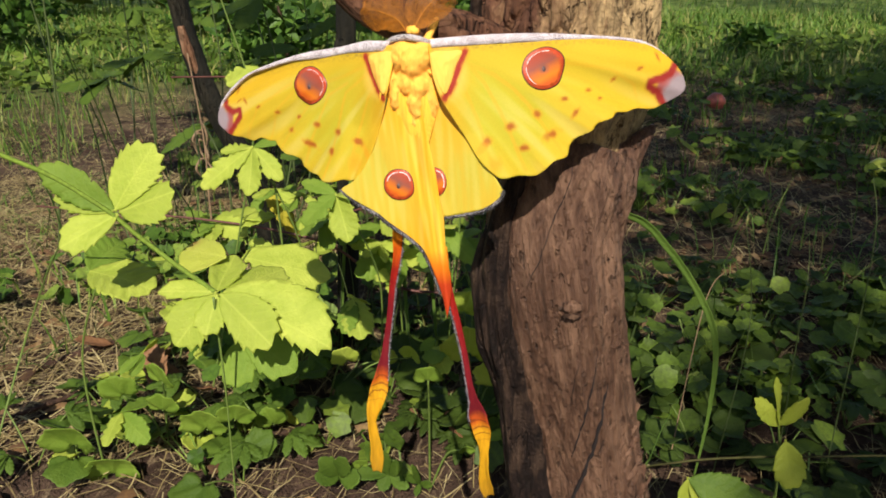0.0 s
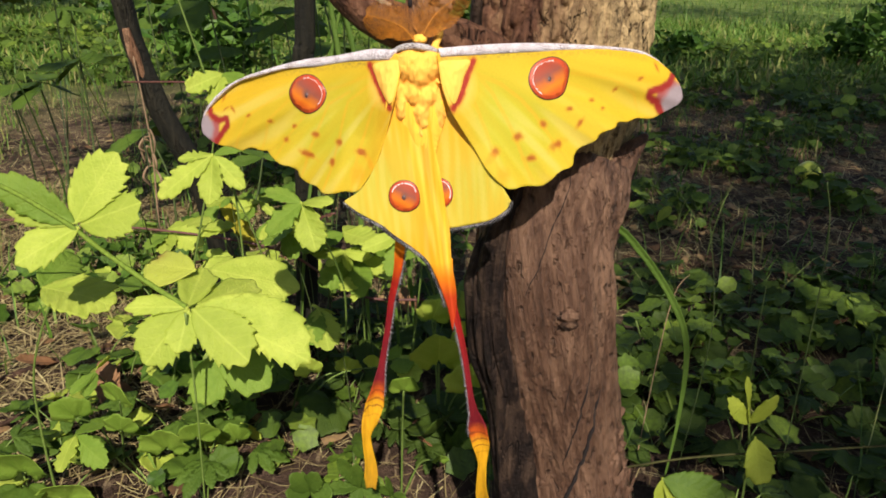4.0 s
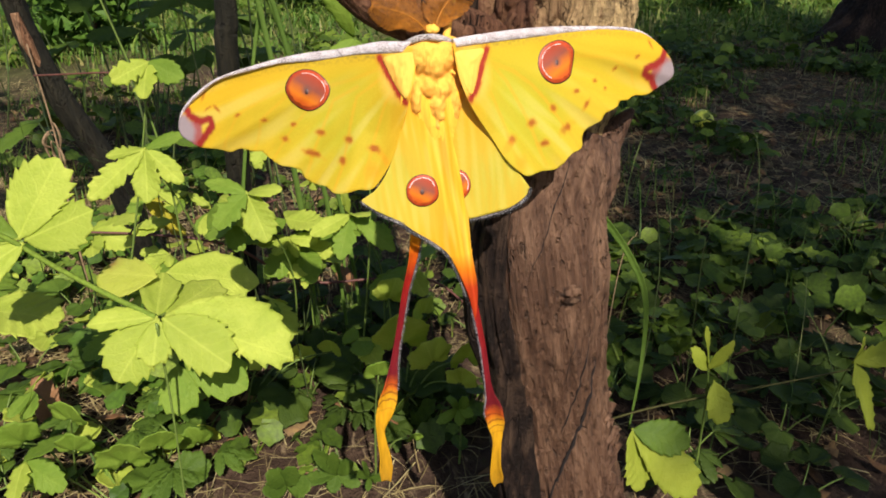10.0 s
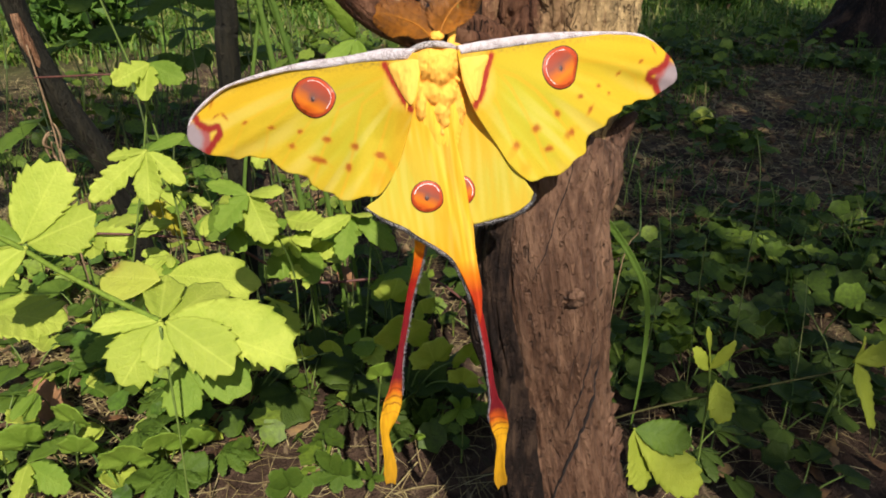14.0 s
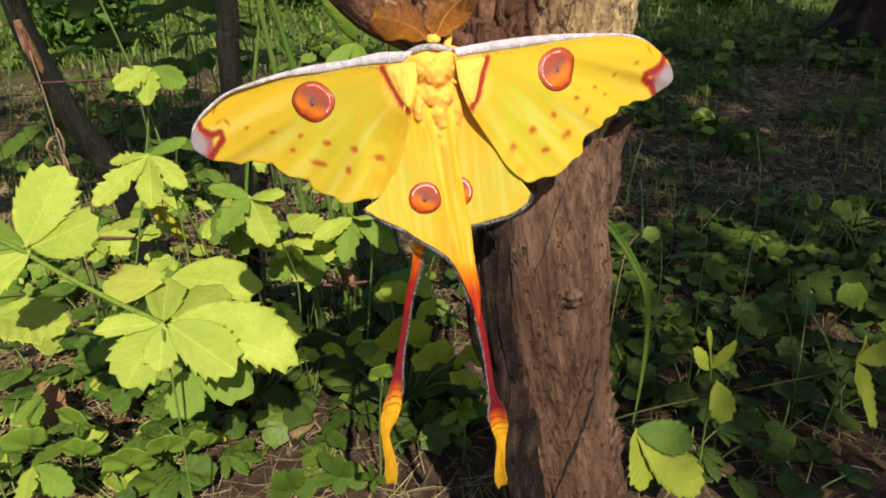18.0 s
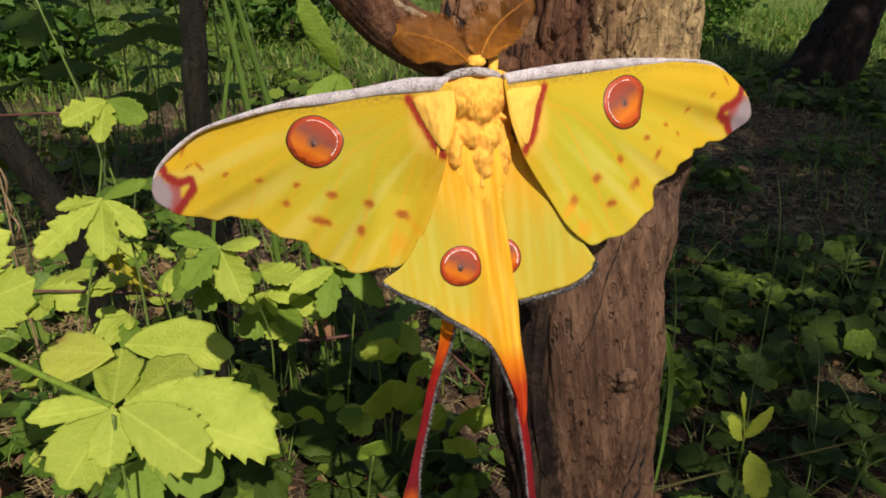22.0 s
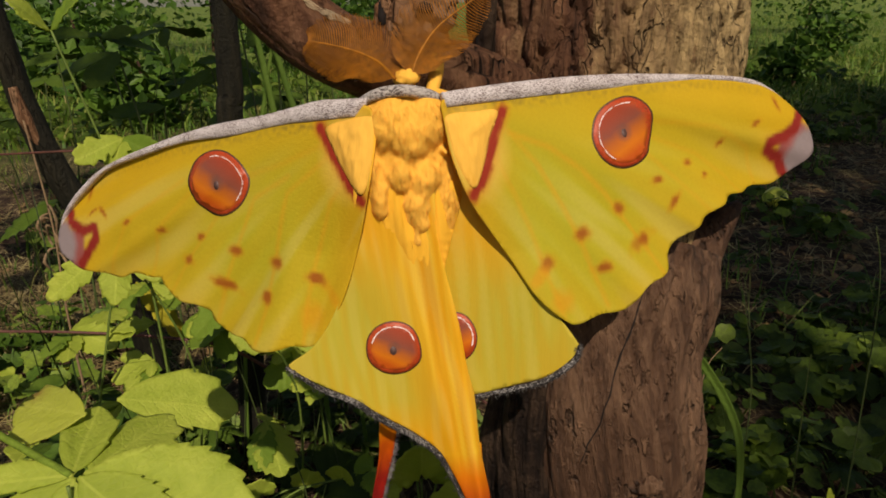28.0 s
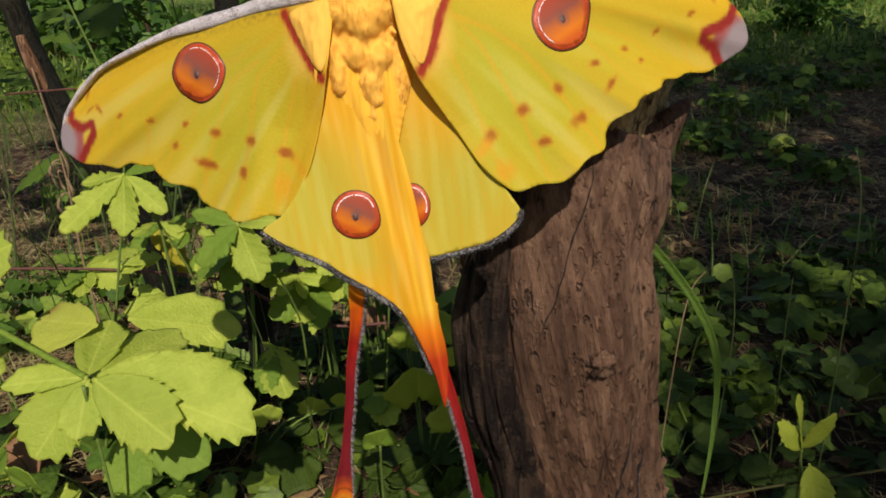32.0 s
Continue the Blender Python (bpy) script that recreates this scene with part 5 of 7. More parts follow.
def build_moth():
    moth = thing("moth", pose(0, 0, 0), "large yellow moth with red eyespots and long tails on stump", "moth")
    build_wings(moth)
    build_tails(moth)
    build_body(moth)
    wl, wr = MOVING["forewing"], MOVING["still_wing"]
    for wing, side, tri in ((wl, -1, [(3.4, -0.8), (-2.5, -1.8), (-6.2, -3.4), (-4.6, -6.2), (-1.4, -10.2), (2.6, -13.6), (4.0, -9), (4.0, -4)]),
                            (wr, 1, [(-4.0, -0.8), (1.5, -0.5), (5.6, -0.8), (3.4, -5), (1.8, -9.2), (-0.6, -13.0), (-3.0, -9), (-4.0, -4)])):
        o = spline(mm(tri), 6, True)
        wave = ripple(side)

        def puff(x, y, o=o, wave=wave):
            near = np.min(np.linalg.norm(np.stack([x, y], 1)[:, None] - o[None], axis=2), axis=1)
            k = np.sin(np.clip(near / 0.0036, 0, 1) * 1.57)
            return wave(x, y) + 0.00002 + 0.0010 * k + 0.00038 * k * grain(x * 1000, y * 420, 1.1, 21.0) + 0.00016 * k * grain(x * 2400, y * 700, 1.0, 22.0)
        part("wing_base", plate("wing_base", o, "fur_pale", puff, 0.0002, 0.0005), wing, "pale golden fur at the wing's root")
    # hair that lies flat over the wings' roots and below the body
    for parent, name, m, tri, wave, high in ((wl, "root_fur", None, [(4.2, -3.5), (1.5, -6), (0.5, -10), (-0.8, -15), (-0.6, -22), (1.2, -28), (2.8, -22), (3.8, -14)], ripple(-1), 0.0009),
                                             (wr, "root_fur", None, [(-4.2, -3), (-1.8, -6), (-0.8, -11), (-0.9, -14.4), (-2.6, -11.6), (-3.8, -8)], ripple(1), 0.0007),
                                             (moth, "back_fur", wing_pose(.0245 - .12 * .283, 0, .12, .005, .305) @ pose(0, 0, 0.0011), [(-7.5, 8), (7.5, 8), (7, 0), (4.6, -9), (3.2, -17), (1.6, -14), (-3.0, -6), (-6, 1)], lambda x, y: 0.0002 * np.sin(x * 1900 + y * 300), 0.0016)):
        o = spline(mm(tri), 6, True)

        def pelt(x, y, o=o, wave=wave, high=high):
            near = np.min(np.linalg.norm(np.stack([x, y], 1)[:, None] - o[None], axis=2), axis=1)
            k = np.clip(near / 0.0035, 0, 1)
            return wave(x, y) - 0.0002 + high * np.clip((y + 0.019) / 0.016, 0.12, 1) * np.sin(k * 1.57) + 0.00012 * k * np.sin(x * 5200 + 1.5 * np.sin(y * 420))
        me = plate(name, o, "fur_flat", pelt, 0.0002, 0.00045)
        if parent is wl:
            settle(me, -1, 0.0026, -0.0021)
        elif parent is wr:
            settle(me, 1, 0.0020, 0.0006)
        part(name, me, parent, "golden hair lying flat", m)
    part("collar", tube("collar", spline([(-0.0035, 0.0300, 0.3248), (-0.001, 0.0276, 0.3265), (0.0036, 0.0268, 0.3272), (0.0082, 0.0273, 0.3262), (0.0108, 0.0295, 0.3243)], 8), [0.0007, 0.0010, 0.0010, 0.0007], "collar", 12), moth, "frosted grey collar")
    part("head", blob("head", (0.0021, 0.0020, 0.0016), "fur", 9, 0.2, 2.5), moth, "small golden head", pose(0.0046, 0.0300, 0.3288))
    part("leg", tube("leg", spline([(0.0085, 0.0300, 0.3255), (0.0105, 0.0360, 0.3300), (0.0112, 0.0480, 0.3310)], 8), [0.0011, 0.0013, 0.0006], "fur", 8), moth, "furry golden foreleg")
    antenna(moth, [(0.0026, 0.0290, 0.3288), (0.0000, 0.0330, 0.3314), (-0.0046, 0.0360, 0.3333), (-0.0112, 0.0385, 0.3347)], 0.0062, 1)
    antenna(moth, [(0.0053, 0.0290, 0.3292), (0.0068, 0.0300, 0.3327), (0.0104, 0.0315, 0.3370), (0.0178, 0.0335, 0.3418)], 0.0062, 2)


build_moth()


# ---- plants ----
def leaflet_outline(length, width, lobes=0, teeth=7, seed=0):
    """A blade from its base at the origin along +y with forward-pointing teeth; lobes cuts it by notches, "cut" more deeply."""
    rng = random.Random(seed)
    n, sides = 110, []
    deep = 0.30 if lobes == "cut" else 0.14 if lobes else 0.0
    for _ in (0, 1):
        k, ph = rng.uniform(0.90, 1.10), rng.random()
        notches = [(0.40 + rng.uniform(-0.05, 0.05), deep), (0.67 + rng.uniform(-0.04, 0.04), deep * 0.8)] if deep else []
        half = []
        for i in range(1, n):
            s = i / n
            body = s ** 0.60 * (1 - s ** 2.7) ** 0.74 * 1.33
            for at, d in notches:
                body *= 1 - d * math.exp(-((s - at) / (0.030 if s < at else 0.065)) ** 2)
            u = (s * teeth + ph + 0.25 * math.sin(5 * s + ph * 6)) % 1.0
            rise = (u / 0.78 if u < 0.78 else (1 - u) / 0.22) * min(1, 5 * s)
            half.append((width / 2 * k * body + 0.055 * width * (rise - 0.4), length * s + 0.055 * width * rise))
        sides.append(half)
    return [(0.0006, -0.001)] + sides[0] + [(0, length * 1.02)] + [(-x, y) for x, y in reversed(sides[1])] + [(-0.0006, -0.001)]


def leaf_mesh(length, width, mat, lobes=0, teeth=7, seed=0, droop=0.10, fold=0.12, step=None):
    def relief(x, y):
        s, across = y / length, np.abs(x) / width * 2
        rib = (y - 0.9 * np.abs(x) + 0.3 * np.abs(x) * across) / length
        quilt = 0.011 * width * np.sin(rib * 40 + seed) * np.clip(across * 3, 0, 1)
        wave = 0.05 * width * np.sin(s * 6 + seed * 1.7 + 2 * np.sign(x)) * across ** 2 + 0.02 * length * np.sin(5 * s + 5 * x / width + seed)
        return fold * np.abs(x) * (1 - 0.5 * s) - droop * length * s * s + quilt + wave
    return plate("leaflet", leaflet_outline(length, width, lobes, teeth, seed), mat, relief, 0.0004, step or max(0.0013, length / 26))


def aim(base, tip, up=(0, 0, 1), roll=0):
    """A pose at base whose +y points at tip and whose +z faces up."""
    y = (Vector(tip) - Vector(base)).normalized()
    z = Vector(up)
    z = (z - y * z.dot(y)).normalized()
    x = y.cross(z)
    m = Matrix((x, y, z)).transposed().to_4x4()
    m.translation = base
    return m @ pose(0, 0, 0, 0, roll, 0)


def herb(label, base, node, tips, mats, widths, stem="stem", lobes=1, up=(0.15, -0.3, 1), droop=0.06, thick=0.0007, bend=(0, 0, 0.02), category="plant", name="herb_plant", via=None, cut=()):
    """A stalk from the ground to a node, from which leaflets spread to their tips."""
    plant = thing(name, pose(*base), label, category)
    o = Vector(base)
    mid = (o + Vector(node)) / 2 + Vector(bend)
    way = [Vector(q) for q in via] if via else [mid]
    part("stalk", tube("stalk", spline([o * 0, *[q - o for q in way], Vector(node) - o], 8), [thick * 1.3, thick, thick * 0.8], stem, 8), plant)
    for i, (tip, mat, w) in enumerate(zip(tips, mats, widths)):
        root = Vector(node)
        if len(tip) == 2:
            root, tip = Vector(tip[0]), tip[1]
        face = up
        if len(tip) == 2:
            tip, face = tip
        l = (Vector(tip) - root).length
        part("leaflet", leaf_mesh(l, w, mat, "cut" if i in cut else lobes if l > 0.03 else 0, 7 if l > 0.03 else 5, i + int(l * 1000), droop), plant, "", aim(root - o, Vector(tip) - o, face, (i * 37) % 41 - 20))
    return plant


def rounds(label, base, leaves, mat):
    """A low plant whose rounded leaves, given by centre and radius, stand on stalks of their own."""
    plant = thing("low_plant", pose(*base), label, "plant")
    o = Vector(base)
    for i, (x, y, z, r) in enumerate(leaves):
        foot = Vector((x, y + 0.3 * r, z - 0.55 * r)) - o
        part("stalk", tube("stalk", spline([(0, 0, 0), foot * 0.5 + Vector((0, 0.004, 0.012)), foot], 5), [0.0008, 0.0006], "stem", 6), plant)
        part("leaf", round_leaf("leaf", r, 31 * i + int(r * 9000), mat), plant, "", aim(foot, foot + Vector((0.25 * math.sin(i * 2.1), -0.25, 0.75)), (0.3 * math.sin(i * 1.7), -0.75, 0.5)))


def round_leaf(name, r, seed, mat):
    """A rounded scalloped leaf with its stalk end at the origin."""
    rng = random.Random(seed)
    o = []
    lobe = rng.choice((5, 6, 7))
    for i in range(84):
        t = 6.283 * i / 84
        rad = r * (1 + 0.06 * abs(math.sin(t * 10)) + 0.07 * math.sin(t * lobe + seed) - 0.55 * max(0, math.cos(t + math.pi / 2)) ** 10) * rng.uniform(0.985, 1.015)
        o.append((rad * math.cos(t) * 1.05, rad * math.sin(t) + r * 0.62))
    cup = rng.uniform(-0.15, 0.3)
    return plate(name, o, mat, lambda x, y: cup * np.hypot(x, y - r * 0.6) ** 2 / r + 0.06 * r * np.sin(lobe * np.arctan2(x, y + r * 0.1) + seed) + 0.10 * np.abs(x) + 0.012 * r * np.sin(14 * np.arctan2(x, y + 0.0002)), 0.0004, r / 7)


def build_middle_plants():
    rng = random.Random(17)
    for x, y, z in ((-0.085, 0.30, 0.165), (-0.045, 0.33, 0.150), (-0.02, 0.36, 0.125), (0.02, 0.40, 0.11), (0.045, 0.32, 0.105), (-0.13, 0.40, 0.15), (-0.19, 0.36, 0.14), (-0.06, 0.27, 0.115), (-0.16, 0.30, 0.09), (-0.22, 0.26, 0.07), (0.0, 0.27, 0.075), (-0.02, 0.46, 0.16), (-0.10, 0.48, 0.19), (-0.21, 0.20, 0.06)):
        tips, mats, ws = [], [], []
        for k in range(rng.randint(3, 4)):
            a = rng.uniform(-2.6, -0.5) if k else rng.uniform(0.5, 2.5)
            l = rng.uniform(0.022, 0.040)
            tips.append((x + l * math.cos(a), y + l * math.sin(a) * 0.8, z + rng.uniform(-0.016, 0.006)))
            mats.append(rng.choice(["leaf", "leaf_mid", "leaf_mid"]))
            ws.append(l * rng.uniform(0.6, 0.85))
        herb("fresh green toothed leaves on a thin stalk", (x + rng.uniform(-0.03, 0.03), y + 0.03, ground_z(x, y)), (x, y, z), tips, mats, ws, up=(rng.uniform(-0.3, 0.3), -0.5, 0.9), thick=0.0004, stem="stem_dark", bend=(0.005, 0, 0.01), cut=(0, 2) if rng.random() < 0.6 else ())


def build_bright_shoots():
    """Small herbs whose tops stand clear of the shade."""
    rng = random.Random(43)
    for k in range(17):
        x, y = rng.uniform(-0.15, 0.0), rng.uniform(0.30, 0.43)
        z = 0.15 + (y - 0.30) * 0.35 + rng.uniform(-0.035, 0.045)
        tips, mats, ws = [], [], []
        for i in range(rng.randint(3, 5)):
            a, l = rng.uniform(-3.0, 0.0) if i else rng.uniform(0, 3), rng.uniform(0.014, 0.028)
            tips.append((x + l * math.cos(a), y + l * math.sin(a), z + rng.uniform(-0.012, 0.006)))
            mats.append(rng.choice(["leaf", "leaf_mid", "leaf"]))
            ws.append(l * rng.uniform(0.5, 0.75))
        herb("small bright green toothed leaves in the sun", (x + rng.uniform(-0.03, 0.03), y + 0.02, ground_z(x, y)), (x, y, z), tips, mats, ws, up=(rng.uniform(-0.3, 0.3), -0.5, 0.9), thick=0.0004, stem="stem_dark", bend=(0.004, 0, 0.008), cut=(0, 1) if rng.random() < 0.4 else ())


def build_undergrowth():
    """Broad-leaved herbs in dappled shade behind the sunny ones; shade is also in their leaf colour."""
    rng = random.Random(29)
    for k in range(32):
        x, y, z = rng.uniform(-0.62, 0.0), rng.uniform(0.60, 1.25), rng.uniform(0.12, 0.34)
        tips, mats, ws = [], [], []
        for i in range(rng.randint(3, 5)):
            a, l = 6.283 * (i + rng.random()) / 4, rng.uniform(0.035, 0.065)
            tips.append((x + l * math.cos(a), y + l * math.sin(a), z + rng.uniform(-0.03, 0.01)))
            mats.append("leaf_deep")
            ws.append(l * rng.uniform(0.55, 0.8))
        herb("broad herb leaves coloured dark for dappled shade", (x + rng.uniform(-0.05, 0.05), y, ground_z(x, y)), (x, y, z), tips, mats, ws, stem="stem_dark", up=(rng.uniform(-0.4, 0.4), -0.6, 0.8), thick=0.0012, bend=(0.01, 0, 0.01))


def broad_leaflet(length, width, mat, seed, bow=0.0, teeth=5, droop=0.05, pleat=0.006):
    """A smooth broad leaflet, widest past its middle, with coarse forward teeth; bow curves its midrib sideways."""
    rng = random.Random(seed)
    sides = []
    for _ in (0, 1):
        k, ph = rng.uniform(0.92, 1.08), rng.random()
        half = []
        for i in range(1, 100):
            s = i / 100
            body = s ** 0.58 * (1 - s ** 3.2) ** 0.70 * 1.30
            u = (teeth * s ** 1.15 + ph + 0.16 * math.sin(7 * s + 6 * ph)) % 1.0
            rise = (u / 0.80) ** 1.4 if u < 0.80 else (1 - u) / 0.20
            far = min(1.0, max(0.0, (s - 0.22) * 4))
            half.append((width / 2 * k * body + 0.065 * width * far * (rise - 0.45), length * s + 0.06 * width * far * rise))
        sides.append(half)
    o = [(0.0007, -0.001)] + sides[0] + [(0, length * 1.03)] + [(-x, y) for x, y in reversed(sides[1])] + [(-0.0007, -0.001)]
    o = [(x + bow * length * 4 * (y / length) * (1 - y / length), y) for x, y in o]

    def relief(x, y):
        s = y / length
        x = x - bow * length * 4 * s * (1 - s)
        across = np.abs(x) / width * 2
        fan = np.sin(np.arctan2(np.abs(x), y + 0.1 * length) * 15 + seed)
        return (0.10 * np.abs(x) * (1 - 0.5 * s) - droop * length * s * s - 0.06 * width * across ** 2
                + pleat * length * fan * np.clip(across * 3, 0, 1) * np.clip(s * 4, 0, 1) + 0.030 * width * np.sin(5 * s + 2.5 * np.sign(x) + seed) * across)
    return plate("leaflet", o, mat, relief, 0.0004, max(0.0011, length / 30))


def compound_leaf():
    """A broad leaf of overlapping leaflets on an arching stalk."""
    plant = thing("herb_plant", pose(-0.34, 0.16, 0.0), "yellow-green compound leaf with toothed leaflets and a brown spot", "plant")
    o = Vector((-0.34, 0.16, 0.0))
    way = [(-0.34, 0.16, 0.0), (-0.33, 0.155, 0.18), (-0.275, 0.152, 0.268), (-0.2056, 0.150, 0.2505), (-0.169, 0.148, 0.230), (-0.147, 0.145, 0.212), (-0.126, 0.138, 0.199), (-0.105, 0.128, 0.190)]
    part("stalk", tube("stalk", spline([Vector(q) - o for q in way], 8), [0.0015, 0.0013, 0.0012, 0.0012, 0.0014], "stem_leafy", 10), plant)
    low, oval = (0.1, -0.75, 0.75), (0.05, -0.55, 0.83)
    for root, tip, face, mat, width, bow, teeth in (
            ((-0.105, 0.1275, 0.1905), (-0.134, 0.127, 0.191), (-0.1, -0.6, 0.8), "leaf", 0.014, 0.06, 4),
            ((-0.105, 0.1270, 0.1895), (-0.123, 0.113, 0.168), low, "leaf", 0.030, 0.05, 7),
            ((-0.104, 0.1265, 0.1890), (-0.107, 0.113, 0.174), (0.1, -0.8, 0.6), "leaf", 0.018, 0.0, 4),
            ((-0.1015, 0.1265, 0.1895), (-0.074, 0.109, 0.172), (-0.1, -0.75, 0.75), "leaf", 0.030, -0.04, 7),
            ((-0.100, 0.1290, 0.1900), (-0.046, 0.115, 0.168), (0.0, -0.7, 0.75), "leaf", 0.033, -0.12, 8),
            ((-0.105, 0.1300, 0.1900), (-0.105, 0.162, 0.197), (0.1, -0.7, 0.7), "leaf", 0.022, 0.0, 3),
            ((-0.100, 0.1310, 0.1890), (-0.080, 0.168, 0.187), (-0.1, -0.6, 0.8), "leaf", 0.026, 0.0, 4),
            ((-0.107, 0.1520, 0.1990), (-0.136, 0.168, 0.197), oval, "leaf_spot", 0.031, -0.05, 4),
            ((-0.110, 0.1980, 0.1780), (-0.063, 0.207, 0.163), oval, "leaf", 0.034, -0.05, 4),
            # the two lower leaflets are coloured darker for the shade below
            ((-0.100, 0.1500, 0.1550), (-0.071, 0.136, 0.139), low, "leaf_mid", 0.028, 0.0, 4),
            ((-0.104, 0.1500, 0.1480), (-0.106, 0.138, 0.126), low, "leaf_mid", 0.024, 0.0, 4)):
        a, b = Vector(root) - o, Vector(tip) - o
        seed = int(abs(tip[0]) * 9000)
        part("leaflet", broad_leaflet((b - a).length, width, mat, seed, bow, teeth, 0.05, 0.014 if teeth == 3 else 0.006), plant, "", aim(a, b, face))


def build_near_plants():
    build_middle_plants()
    build_bright_shoots()
    build_undergrowth()
    # broad compound leaf in the sun
    low = (0.1, -0.75, 0.75)
    oval = (0.05, -0.55, 0.83)
    compound_leaf()
    herb("yellow-green oval leaf low among the herbs", (-0.23, 0.20, 0.0), (-0.196, 0.182, 0.170), [((-0.205, 0.190, 0.172), ((-0.164, 0.178, 0.168), (0, -0.5, 0.85))), ((-0.205, 0.190, 0.172), (-0.200, 0.225, 0.178))], ["leaf", "leaf_mid"], [0.046, 0.030], bend=(-0.01, 0, 0.02))
    lobed = herb("pale yellow-green lobed leaf on a long stalk", (-0.30, 0.16, 0.0), (-0.158, 0.148, 0.225), [((-0.160, 0.148, 0.226), (-0.196, 0.150, 0.249))], ["leaf_mid"], [0.022], via=[(-0.27, 0.22, 0.12), (-0.20, 0.17, 0.205)], thick=0.0006, up=(0.0, -0.62, 0.78))
    for root, tip, width, bow, teeth in (((-0.157, 0.148, 0.2255), (-0.128, 0.146, 0.238), 0.027, 0.05, 7), ((-0.160, 0.149, 0.2265), (-0.141, 0.160, 0.258), 0.034, -0.06, 8), ((-0.159, 0.147, 0.2240), (-0.184, 0.133, 0.212), 0.024, 0.04, 5),
                                         ((-0.160, 0.149, 0.2262), (-0.192, 0.152, 0.236), 0.020, 0.0, 5)):
        a, b = Vector(root) - Vector((-0.30, 0.16, 0)), Vector(tip) - Vector((-0.30, 0.16, 0))
        part("leaflet", broad_leaflet((b - a).length, width, "leaf", int(width * 9000), bow, teeth), lobed, "", aim(a, b, (0.0, -0.7, 0.7)))
    herb("bright green lobed leaf hanging from a tall stem", (-0.19, 0.30, 0.0), (-0.116, 0.286, 0.277), [(-0.134, 0.268, 0.271), (-0.120, 0.268, 0.261), (-0.097, 0.272, 0.270)],
         ["leaf", "leaf", "leaf_mid"], [0.018, 0.019, 0.018], cut=(0, 1), bend=(0.015, 0, 0.05), up=(0, -0.8, 0.6))
    herb("tall thin green stem", (-0.118, 0.30, 0.0), (-0.140, 0.285, 0.330), [(-0.15, 0.27, 0.345), (-0.122, 0.28, 0.350)], ["leaf", "leaf_mid"], [0.02, 0.02], bend=(0.012, 0, 0.04), thick=0.0007)
    herb("bright green three-lobed leaf among darker leaves", (-0.12, 0.33, 0.0), (-0.126, 0.280, 0.225), [(-0.162, 0.270, 0.199), (-0.127, 0.262, 0.197), (-0.106, 0.272, 0.205), (-0.150, 0.284, 0.222), (-0.103, 0.290, 0.232)],
         ["leaf", "leaf", "leaf", "leaf", "leaf_mid"], [0.022, 0.022, 0.018, 0.013, 0.012], cut=(0, 3), bend=(0.02, 0, 0.02), up=(0, -0.6, 0.8))
    herb("bright green lobed leaf half in shade", (-0.05, 0.33, 0.0), (-0.067, 0.265, 0.197), [(-0.046, 0.254, 0.203), (-0.057, 0.248, 0.170), (-0.088, 0.250, 0.182), (-0.092, 0.276, 0.204)],
         ["leaf", "leaf", "leaf_mid", "leaf_mid"], [0.016, 0.026, 0.026, 0.016], cut=(2,), bend=(0.015, 0, 0.02), up=(0, -0.65, 0.75))
    herb("fresh green leaves close behind the moth's tails", (0.03, 0.36, 0.0), (0.002, 0.310, 0.158), [(0.013, 0.290, 0.166), (-0.004, 0.300, 0.184), (0.030, 0.286, 0.138), (-0.010, 0.284, 0.136), (-0.028, 0.290, 0.154)],
         ["leaf", "leaf", "leaf_mid", "leaf_mid", "leaf"], [0.016, 0.014, 0.020, 0.022, 0.018], cut=(1, 3), bend=(0.01, 0, 0.02), up=(0.1, -0.6, 0.8))
    herb("round green leaves half in shade", (-0.03, 0.35, 0.0), (-0.034, 0.325, 0.128), [(-0.062, 0.305, 0.118), (-0.030, 0.290, 0.117), (-0.012, 0.31, 0.128)],
         ["leaf_mid", "leaf_mid", "leaf"], [0.026, 0.026, 0.020], lobes=0, bend=(0.0, 0, 0.02), up=(0, -0.6, 0.8))
    herb("yellowing leaf with eaten edges", (-0.16, 0.43, 0.0), (-0.160, 0.412, 0.150), [(-0.128, 0.398, 0.110), (-0.172, 0.40, 0.126)], ["leaf_yellow", "leaf_mid"], [0.022, 0.018], cut=(0,), up=(0.1, -0.7, 0.7))
    rounds("low plant with broad rounded scalloped leaves below the moth", (0.03, 0.27, 0.0), [(0.0260, 0.2350, 0.0960, 0.0180), (0.0740, 0.2380, 0.0730, 0.0170), (0.0480, 0.2300, 0.0780, 0.0150), (0.0690, 0.2320, 0.0540, 0.0110), (0.0220, 0.2620, 0.1140, 0.0120), (0.0430, 0.2400, 0.1110, 0.0100)], "leaf")
    rounds("low plant with one bright rounded leaf below the moth", (0.0, 0.20, 0.0), [(0.0010, 0.1650, 0.1180, 0.0080), (0.0240, 0.1850, 0.0490, 0.0050), (-0.0460, 0.1900, 0.0300, 0.0050)], "leaf_mid")
    herb("small bright shoot with narrow leaflets on the soil", (0.0610, 0.2050, 0.0), (0.0550, 0.1850, 0.0670), [(0.0390, 0.1750, 0.0660), (0.0530, 0.1750, 0.0620), (0.0610, 0.1750, 0.0680), (0.0460, 0.1750, 0.0840), (0.0570, 0.1750, 0.0820)], ["leaf_mid"] * 5, [0.0090, 0.0090, 0.0090, 0.0090, 0.0090], lobes=0, up=(0, -0.6, 0.8), thick=0.0006, bend=(0.002, 0.004, 0))
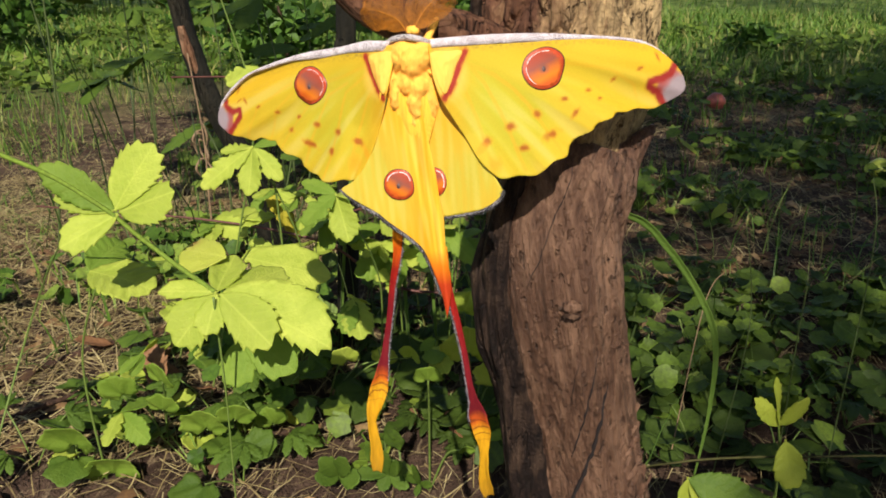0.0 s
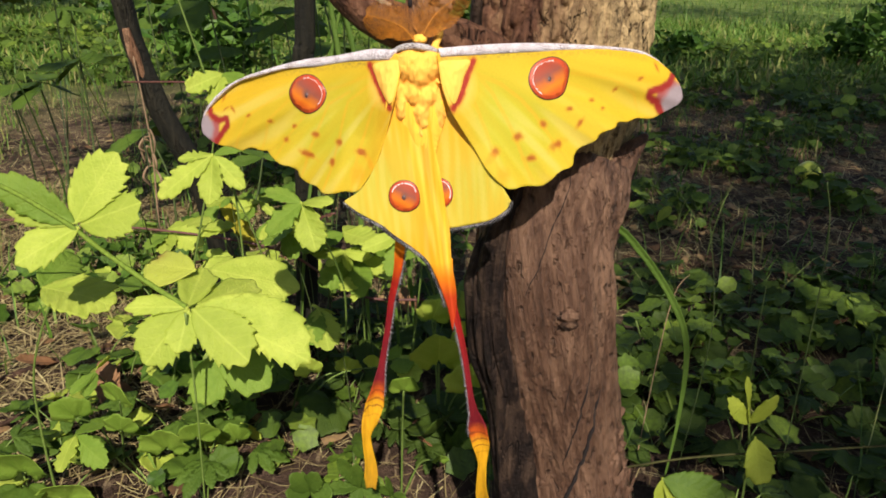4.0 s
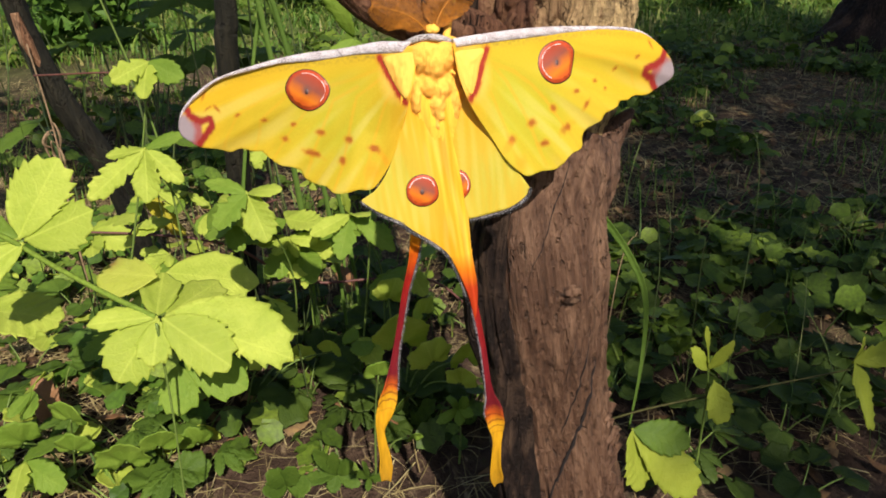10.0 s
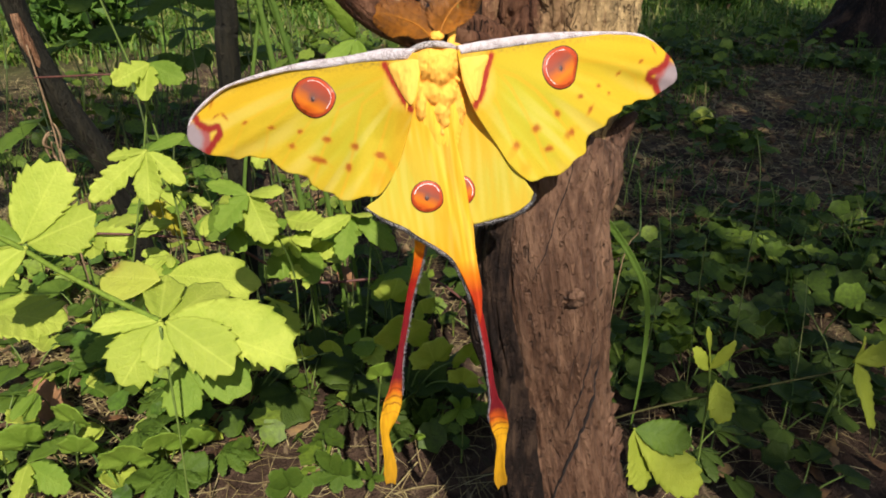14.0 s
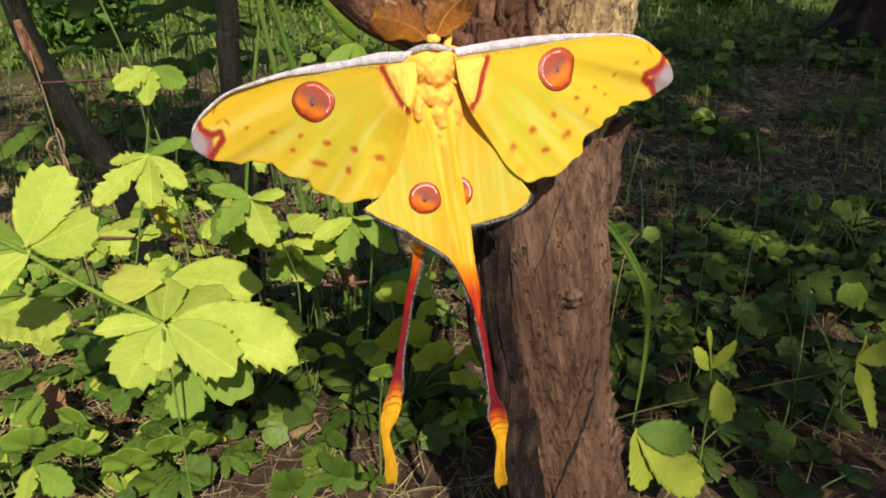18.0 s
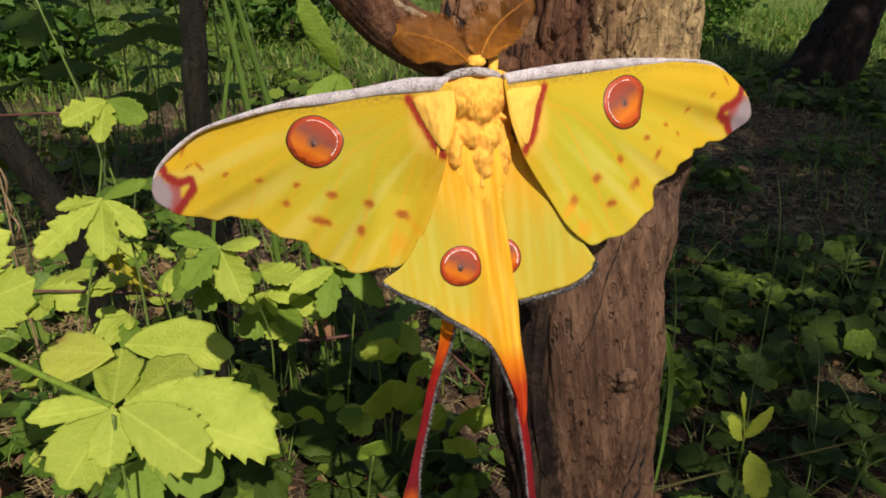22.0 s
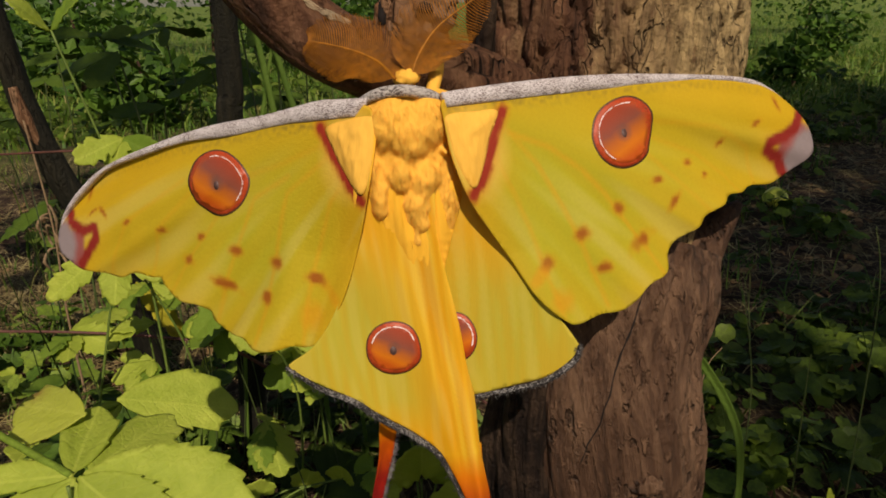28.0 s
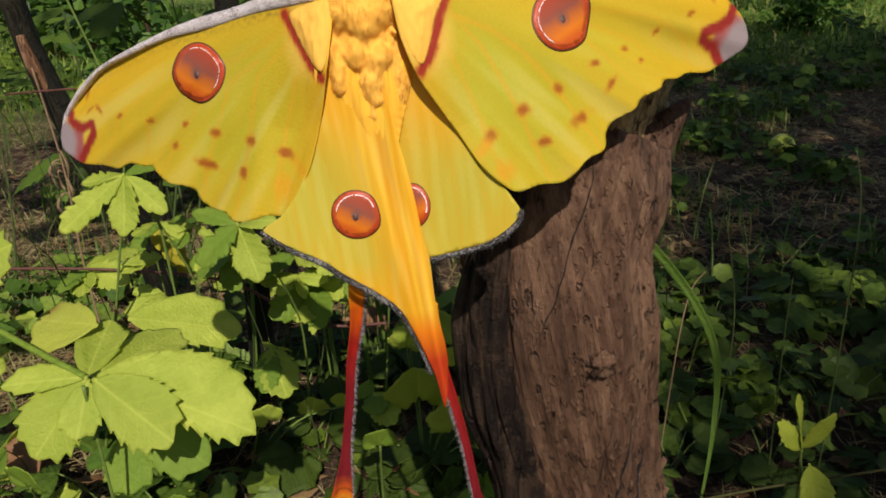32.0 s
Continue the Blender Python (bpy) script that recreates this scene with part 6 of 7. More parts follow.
    herb("low green shoot with narrow toothed leaflets", (-0.0210, 0.2050, 0.0), (-0.0270, 0.1850, 0.0270), [(-0.0390, 0.1750, 0.0570), (-0.0290, 0.1750, 0.0530), (-0.0180, 0.1750, 0.0440), (-0.0480, 0.1750, 0.0360), (-0.0310, 0.1750, 0.0220), (-0.0130, 0.1750, 0.0250)], ["leaf_deep"] * 6, [0.0110, 0.0110, 0.0110, 0.0110, 0.0110, 0.0110], lobes=0, up=(0, -0.6, 0.8), thick=0.0006, bend=(0.002, 0.004, 0))
    herb("small green shoot beside the tails", (0.0000, 0.2050, 0.0), (-0.0060, 0.1850, 0.0200), [(-0.0150, 0.1750, 0.0350), (-0.0090, 0.1750, 0.0420), (0.0020, 0.1750, 0.0270), (-0.0080, 0.1750, 0.0190)], ["leaf_deep"] * 4, [0.0060, 0.0060, 0.0060, 0.0060], lobes=0, up=(0, -0.6, 0.8), thick=0.0006, bend=(0.002, 0.004, 0))
    herb("low green shoot with toothed leaflets in the sun", (-0.0530, 0.2000, 0.0), (-0.0590, 0.1800, 0.0280), [(-0.0680, 0.1700, 0.0490), (-0.0540, 0.1700, 0.0500), (-0.0450, 0.1700, 0.0350), (-0.0720, 0.1700, 0.0360)], ["leaf_deep"] * 4, [0.0160, 0.0160, 0.0160, 0.0160], lobes=0, up=(0, -0.6, 0.8), thick=0.0006, bend=(0.002, 0.004, 0))
    rounds("low plant with rounded scalloped leaves on the soil", (-0.20, 0.235, 0.0), [(-0.251, 0.200, 0.036, 0.017), (-0.226, 0.196, 0.016, 0.017), (-0.211, 0.205, 0.074, 0.012), (-0.182, 0.205, 0.086, 0.011), (-0.184, 0.203, 0.064, 0.010)], "leaf_mid")
    rounds("low plant with rounded leaves beside dead leaves", (-0.145, 0.25, 0.0), [(-0.160, 0.212, 0.043, 0.015), (-0.137, 0.208, 0.054, 0.012), (-0.118, 0.235, 0.030, 0.011)], "leaf_mid")
    rounds("low plant with small bright rounded leaves", (-0.09, 0.30, 0.0), [(-0.118, 0.262, 0.014, 0.011), (-0.138, 0.262, 0.010, 0.010), (-0.070, 0.285, 0.055, 0.010), (-0.020, 0.300, 0.050, 0.009), (-0.045, 0.310, 0.040, 0.010)], "leaf")
    # low shoots beside the stump
    herb("small yellow-green toothed leaves on a low runner", (0.215, 0.15, 0.0), (0.192, 0.128, 0.116), [(0.174, 0.120, 0.138), (0.201, 0.122, 0.137), (0.186, 0.126, 0.147), ((0.197, 0.127, 0.107), ((0.200, 0.116, 0.084), (0, -0.8, 0.6)))],
         ["leaf_olive"] * 4, [0.012, 0.010, 0.007, 0.022], up=(0.1, -0.6, 0.8))
    herb("three yellow-green leaflets close to the ground", (0.19, 0.16, 0.0), (0.150, 0.130, 0.077), [(0.150, 0.112, 0.046), (0.184, 0.120, 0.069), (0.189, 0.108, 0.036)], ["leaf_olive", "leaf_deep", "leaf_olive"], [0.029, 0.026, 0.031], lobes=0, up=(0, -0.6, 0.8))
    herb("yellow-green toothed leaves on a low runner", (0.33, 0.17, 0.0), (0.295, 0.128, 0.106), [(0.309, 0.110, 0.066), (0.291, 0.120, 0.128), (0.322, 0.116, 0.120)], ["leaf_olive", "leaf_olive", "leaf_olive"], [0.030, 0.015, 0.020], up=(0, -0.7, 0.7))
    # pendent stalk below the broad leaf
    t = thing("plant_stalk", pose(-0.104, 0.122, 0.19), "thin pale green stalk below the broad leaf", "stalk")
    part("stalk", tube("stalk", spline([(0, 0, 0), (-0.001, 0.002, -0.05), (-0.003, 0.004, -0.09), (-0.008, 0.006, -0.19)], 8), [0.0007, 0.0005, 0.0005], "stem", 8), t)
    # arching grass blade
    g = thing("grass_plant", pose(0.085, 0.16, 0.0), "long arching green grass blade beside the stump", "grass")
    part("blade", ribbon("blade", spline([(0.0, 0.0, 0.0), (0.002, 0.0, 0.14), (0.010, 0.0, 0.215), (0.026, 0.0, 0.222), (0.046, 0.0, 0.204), (0.067, 0.0, 0.175), (0.079, 0.0, 0.146), (0.082, 0.0, 0.10), (0.080, 0, 0.05)], 8),
                         [0.0026, 0.0036, 0.0042, 0.0044, 0.0042, 0.0040, 0.0034, 0.002, 0.001], "blade", (0.8, -0.45, 0.7), None, 0.2), g)


build_near_plants()


def build_trees():
    # saplings and the trees that shade the place
    s = thing("sapling", pose(-0.185, 0.52, 0), "thin dark sapling stem with a pale scar", "sapling")
    o = np.array([-0.185, 0.52, 0])
    part("stem", tube("stem", spline([(-0.185, 0.52, -0.02), (-0.195, 0.50, 0.12), (-0.2255, 0.489, 0.21), (-0.240, 0.489, 0.263), (-0.246, 0.489, 0.30), (-0.262, 0.489, 0.45), (-0.29, 0.49, 0.8)], 10) - o, [0.013, 0.012, 0.0105, 0.0095, 0.009, 0.008, 0.005], "bark_sapling", 24, trunk_wobble(0.08, 3, 21)), s)
    part("scar", tube("scar", spline([(-0.2335, 0.4805, 0.240), (-0.2395, 0.4795, 0.262), (-0.2435, 0.4795, 0.285)], 8) - o, [0.002, 0.0052, 0.003], "snag", 16, trunk_wobble(0.1, 3, 5)), s, "pale bare scar")
    s2 = thing("sapling", pose(-0.085, 0.40, 0), "dark upright sapling stem behind tall grass", "sapling")
    o = np.array([-0.085, 0.40, 0])
    part("stem", tube("stem", spline([(-0.090, 0.40, -0.02), (-0.080, 0.385, 0.15), (-0.076, 0.376, 0.27), (-0.072, 0.376, 0.34), (-0.066, 0.38, 0.8)], 10) - o, [0.011, 0.009, 0.0082, 0.0075, 0.005], "bark_sapling", 24, trunk_wobble(0.08, 3, 31)), s2)
    t = thing("tree", pose(1.70, 1.72, 0), "dark leaning tree with furrowed bark beside the lawn", "tree")
    part("trunk", tube("trunk", spline([(-0.07, 0, -0.1), (0.0, 0.0, 0.02), (0.07, 0.01, 0.16), (0.15, 0.03, 0.34), (0.45, 0.1, 1.1), (0.7, 0.2, 2.2)], 14), [0.14, 0.100, 0.082, 0.076, 0.07, 0.05], "bark_old", 72, trunk_wobble(0.16, 7, 3)), t)
    part("crown", leaf_cloud("crown", (0.7, 0.2, 3.0), (1.4, 1.4, 0.8), 2600, 0.06, 5), t, "leafy green crown")
    a = thing("tree", pose(1.47, -1.84, 0), "leafy orchard tree behind the camera that shades the ground", "tree")
    part("trunk", tube("trunk", spline([(0, 0, -0.1), (0.02, 0, 1.0), (0.0, 0.0, 2.0), (-0.02, 0, 2.7)], 10), [0.12, 0.09, 0.07, 0.02], "bark_dark", 20, trunk_wobble(0.08, 3, 8)), a)
    # out-of-view limb and leaves, added only to shade the plants behind
    part("limb", tube("limb", spline([(0, 0, 1.6), (-0.6, 0.1, 2.2), (-1.2, 0.2, 2.5), (-1.5, 0.25, 2.55)], 8), [0.05, 0.035, 0.02, 0.008], "bark_dark", 12), a, "unseen limb added to carry shading leaves")
    part("limb_leaves", leaf_cloud("limb_leaves", (-1.50, 0.27, 2.5), (0.58, 0.32, 0.16), 1150, 0.06, 12), a, "unseen leaves added to dapple the ground behind")
    part("crown", leaf_cloud("crown", (0, 0, 2.5), (1.32, 1.95, 0.5), 12000, 0.075, 6, even=0.10), a, "dense leafy crown")


def leaf_quad(rng, p, n, size):
    """A small pointed leaf of four triangles, folded along its rib."""
    n = n / (np.linalg.norm(n) + 1e-9)
    d = np.cross(n, rng.normal(size=3))
    d /= np.linalg.norm(d) + 1e-9
    s = np.cross(n, d)
    w = size * 0.32
    return [p, p + d * size * 0.5 + s * w + n * w * 0.25, p + d * size, p + d * size * 0.5 - s * w + n * w * 0.25, p + d * size * 0.5]


def leaf_cloud(name, centre, size, count, leaf, seed, mat="crown", even=0.42):
    rng = np.random.default_rng(seed)
    d = rng.normal(size=(count, 3))
    d /= np.linalg.norm(d, axis=1)[:, None]
    r = rng.random(count) ** 0.45
    lump = np.array([1 - even / 2 + even * noise.noise(Vector(v * 2.4 + seed)) for v in d])
    pts = np.array(centre) + d * (r * lump)[:, None] * np.array(size)
    verts, faces = [], []
    for p in pts:
        k = len(verts)
        verts += leaf_quad(rng, p, rng.normal(size=3) + np.array([0, 0, 1.0]), leaf * (0.7 + 0.6 * rng.random()))
        faces += [(k, k + 1, k + 4), (k + 1, k + 2, k + 4), (k + 2, k + 3, k + 4), (k + 3, k, k + 4)]
    return raw_mesh(name, verts, faces, mat, False)


build_trees()


# ---- ground cover ----
def rosette_stuff(name, places, mat, size, height, seed, label, leaves=(3, 6)):
    """Low plants of rounded, scalloped leaves on stalks, all in one object."""
    rng = np.random.default_rng(seed)
    verts, faces = [], []
    for x, y in places:
        z0 = ground_z(x, y)
        for _ in range(rng.integers(*leaves)):
            a = rng.random() * 6.283
            h = height * (0.35 + 0.9 * rng.random())
            out = height * (0.3 + 0.8 * rng.random())
            c = np.array([x + out * math.cos(a), y + out * math.sin(a), z0 + h])
            n = np.array([math.cos(a) * 0.35, math.sin(a) * 0.35 - 0.15, 1.0]) + rng.normal(0, 0.22, 3)
            n /= np.linalg.norm(n)
            d = np.cross(n, [math.sin(a), -math.cos(a), 0.0])
            d /= np.linalg.norm(d)
            s = np.cross(n, d)
            r = size * (0.55 + 0.8 * rng.random())
            k = len(verts)
            verts.append(c - n * r * 0.16)
            m = 15
            for i in range(m):
                t = 6.283 * i / m
                rad = r * (0.80 + 0.20 * abs(math.sin(t * 2.5 + 0.7)) + (0.07 if i % 2 else -0.05)) * (0.55 if abs(t - 3.1416) < 0.2 else 1)
                verts.append(c + rad * (math.cos(t) * d + math.sin(t) * s * 0.95) + n * r * 0.10 * rng.normal())
            faces += [(k, k + 1 + i, k + 1 + (i + 1) % m) for i in range(m)]
            k = len(verts)
            b = np.array([x, y, z0 - 0.002])
            w = 0.0008
            verts += [b + [w, 0, 0], b - [w, 0, 0], c - n * r * 0.16 - [w, 0, 0], c - n * r * 0.16 + [w, 0, 0]]
            faces.append((k, k + 1, k + 2, k + 3))
    tagged(new(name, raw_mesh(name, verts, faces, mat)), label, "ground cover", kind="stuff")


def blade_stuff(name, places, mat, length, width, seed, label, lean=0.5, flat=False):
    rng = np.random.default_rng(seed)
    verts, faces = [], []
    for x, y in places:
        z0 = ground_z(x, y)
        l = length * (0.5 + rng.random())
        a = rng.random() * 6.283
        side = np.array([-math.sin(a), math.cos(a), 0]) * width * (0.6 + 0.8 * rng.random()) / 2
        dx = np.array([math.cos(a), math.sin(a), 0])
        if flat:
            p = [np.array([x, y, z0 + 0.003]) + dx * l * s + np.array([0, 0, 0.006 * rng.random() + 0.25 * l * s * rng.random() * 0.3]) for s in (0, 0.33, 0.66, 1)]
        else:
            b = lean * (0.3 + rng.random())
            p = [np.array([x, y, z0 - 0.003]) + dx * l * b * s * s + np.array([0, 0, l * (s - 0.35 * b * s * s)]) for s in (0, 0.33, 0.66, 1)]
        k = len(verts)
        up = np.array([0, 0, width * 0.2])
        for i, (q, w) in enumerate(zip(p, (1, 0.95, 0.7, 0.08))):
            verts += [q - side * w, q + up * w, q + side * w]
        for i in range(3):
            for j in range(2):
                faces.append((k + i * 3 + j, k + i * 3 + j + 1, k + i * 3 + 4 + j, k + i * 3 + 3 + j))
    tagged(new(name, raw_mesh(name, verts, faces, mat)), label, "grass" if not flat else "straw", kind="stuff")


def scatter(n, x0, x1, y0, y1, seed, keep=None):
    rng = np.random.default_rng(seed)
    p = np.c_[rng.uniform(x0, x1, n), rng.uniform(y0, y1, n)]
    if keep:
        p = np.array([q for q in p if keep(*q, rng.random())])
    return p


def low_plant(kind, seed, mat, size):
    """A low plant: rounded leaves, or fingers of leaflets, on thin stalks."""
    rng = random.Random(seed)
    plant = thing("low_plant", pose(0, 0, -1), {"round": "low plant with rounded scalloped green leaves", "finger": "low plant with fingered toothed green leaflets"}[kind] + (", in sunlight" if mat != "leaf_shade" else ", coloured dark for shade"), "plant", "low plants on the ground")
    n = rng.randint(3, 5)
    for i in range(n):
        a = 6.283 * (i + rng.uniform(-0.3, 0.3)) / n
        h, out = size * rng.uniform(1.0, 2.4), size * rng.uniform(0.7, 1.9)
        c = Vector((out * math.cos(a), out * math.sin(a), h))
        part("stalk", tube("stalk", spline([(0, 0, 0), c * 0.5 + Vector((0, 0, h * 0.15)), c], 3), [0.0007, 0.0006], "stem", 5), plant)
        if kind == "round":
            part("leaf", round_leaf("leaf", size * rng.uniform(0.65, 1.1), seed * 10 + i, mat), plant, "", aim(c, c + Vector((math.cos(a), math.sin(a), -0.1)), (rng.uniform(-0.3, 0.3), -0.35, 1)))
        else:
            for k in range(-2, 3):
                l = size * (1.5 - 0.25 * abs(k)) * rng.uniform(0.9, 1.1)
                b = a + k * 0.62
                part("leaflet", leaf_mesh(l, l * 0.46, mat, 0, 6, seed + k, 0.15, 0.25, l / 9), plant, "", aim(c, c + Vector((math.cos(b), math.sin(b), -0.12)), (0, -0.2, 1)))
    return plant


def place_plants(template, spots, seed):
    rng = random.Random(seed)
    first = True
    for x, y in spots:
        m = pose(x, y, ground_z(x, y) - 0.003, rng.uniform(-8, 8), rng.uniform(-8, 8), rng.uniform(0, 360))
        if first:
            template.matrix_basis = m
            first = False
        else:
            copy_thing(template, m)


def spread(n, x0, x1, y0, y1, gap, seed, keep=None):
    rng = random.Random(seed)
    out = []
    for _ in range(n * 40):
        p = (rng.uniform(x0, x1), rng.uniform(y0, y1))
        if len(out) < n and (not keep or keep(*p)) and all(math.dist(p, q) > gap for q in out) and math.dist(p, (0.09, 0.09)) > 0.055:
            out.append(p)
    return out


def build_low_plants():
    sun_a, sun_b, sun_c = low_plant("round", 1, "leaf_deep", 0.016), low_plant("finger", 2, "leaf_deep", 0.018), low_plant("round", 3, "leaf", 0.013)
    place_plants(sun_a, spread(10, -0.27, -0.09, 0.20, 0.52, 0.045, 1), 1)
    place_plants(sun_b, spread(9, -0.30, -0.11, 0.19, 0.45, 0.055, 2), 2)
    # dark leaf colour stands in for shade behind and right of the stump
    place_plants(low_plant("round", 11, "leaf_shade", 0.012), spread(8, -0.08, 0.07, 0.24, 0.50, 0.035, 12), 12)
    place_plants(low_plant("finger", 12, "leaf_shade", 0.012), spread(10, -0.10, 0.07, 0.22, 0.46, 0.035, 13), 13)
    place_plants(low_plant("round", 15, "leaf_shade", 0.017), spread(5, -0.07, 0.05, 0.25, 0.42, 0.03, 15), 15)
    place_plants(sun_c, spread(10, -0.30, -0.10, 0.22, 0.60, 0.06, 3), 3)
    sh_a, sh_b, sh_c = low_plant("round", 5, "leaf_shade", 0.014), low_plant("finger", 6, "leaf_shade", 0.015), low_plant("round", 8, "leaf_shade", 0.011)
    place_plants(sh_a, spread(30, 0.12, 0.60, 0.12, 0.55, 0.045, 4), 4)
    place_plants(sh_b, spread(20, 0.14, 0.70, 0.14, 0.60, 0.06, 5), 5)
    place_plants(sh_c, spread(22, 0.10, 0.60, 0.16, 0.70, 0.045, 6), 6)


def build_cover():
    patch = lambda x, y, f, s: noise.noise(Vector((x * f + s, y * f, s)))
    # lighter rosettes for sunny soil, darker ones where shade is wanted
    rosette_stuff("ground_cover", scatter(1900, 0.1, 1.7, 0.25, 1.7, 1, lambda x, y, r: patch(x, y, 4, 1) > (-0.08 if y < 0.55 else 0.14) and x > 0.14), "cover", 0.011, 0.030, 1, "low leaves coloured darker for the shade")
    rosette_stuff("ground_cover", scatter(620, -0.8, -0.12, 0.2, 1.2, 2, lambda x, y, r: patch(x, y, 5, 3) > (-0.05 if x > -0.25 else 0.22)), "cover_lit", 0.010, 0.035, 2, "low leaves coloured lighter for the sun")
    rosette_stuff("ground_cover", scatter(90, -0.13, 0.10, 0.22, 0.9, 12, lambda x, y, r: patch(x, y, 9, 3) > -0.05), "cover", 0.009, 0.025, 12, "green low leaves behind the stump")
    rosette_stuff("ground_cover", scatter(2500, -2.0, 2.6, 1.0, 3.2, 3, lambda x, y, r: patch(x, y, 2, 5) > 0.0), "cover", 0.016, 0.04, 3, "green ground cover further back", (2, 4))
    blade_stuff("lawn_grass", np.r_[scatter(22000, -2.6, 4.0, 1.8, 4.2, 4), scatter(16000, -5.0, 8.0, 3.6, 11.0, 14), scatter(9000, -5.0, 6.0, -5.0, -1.2, 24), scatter(4000, -5.0, -1.4, -1.2, 2.0, 25), scatter(3000, 2.2, 5.0, -1.2, 2.0, 35)], "grass", 0.055, 0.006, 4, "rough sunlit lawn grass", 0.9)
    blade_stuff("grass_tufts", scatter(13000, -1.9, 2.0, 0.35, 2.3, 5, lambda x, y, r: patch(x, y, 4, 7) > -0.02), "grass", 0.045, 0.0022, 5, "thin green grass blades")
    blade_stuff("straw", np.r_[scatter(12000, -1.0, 1.3, 0.1, 1.6, 6, lambda x, y, r: r < 0.15 or not (-0.13 < x < 0.5 and y < 0.5)), scatter(6500, -0.75, -0.16, 0.22, 0.9, 16), scatter(6000, 0.25, 1.5, 0.5, 1.9, 26)], "straw", 0.045, 0.0011, 6, "dry straw and grass on the soil", 0.5, True)
    blade_stuff("straw", scatter(2600, -0.20, 0.5, 0.15, 0.6, 36), "straw", 0.030, 0.0007, 36, "fine dry stalks on the soil", 0.5, True)
    blade_stuff("leaf_litter", np.r_[scatter(1100, -0.6, 1.2, 0.1, 1.4, 7), scatter(1400, 0.25, 1.5, 0.5, 1.9, 27)], "litter", 0.018, 0.011, 7, "brown fallen leaf pieces", 0.5, True)
    blade_stuff("grass_tufts", scatter(5200, -1.1, -0.12, 0.30, 1.5, 55, lambda x, y, r: patch(x, y, 6, 4) > 0.02), "grass", 0.030, 0.0016, 55, "short sunlit grass on the open soil", 1.1)
    blade_stuff("grass_tufts", scatter(420, 0.12, 0.75, 0.14, 0.75, 45, lambda x, y, r: patch(x, y, 7, 2) > 0.0), "blade_thin", 0.085, 0.0014, 45, "thin grass blades among the shaded leaves", 0.9)
    blade_stuff("tall_stalks", scatter(34, -0.75, 0.02, 0.52, 1.3, 8), "stalk_green", 0.36, 0.0020, 8, "tall thin green stalks in shade", 0.8)
    blade_stuff("tall_stalks", scatter(20, -0.30, 0.0, 0.36, 0.60, 9), "stalk_green", 0.26, 0.0011, 9, "thin green stalks behind the leaves", 0.7)


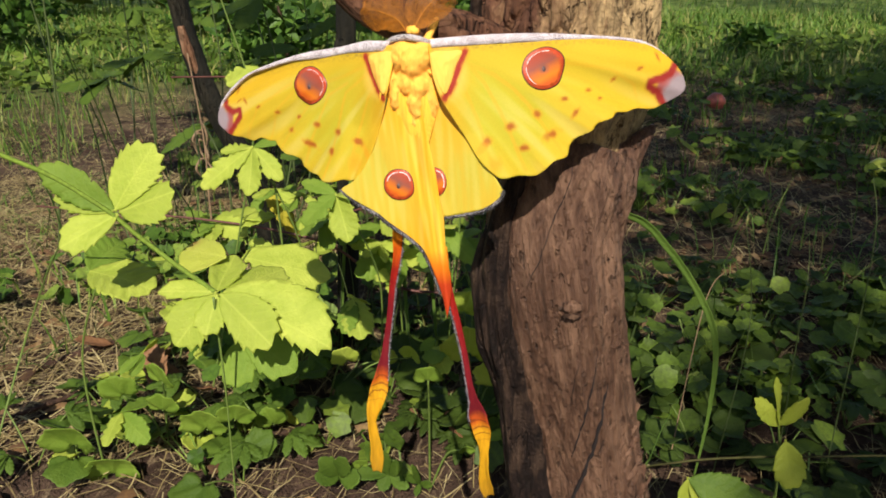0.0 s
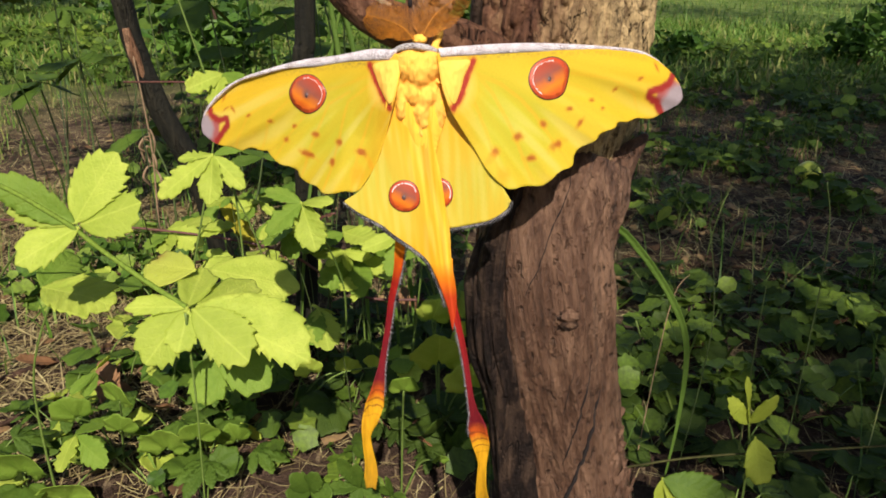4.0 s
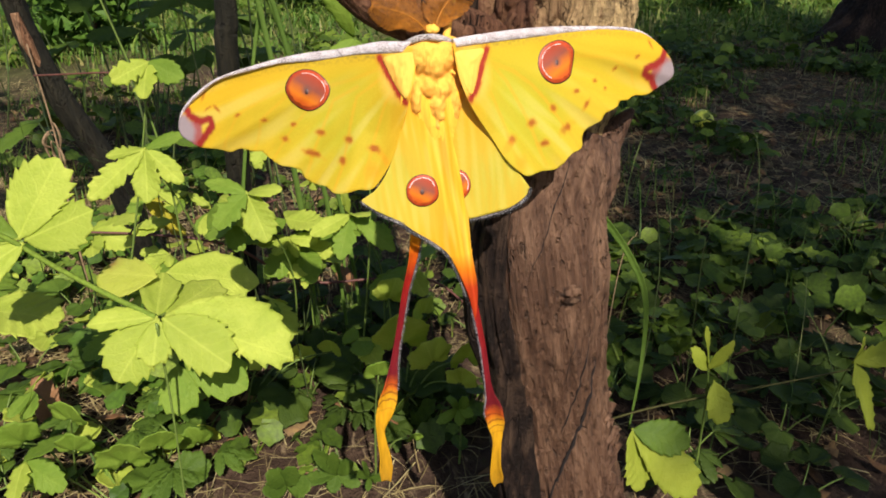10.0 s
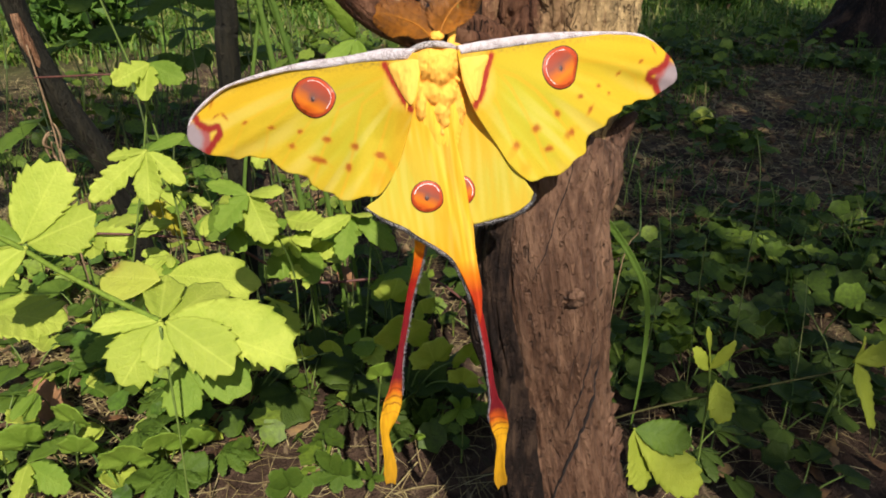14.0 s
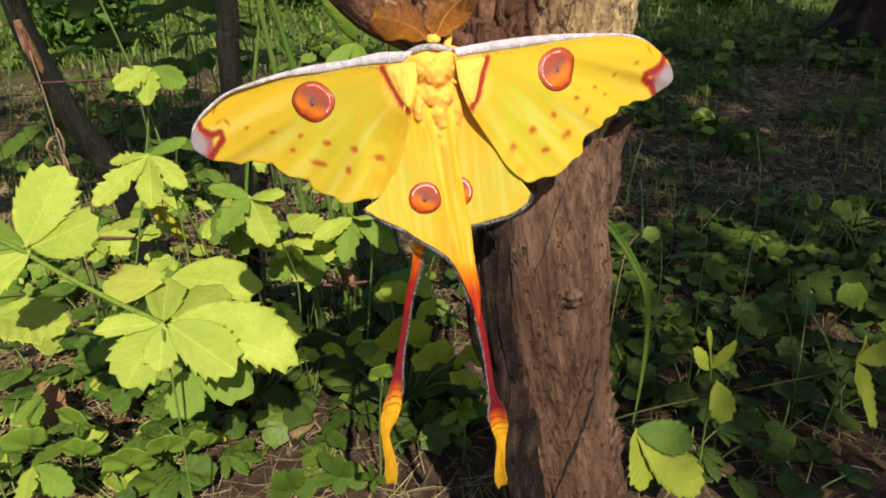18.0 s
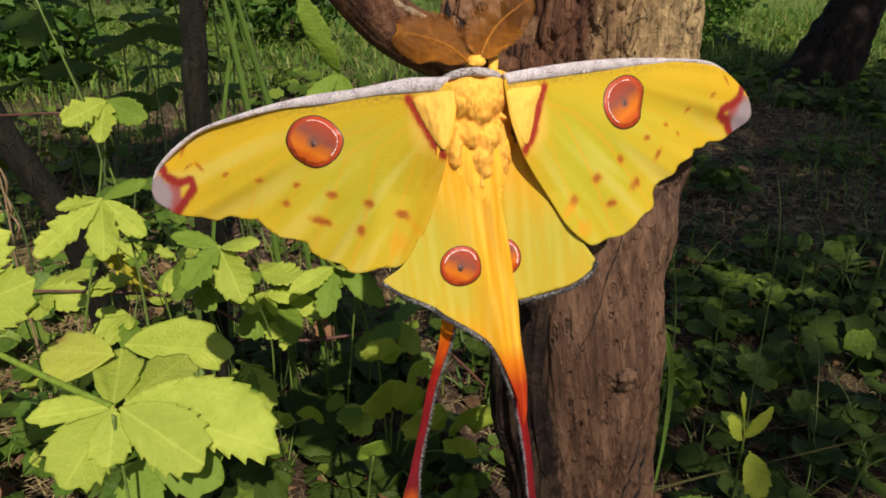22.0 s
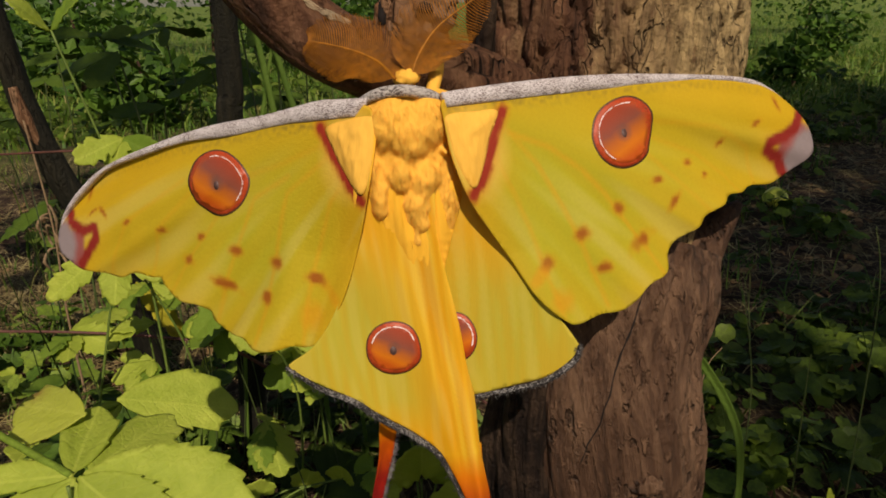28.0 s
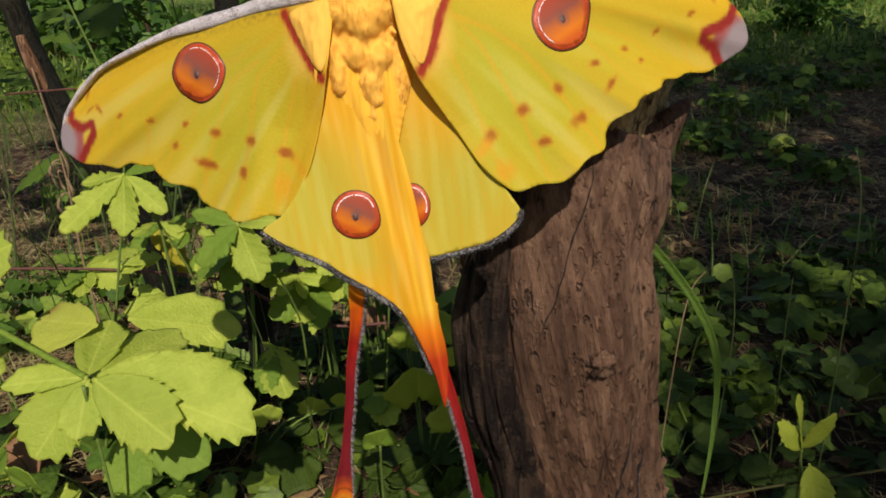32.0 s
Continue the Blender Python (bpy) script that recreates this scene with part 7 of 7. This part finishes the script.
def build_small_things():
    # bramble runner, sticks and dry stem
    r = thing("bramble_runner", pose(-0.3, 0.35, 0.145), "thin reddish bramble stem across the leaves", "runner")
    o = np.array([-0.3, 0.35, 0.145])
    part("stem", tube("stem", spline([(-0.34, 0.36, 0.150), (-0.196, 0.35, 0.1444), (-0.1016, 0.35, 0.1275), (-0.06, 0.352, 0.100), (-0.0268, 0.35, 0.083), (0.03, 0.345, 0.083), (0.075, 0.34, 0.076), (0.12, 0.33, 0.03)], 8) - o, [0.0008, 0.0012, 0.0012, 0.0010], "stem_red", 8), r)
    part("side_stem", tube("side_stem", spline([(-0.1016, 0.35, 0.1275), (-0.08, 0.33, 0.155), (-0.05, 0.32, 0.17)], 6) - o, [0.0012, 0.0007], "stem_red", 6), r)
    r2 = thing("bramble_runner", pose(-0.3, 0.30, 0.265), "short thin reddish stem behind the moth's wing", "runner")
    part("stem", tube("stem", spline([(0.112, 0.01, 0.002), (0.13, 0.0, 0.004), (0.16, -0.01, 0.006), (0.18, 0.0, 0.003)], 6), [0.0006, 0.0006, 0.0005], "stem_red", 6), r2)
    for (x0, y0), (x1, y1), rad, lab in (((-0.36, 0.235), (-0.205, 0.345), 0.0026, "dark dead stick among the low leaves"), ((-0.37, 0.31), (-0.255, 0.40), 0.004, "dark dead stick on the ground"), ((-0.42, 0.50), (-0.20, 0.62), 0.003, "thin dead stick on the ground"), ((0.30, 0.62), (0.62, 0.56), 0.003, "thin dead stick in the shade"), ((0.5, 1.25), (0.95, 1.1), 0.004, "thin dead stick in the shade")):
        s = thing("stick", pose(x0, y0, ground_z(x0, y0) + rad), lab, "stick")
        part("wood", tube("wood", spline([(0, 0, 0), ((x1 - x0) * 0.5, (y1 - y0) * 0.55, 0.006), (x1 - x0, y1 - y0, 0.002)], 8), [rad, rad * 0.8, rad * 0.4], "bark_dark", 10, trunk_wobble(0.2, 2, 3)), s)
    d = thing("dry_stem", pose(-0.233, 0.47, 0), "dry brown plant stem with curled dead leaves", "dead plant")
    part("stem", tube("stem", spline([(0, 0, -0.01), (-0.002, 0.0, 0.1), (0.001, 0, 0.18), (-0.004, 0.0, 0.262)], 8), [0.0012, 0.0009, 0.0007], "stem_dry", 6), d)
    rng = random.Random(12)
    for k in range(7):
        z, s = 0.195 - 0.006 * k + rng.uniform(-0.004, 0.004), rng.choice((-1, 1)) * rng.uniform(0.5, 1.2)
        part("curl", ribbon("curl", spline([(0, 0, z), (0.005 * s, -0.003, z - rng.uniform(-0.002, 0.004)), (0.009 * s, rng.uniform(-0.006, 0.004), z - 0.010), (rng.uniform(0.0, 0.010) * s, 0.002, z - rng.uniform(0.015, 0.024))], 6), [0.0008, 0.0024, 0.003, 0.0006], "stem_dry", (0.5, -0.6, 0.6), [0, 40, 110], 0.4), d)
    # dead leaves
    for x, y, z, l, t in ((-0.213, 0.262, 0.034, 0.042, 20), (-0.186, 0.276, 0.030, 0.036, 200), (-0.215, 0.31, 0.012, 0.03, 80), (0.012, 0.44, 0.014, 0.035, 10), (0.20, 0.33, 0.012, 0.03, 140), (0.42, 0.42, 0.012, 0.03, 250), (-0.12, 0.30, 0.012, 0.028, 300), (-0.30, 0.36, 0.01, 0.03, 120), (0.03, 0.24, 0.01, 0.028, 45)):
        f = thing("dead_leaf", pose(x, y, ground_z(x, y) + z, 12, -14, t), "curled brown dead leaf on the ground", "leaf", "dead leaves")
        part("blade", leaf_mesh(l, l * 0.62, "leaf_dead", 1, 6, int(abs(x) * 900), -0.3, 0.5), f)
    # yellowed leaves and a low runner in the shade
    for x, y, l, t in ((0.428, 1.016, 0.05, 60), (0.624, 1.186, 0.035, 200), (0.35, 0.70, 0.03, 310)):
        f = thing("yellow_leaf", pose(x, y, ground_z(x, y) + 0.02, 22, 8, t), "fallen pale yellow leaf in the shade", "leaf", "yellow leaves")
        part("blade", leaf_mesh(l, l * 0.6, "leaf_olive", 0, 6, 5, -0.2, 0.3), f)
    r3 = thing("bramble_runner", pose(0.145, 0.14, 0.0), "thin brownish olive runner low in the shade", "runner")
    part("stem", tube("stem", spline([(-0.035, 0.03, 0.0), (-0.02, 0.012, 0.06), (0.0, 0.0, 0.0800), (0.0352, -0.005, 0.089), (0.0812, -0.010, 0.0954), (0.147, -0.012, 0.1008), (0.20, -0.012, 0.106), (0.28, 0.0, 0.0)], 8), [0.0005, 0.0007, 0.0006, 0.0004], "stem_runner", 8), r3)
    # fallen apples
    for x, y, r, mat, lab in ((0.70, 0.945, 0.019, "apple", "small green-yellow fallen apple"), (0.615, 1.51, 0.022, "apple_red", "dull red fallen apple")):
        a = thing("apple", pose(x, y, ground_z(x, y) + r * 0.9, 20, 15, 0), lab, "apple")
        part("fruit", blob("fruit", (r, r, r * 0.9), mat, 4, 0.08, 1.5), a)
        part("stalk", tube("stalk", spline([(0, 0, r * 0.8), (0.002, 0, r * 1.3)], 3), [0.001, 0.0008], "stem_dry", 6), a)
    # thin stems and blades beside the stump
    for pts, w, mat, lab in (([(0.205, 0.225, 0.0), (0.209, 0.222, 0.123), (0.194, 0.22, 0.197)], 0.0005, "stem_dark", "thin upright green stem in the shade"), ([(0.250, 0.225, 0.0), (0.242, 0.222, 0.110), (0.239, 0.22, 0.156)], 0.0006, "stem_olive", "thin upright green stem in the shade"),
                             ([(0.285, 0.225, 0.0), (0.276, 0.222, 0.174), (0.263, 0.22, 0.228)], 0.0005, "stem_dark", "thin upright green stem in the shade"), ([(0.172, 0.225, 0.0), (0.177, 0.222, 0.136), (0.186, 0.22, 0.165)], 0.0005, "stem_dry", "thin dry upright stem beside the stump")):
        g = thing("plant_stalk", pose(*pts[0]), lab, "stalk")
        part("stalk", tube("stalk", spline([np.array(p) - np.array(pts[0]) for p in pts], 8), [w, w * 0.8, w * 0.4], mat, 6), g)
    # tall grass beside the dark sapling
    for x, y, h, dx, w in ((-0.060, 0.36, 0.42, 0.060, 0.0040), (-0.056, 0.355, 0.38, 0.030, 0.0044), (-0.046, 0.37, 0.34, -0.045, 0.0030), (-0.035, 0.39, 0.30, 0.05, 0.004)):
        g = thing("grass_leaf", pose(x + dx, y, ground_z(x, y)), "tall broad green grass leaf", "grass", "tall grass leaves")
        part("blade", ribbon("blade", spline([(0, 0, 0), (-dx * 0.25, 0, h * 0.4), (-dx * 0.8, 0, h * 0.8), (-dx * 1.4, -0.01, h * 1.1)], 8), [w * 0.6, w, w * 0.9, w * 0.15], "blade", (1, -0.3, 0), None, 0.2), g)
    herb("bright green leaf beside the side branch", (0.005, 0.33, 0.0), (0.010, 0.300, 0.285), [(-0.012, 0.285, 0.328), (0.012, 0.285, 0.268), (-0.012, 0.29, 0.270)], ["leaf_mid", "leaf_mid", "leaf_mid"], [0.017, 0.014, 0.014], up=(0, -1, 0.3), bend=(0.01, 0, 0.02))


def build_shrubs():
    for i, (x, y, h, w, n) in enumerate(((-2.4, 4.4, 0.55, 0.8, 2200), (-2.8, 2.6, 0.5, 0.6, 1600), (0.3, 6.0, 0.4, 0.7, 1500), (2.6, 3.5, 0.2, 0.26, 350), (1.75, 2.5, 0.13, 0.16, 200), (-0.9, 5.5, 0.8, 1.2, 2200), (4.2, 6.0, 0.7, 1.4, 2200), (-1.7, 2.4, 0.24, 0.34, 700), (-1.0, 2.9, 0.26, 0.42, 800), (-0.55, 2.0, 0.16, 0.22, 420), (-2.2, 3.4, 0.5, 0.6, 1200), (-1.4, 3.9, 0.5, 0.7, 1300), (0.15, 2.9, 0.22, 0.34, 600), (1.1, 2.6, 0.07, 0.12, 160), (-0.2, 3.8, 0.36, 0.5, 900))):
        s = thing("shrub", pose(x, y, 0), "low green leafy shrub at the edge of the lawn", "shrub", "shrubs")
        part("stem", tube("stem", spline([(0, 0, -0.02), (0.02, 0, h * 0.5), (0.0, 0.02, h * 1.2)], 5), [0.012, 0.008, 0.004], "bark_dark", 8), s)
        part("foliage", leaf_cloud("foliage", (0, 0, h * 0.75), (w, w * 0.8, h * 0.8), n, 0.05, 20 + i), s)


build_low_plants()
build_small_things()
build_shrubs()
build_cover()


def motions():
    """The wing that catches the breeze swings a little and settles."""
    wing = MOVING["forewing"]
    rest = wing.matrix_basis.copy()
    sway = [(0, 1.2, -0.8), (3, 1.3, -0.9), (6, 1.5, -0.9), (8, 2.2, -1.1), (9, 2.4, -1.2), (10.5, 1.9, -1.0), (12.5, 1.3, -0.8), (14.5, 0.7, -0.5), (16.5, 0.1, -0.1), (18, 0.0, 0.0), (32, 0.0, 0.0)]
    walk(wing, [(t, rest @ pose(0, 0, 0, 0, a, b)) for t, a, b in sway])


motions()
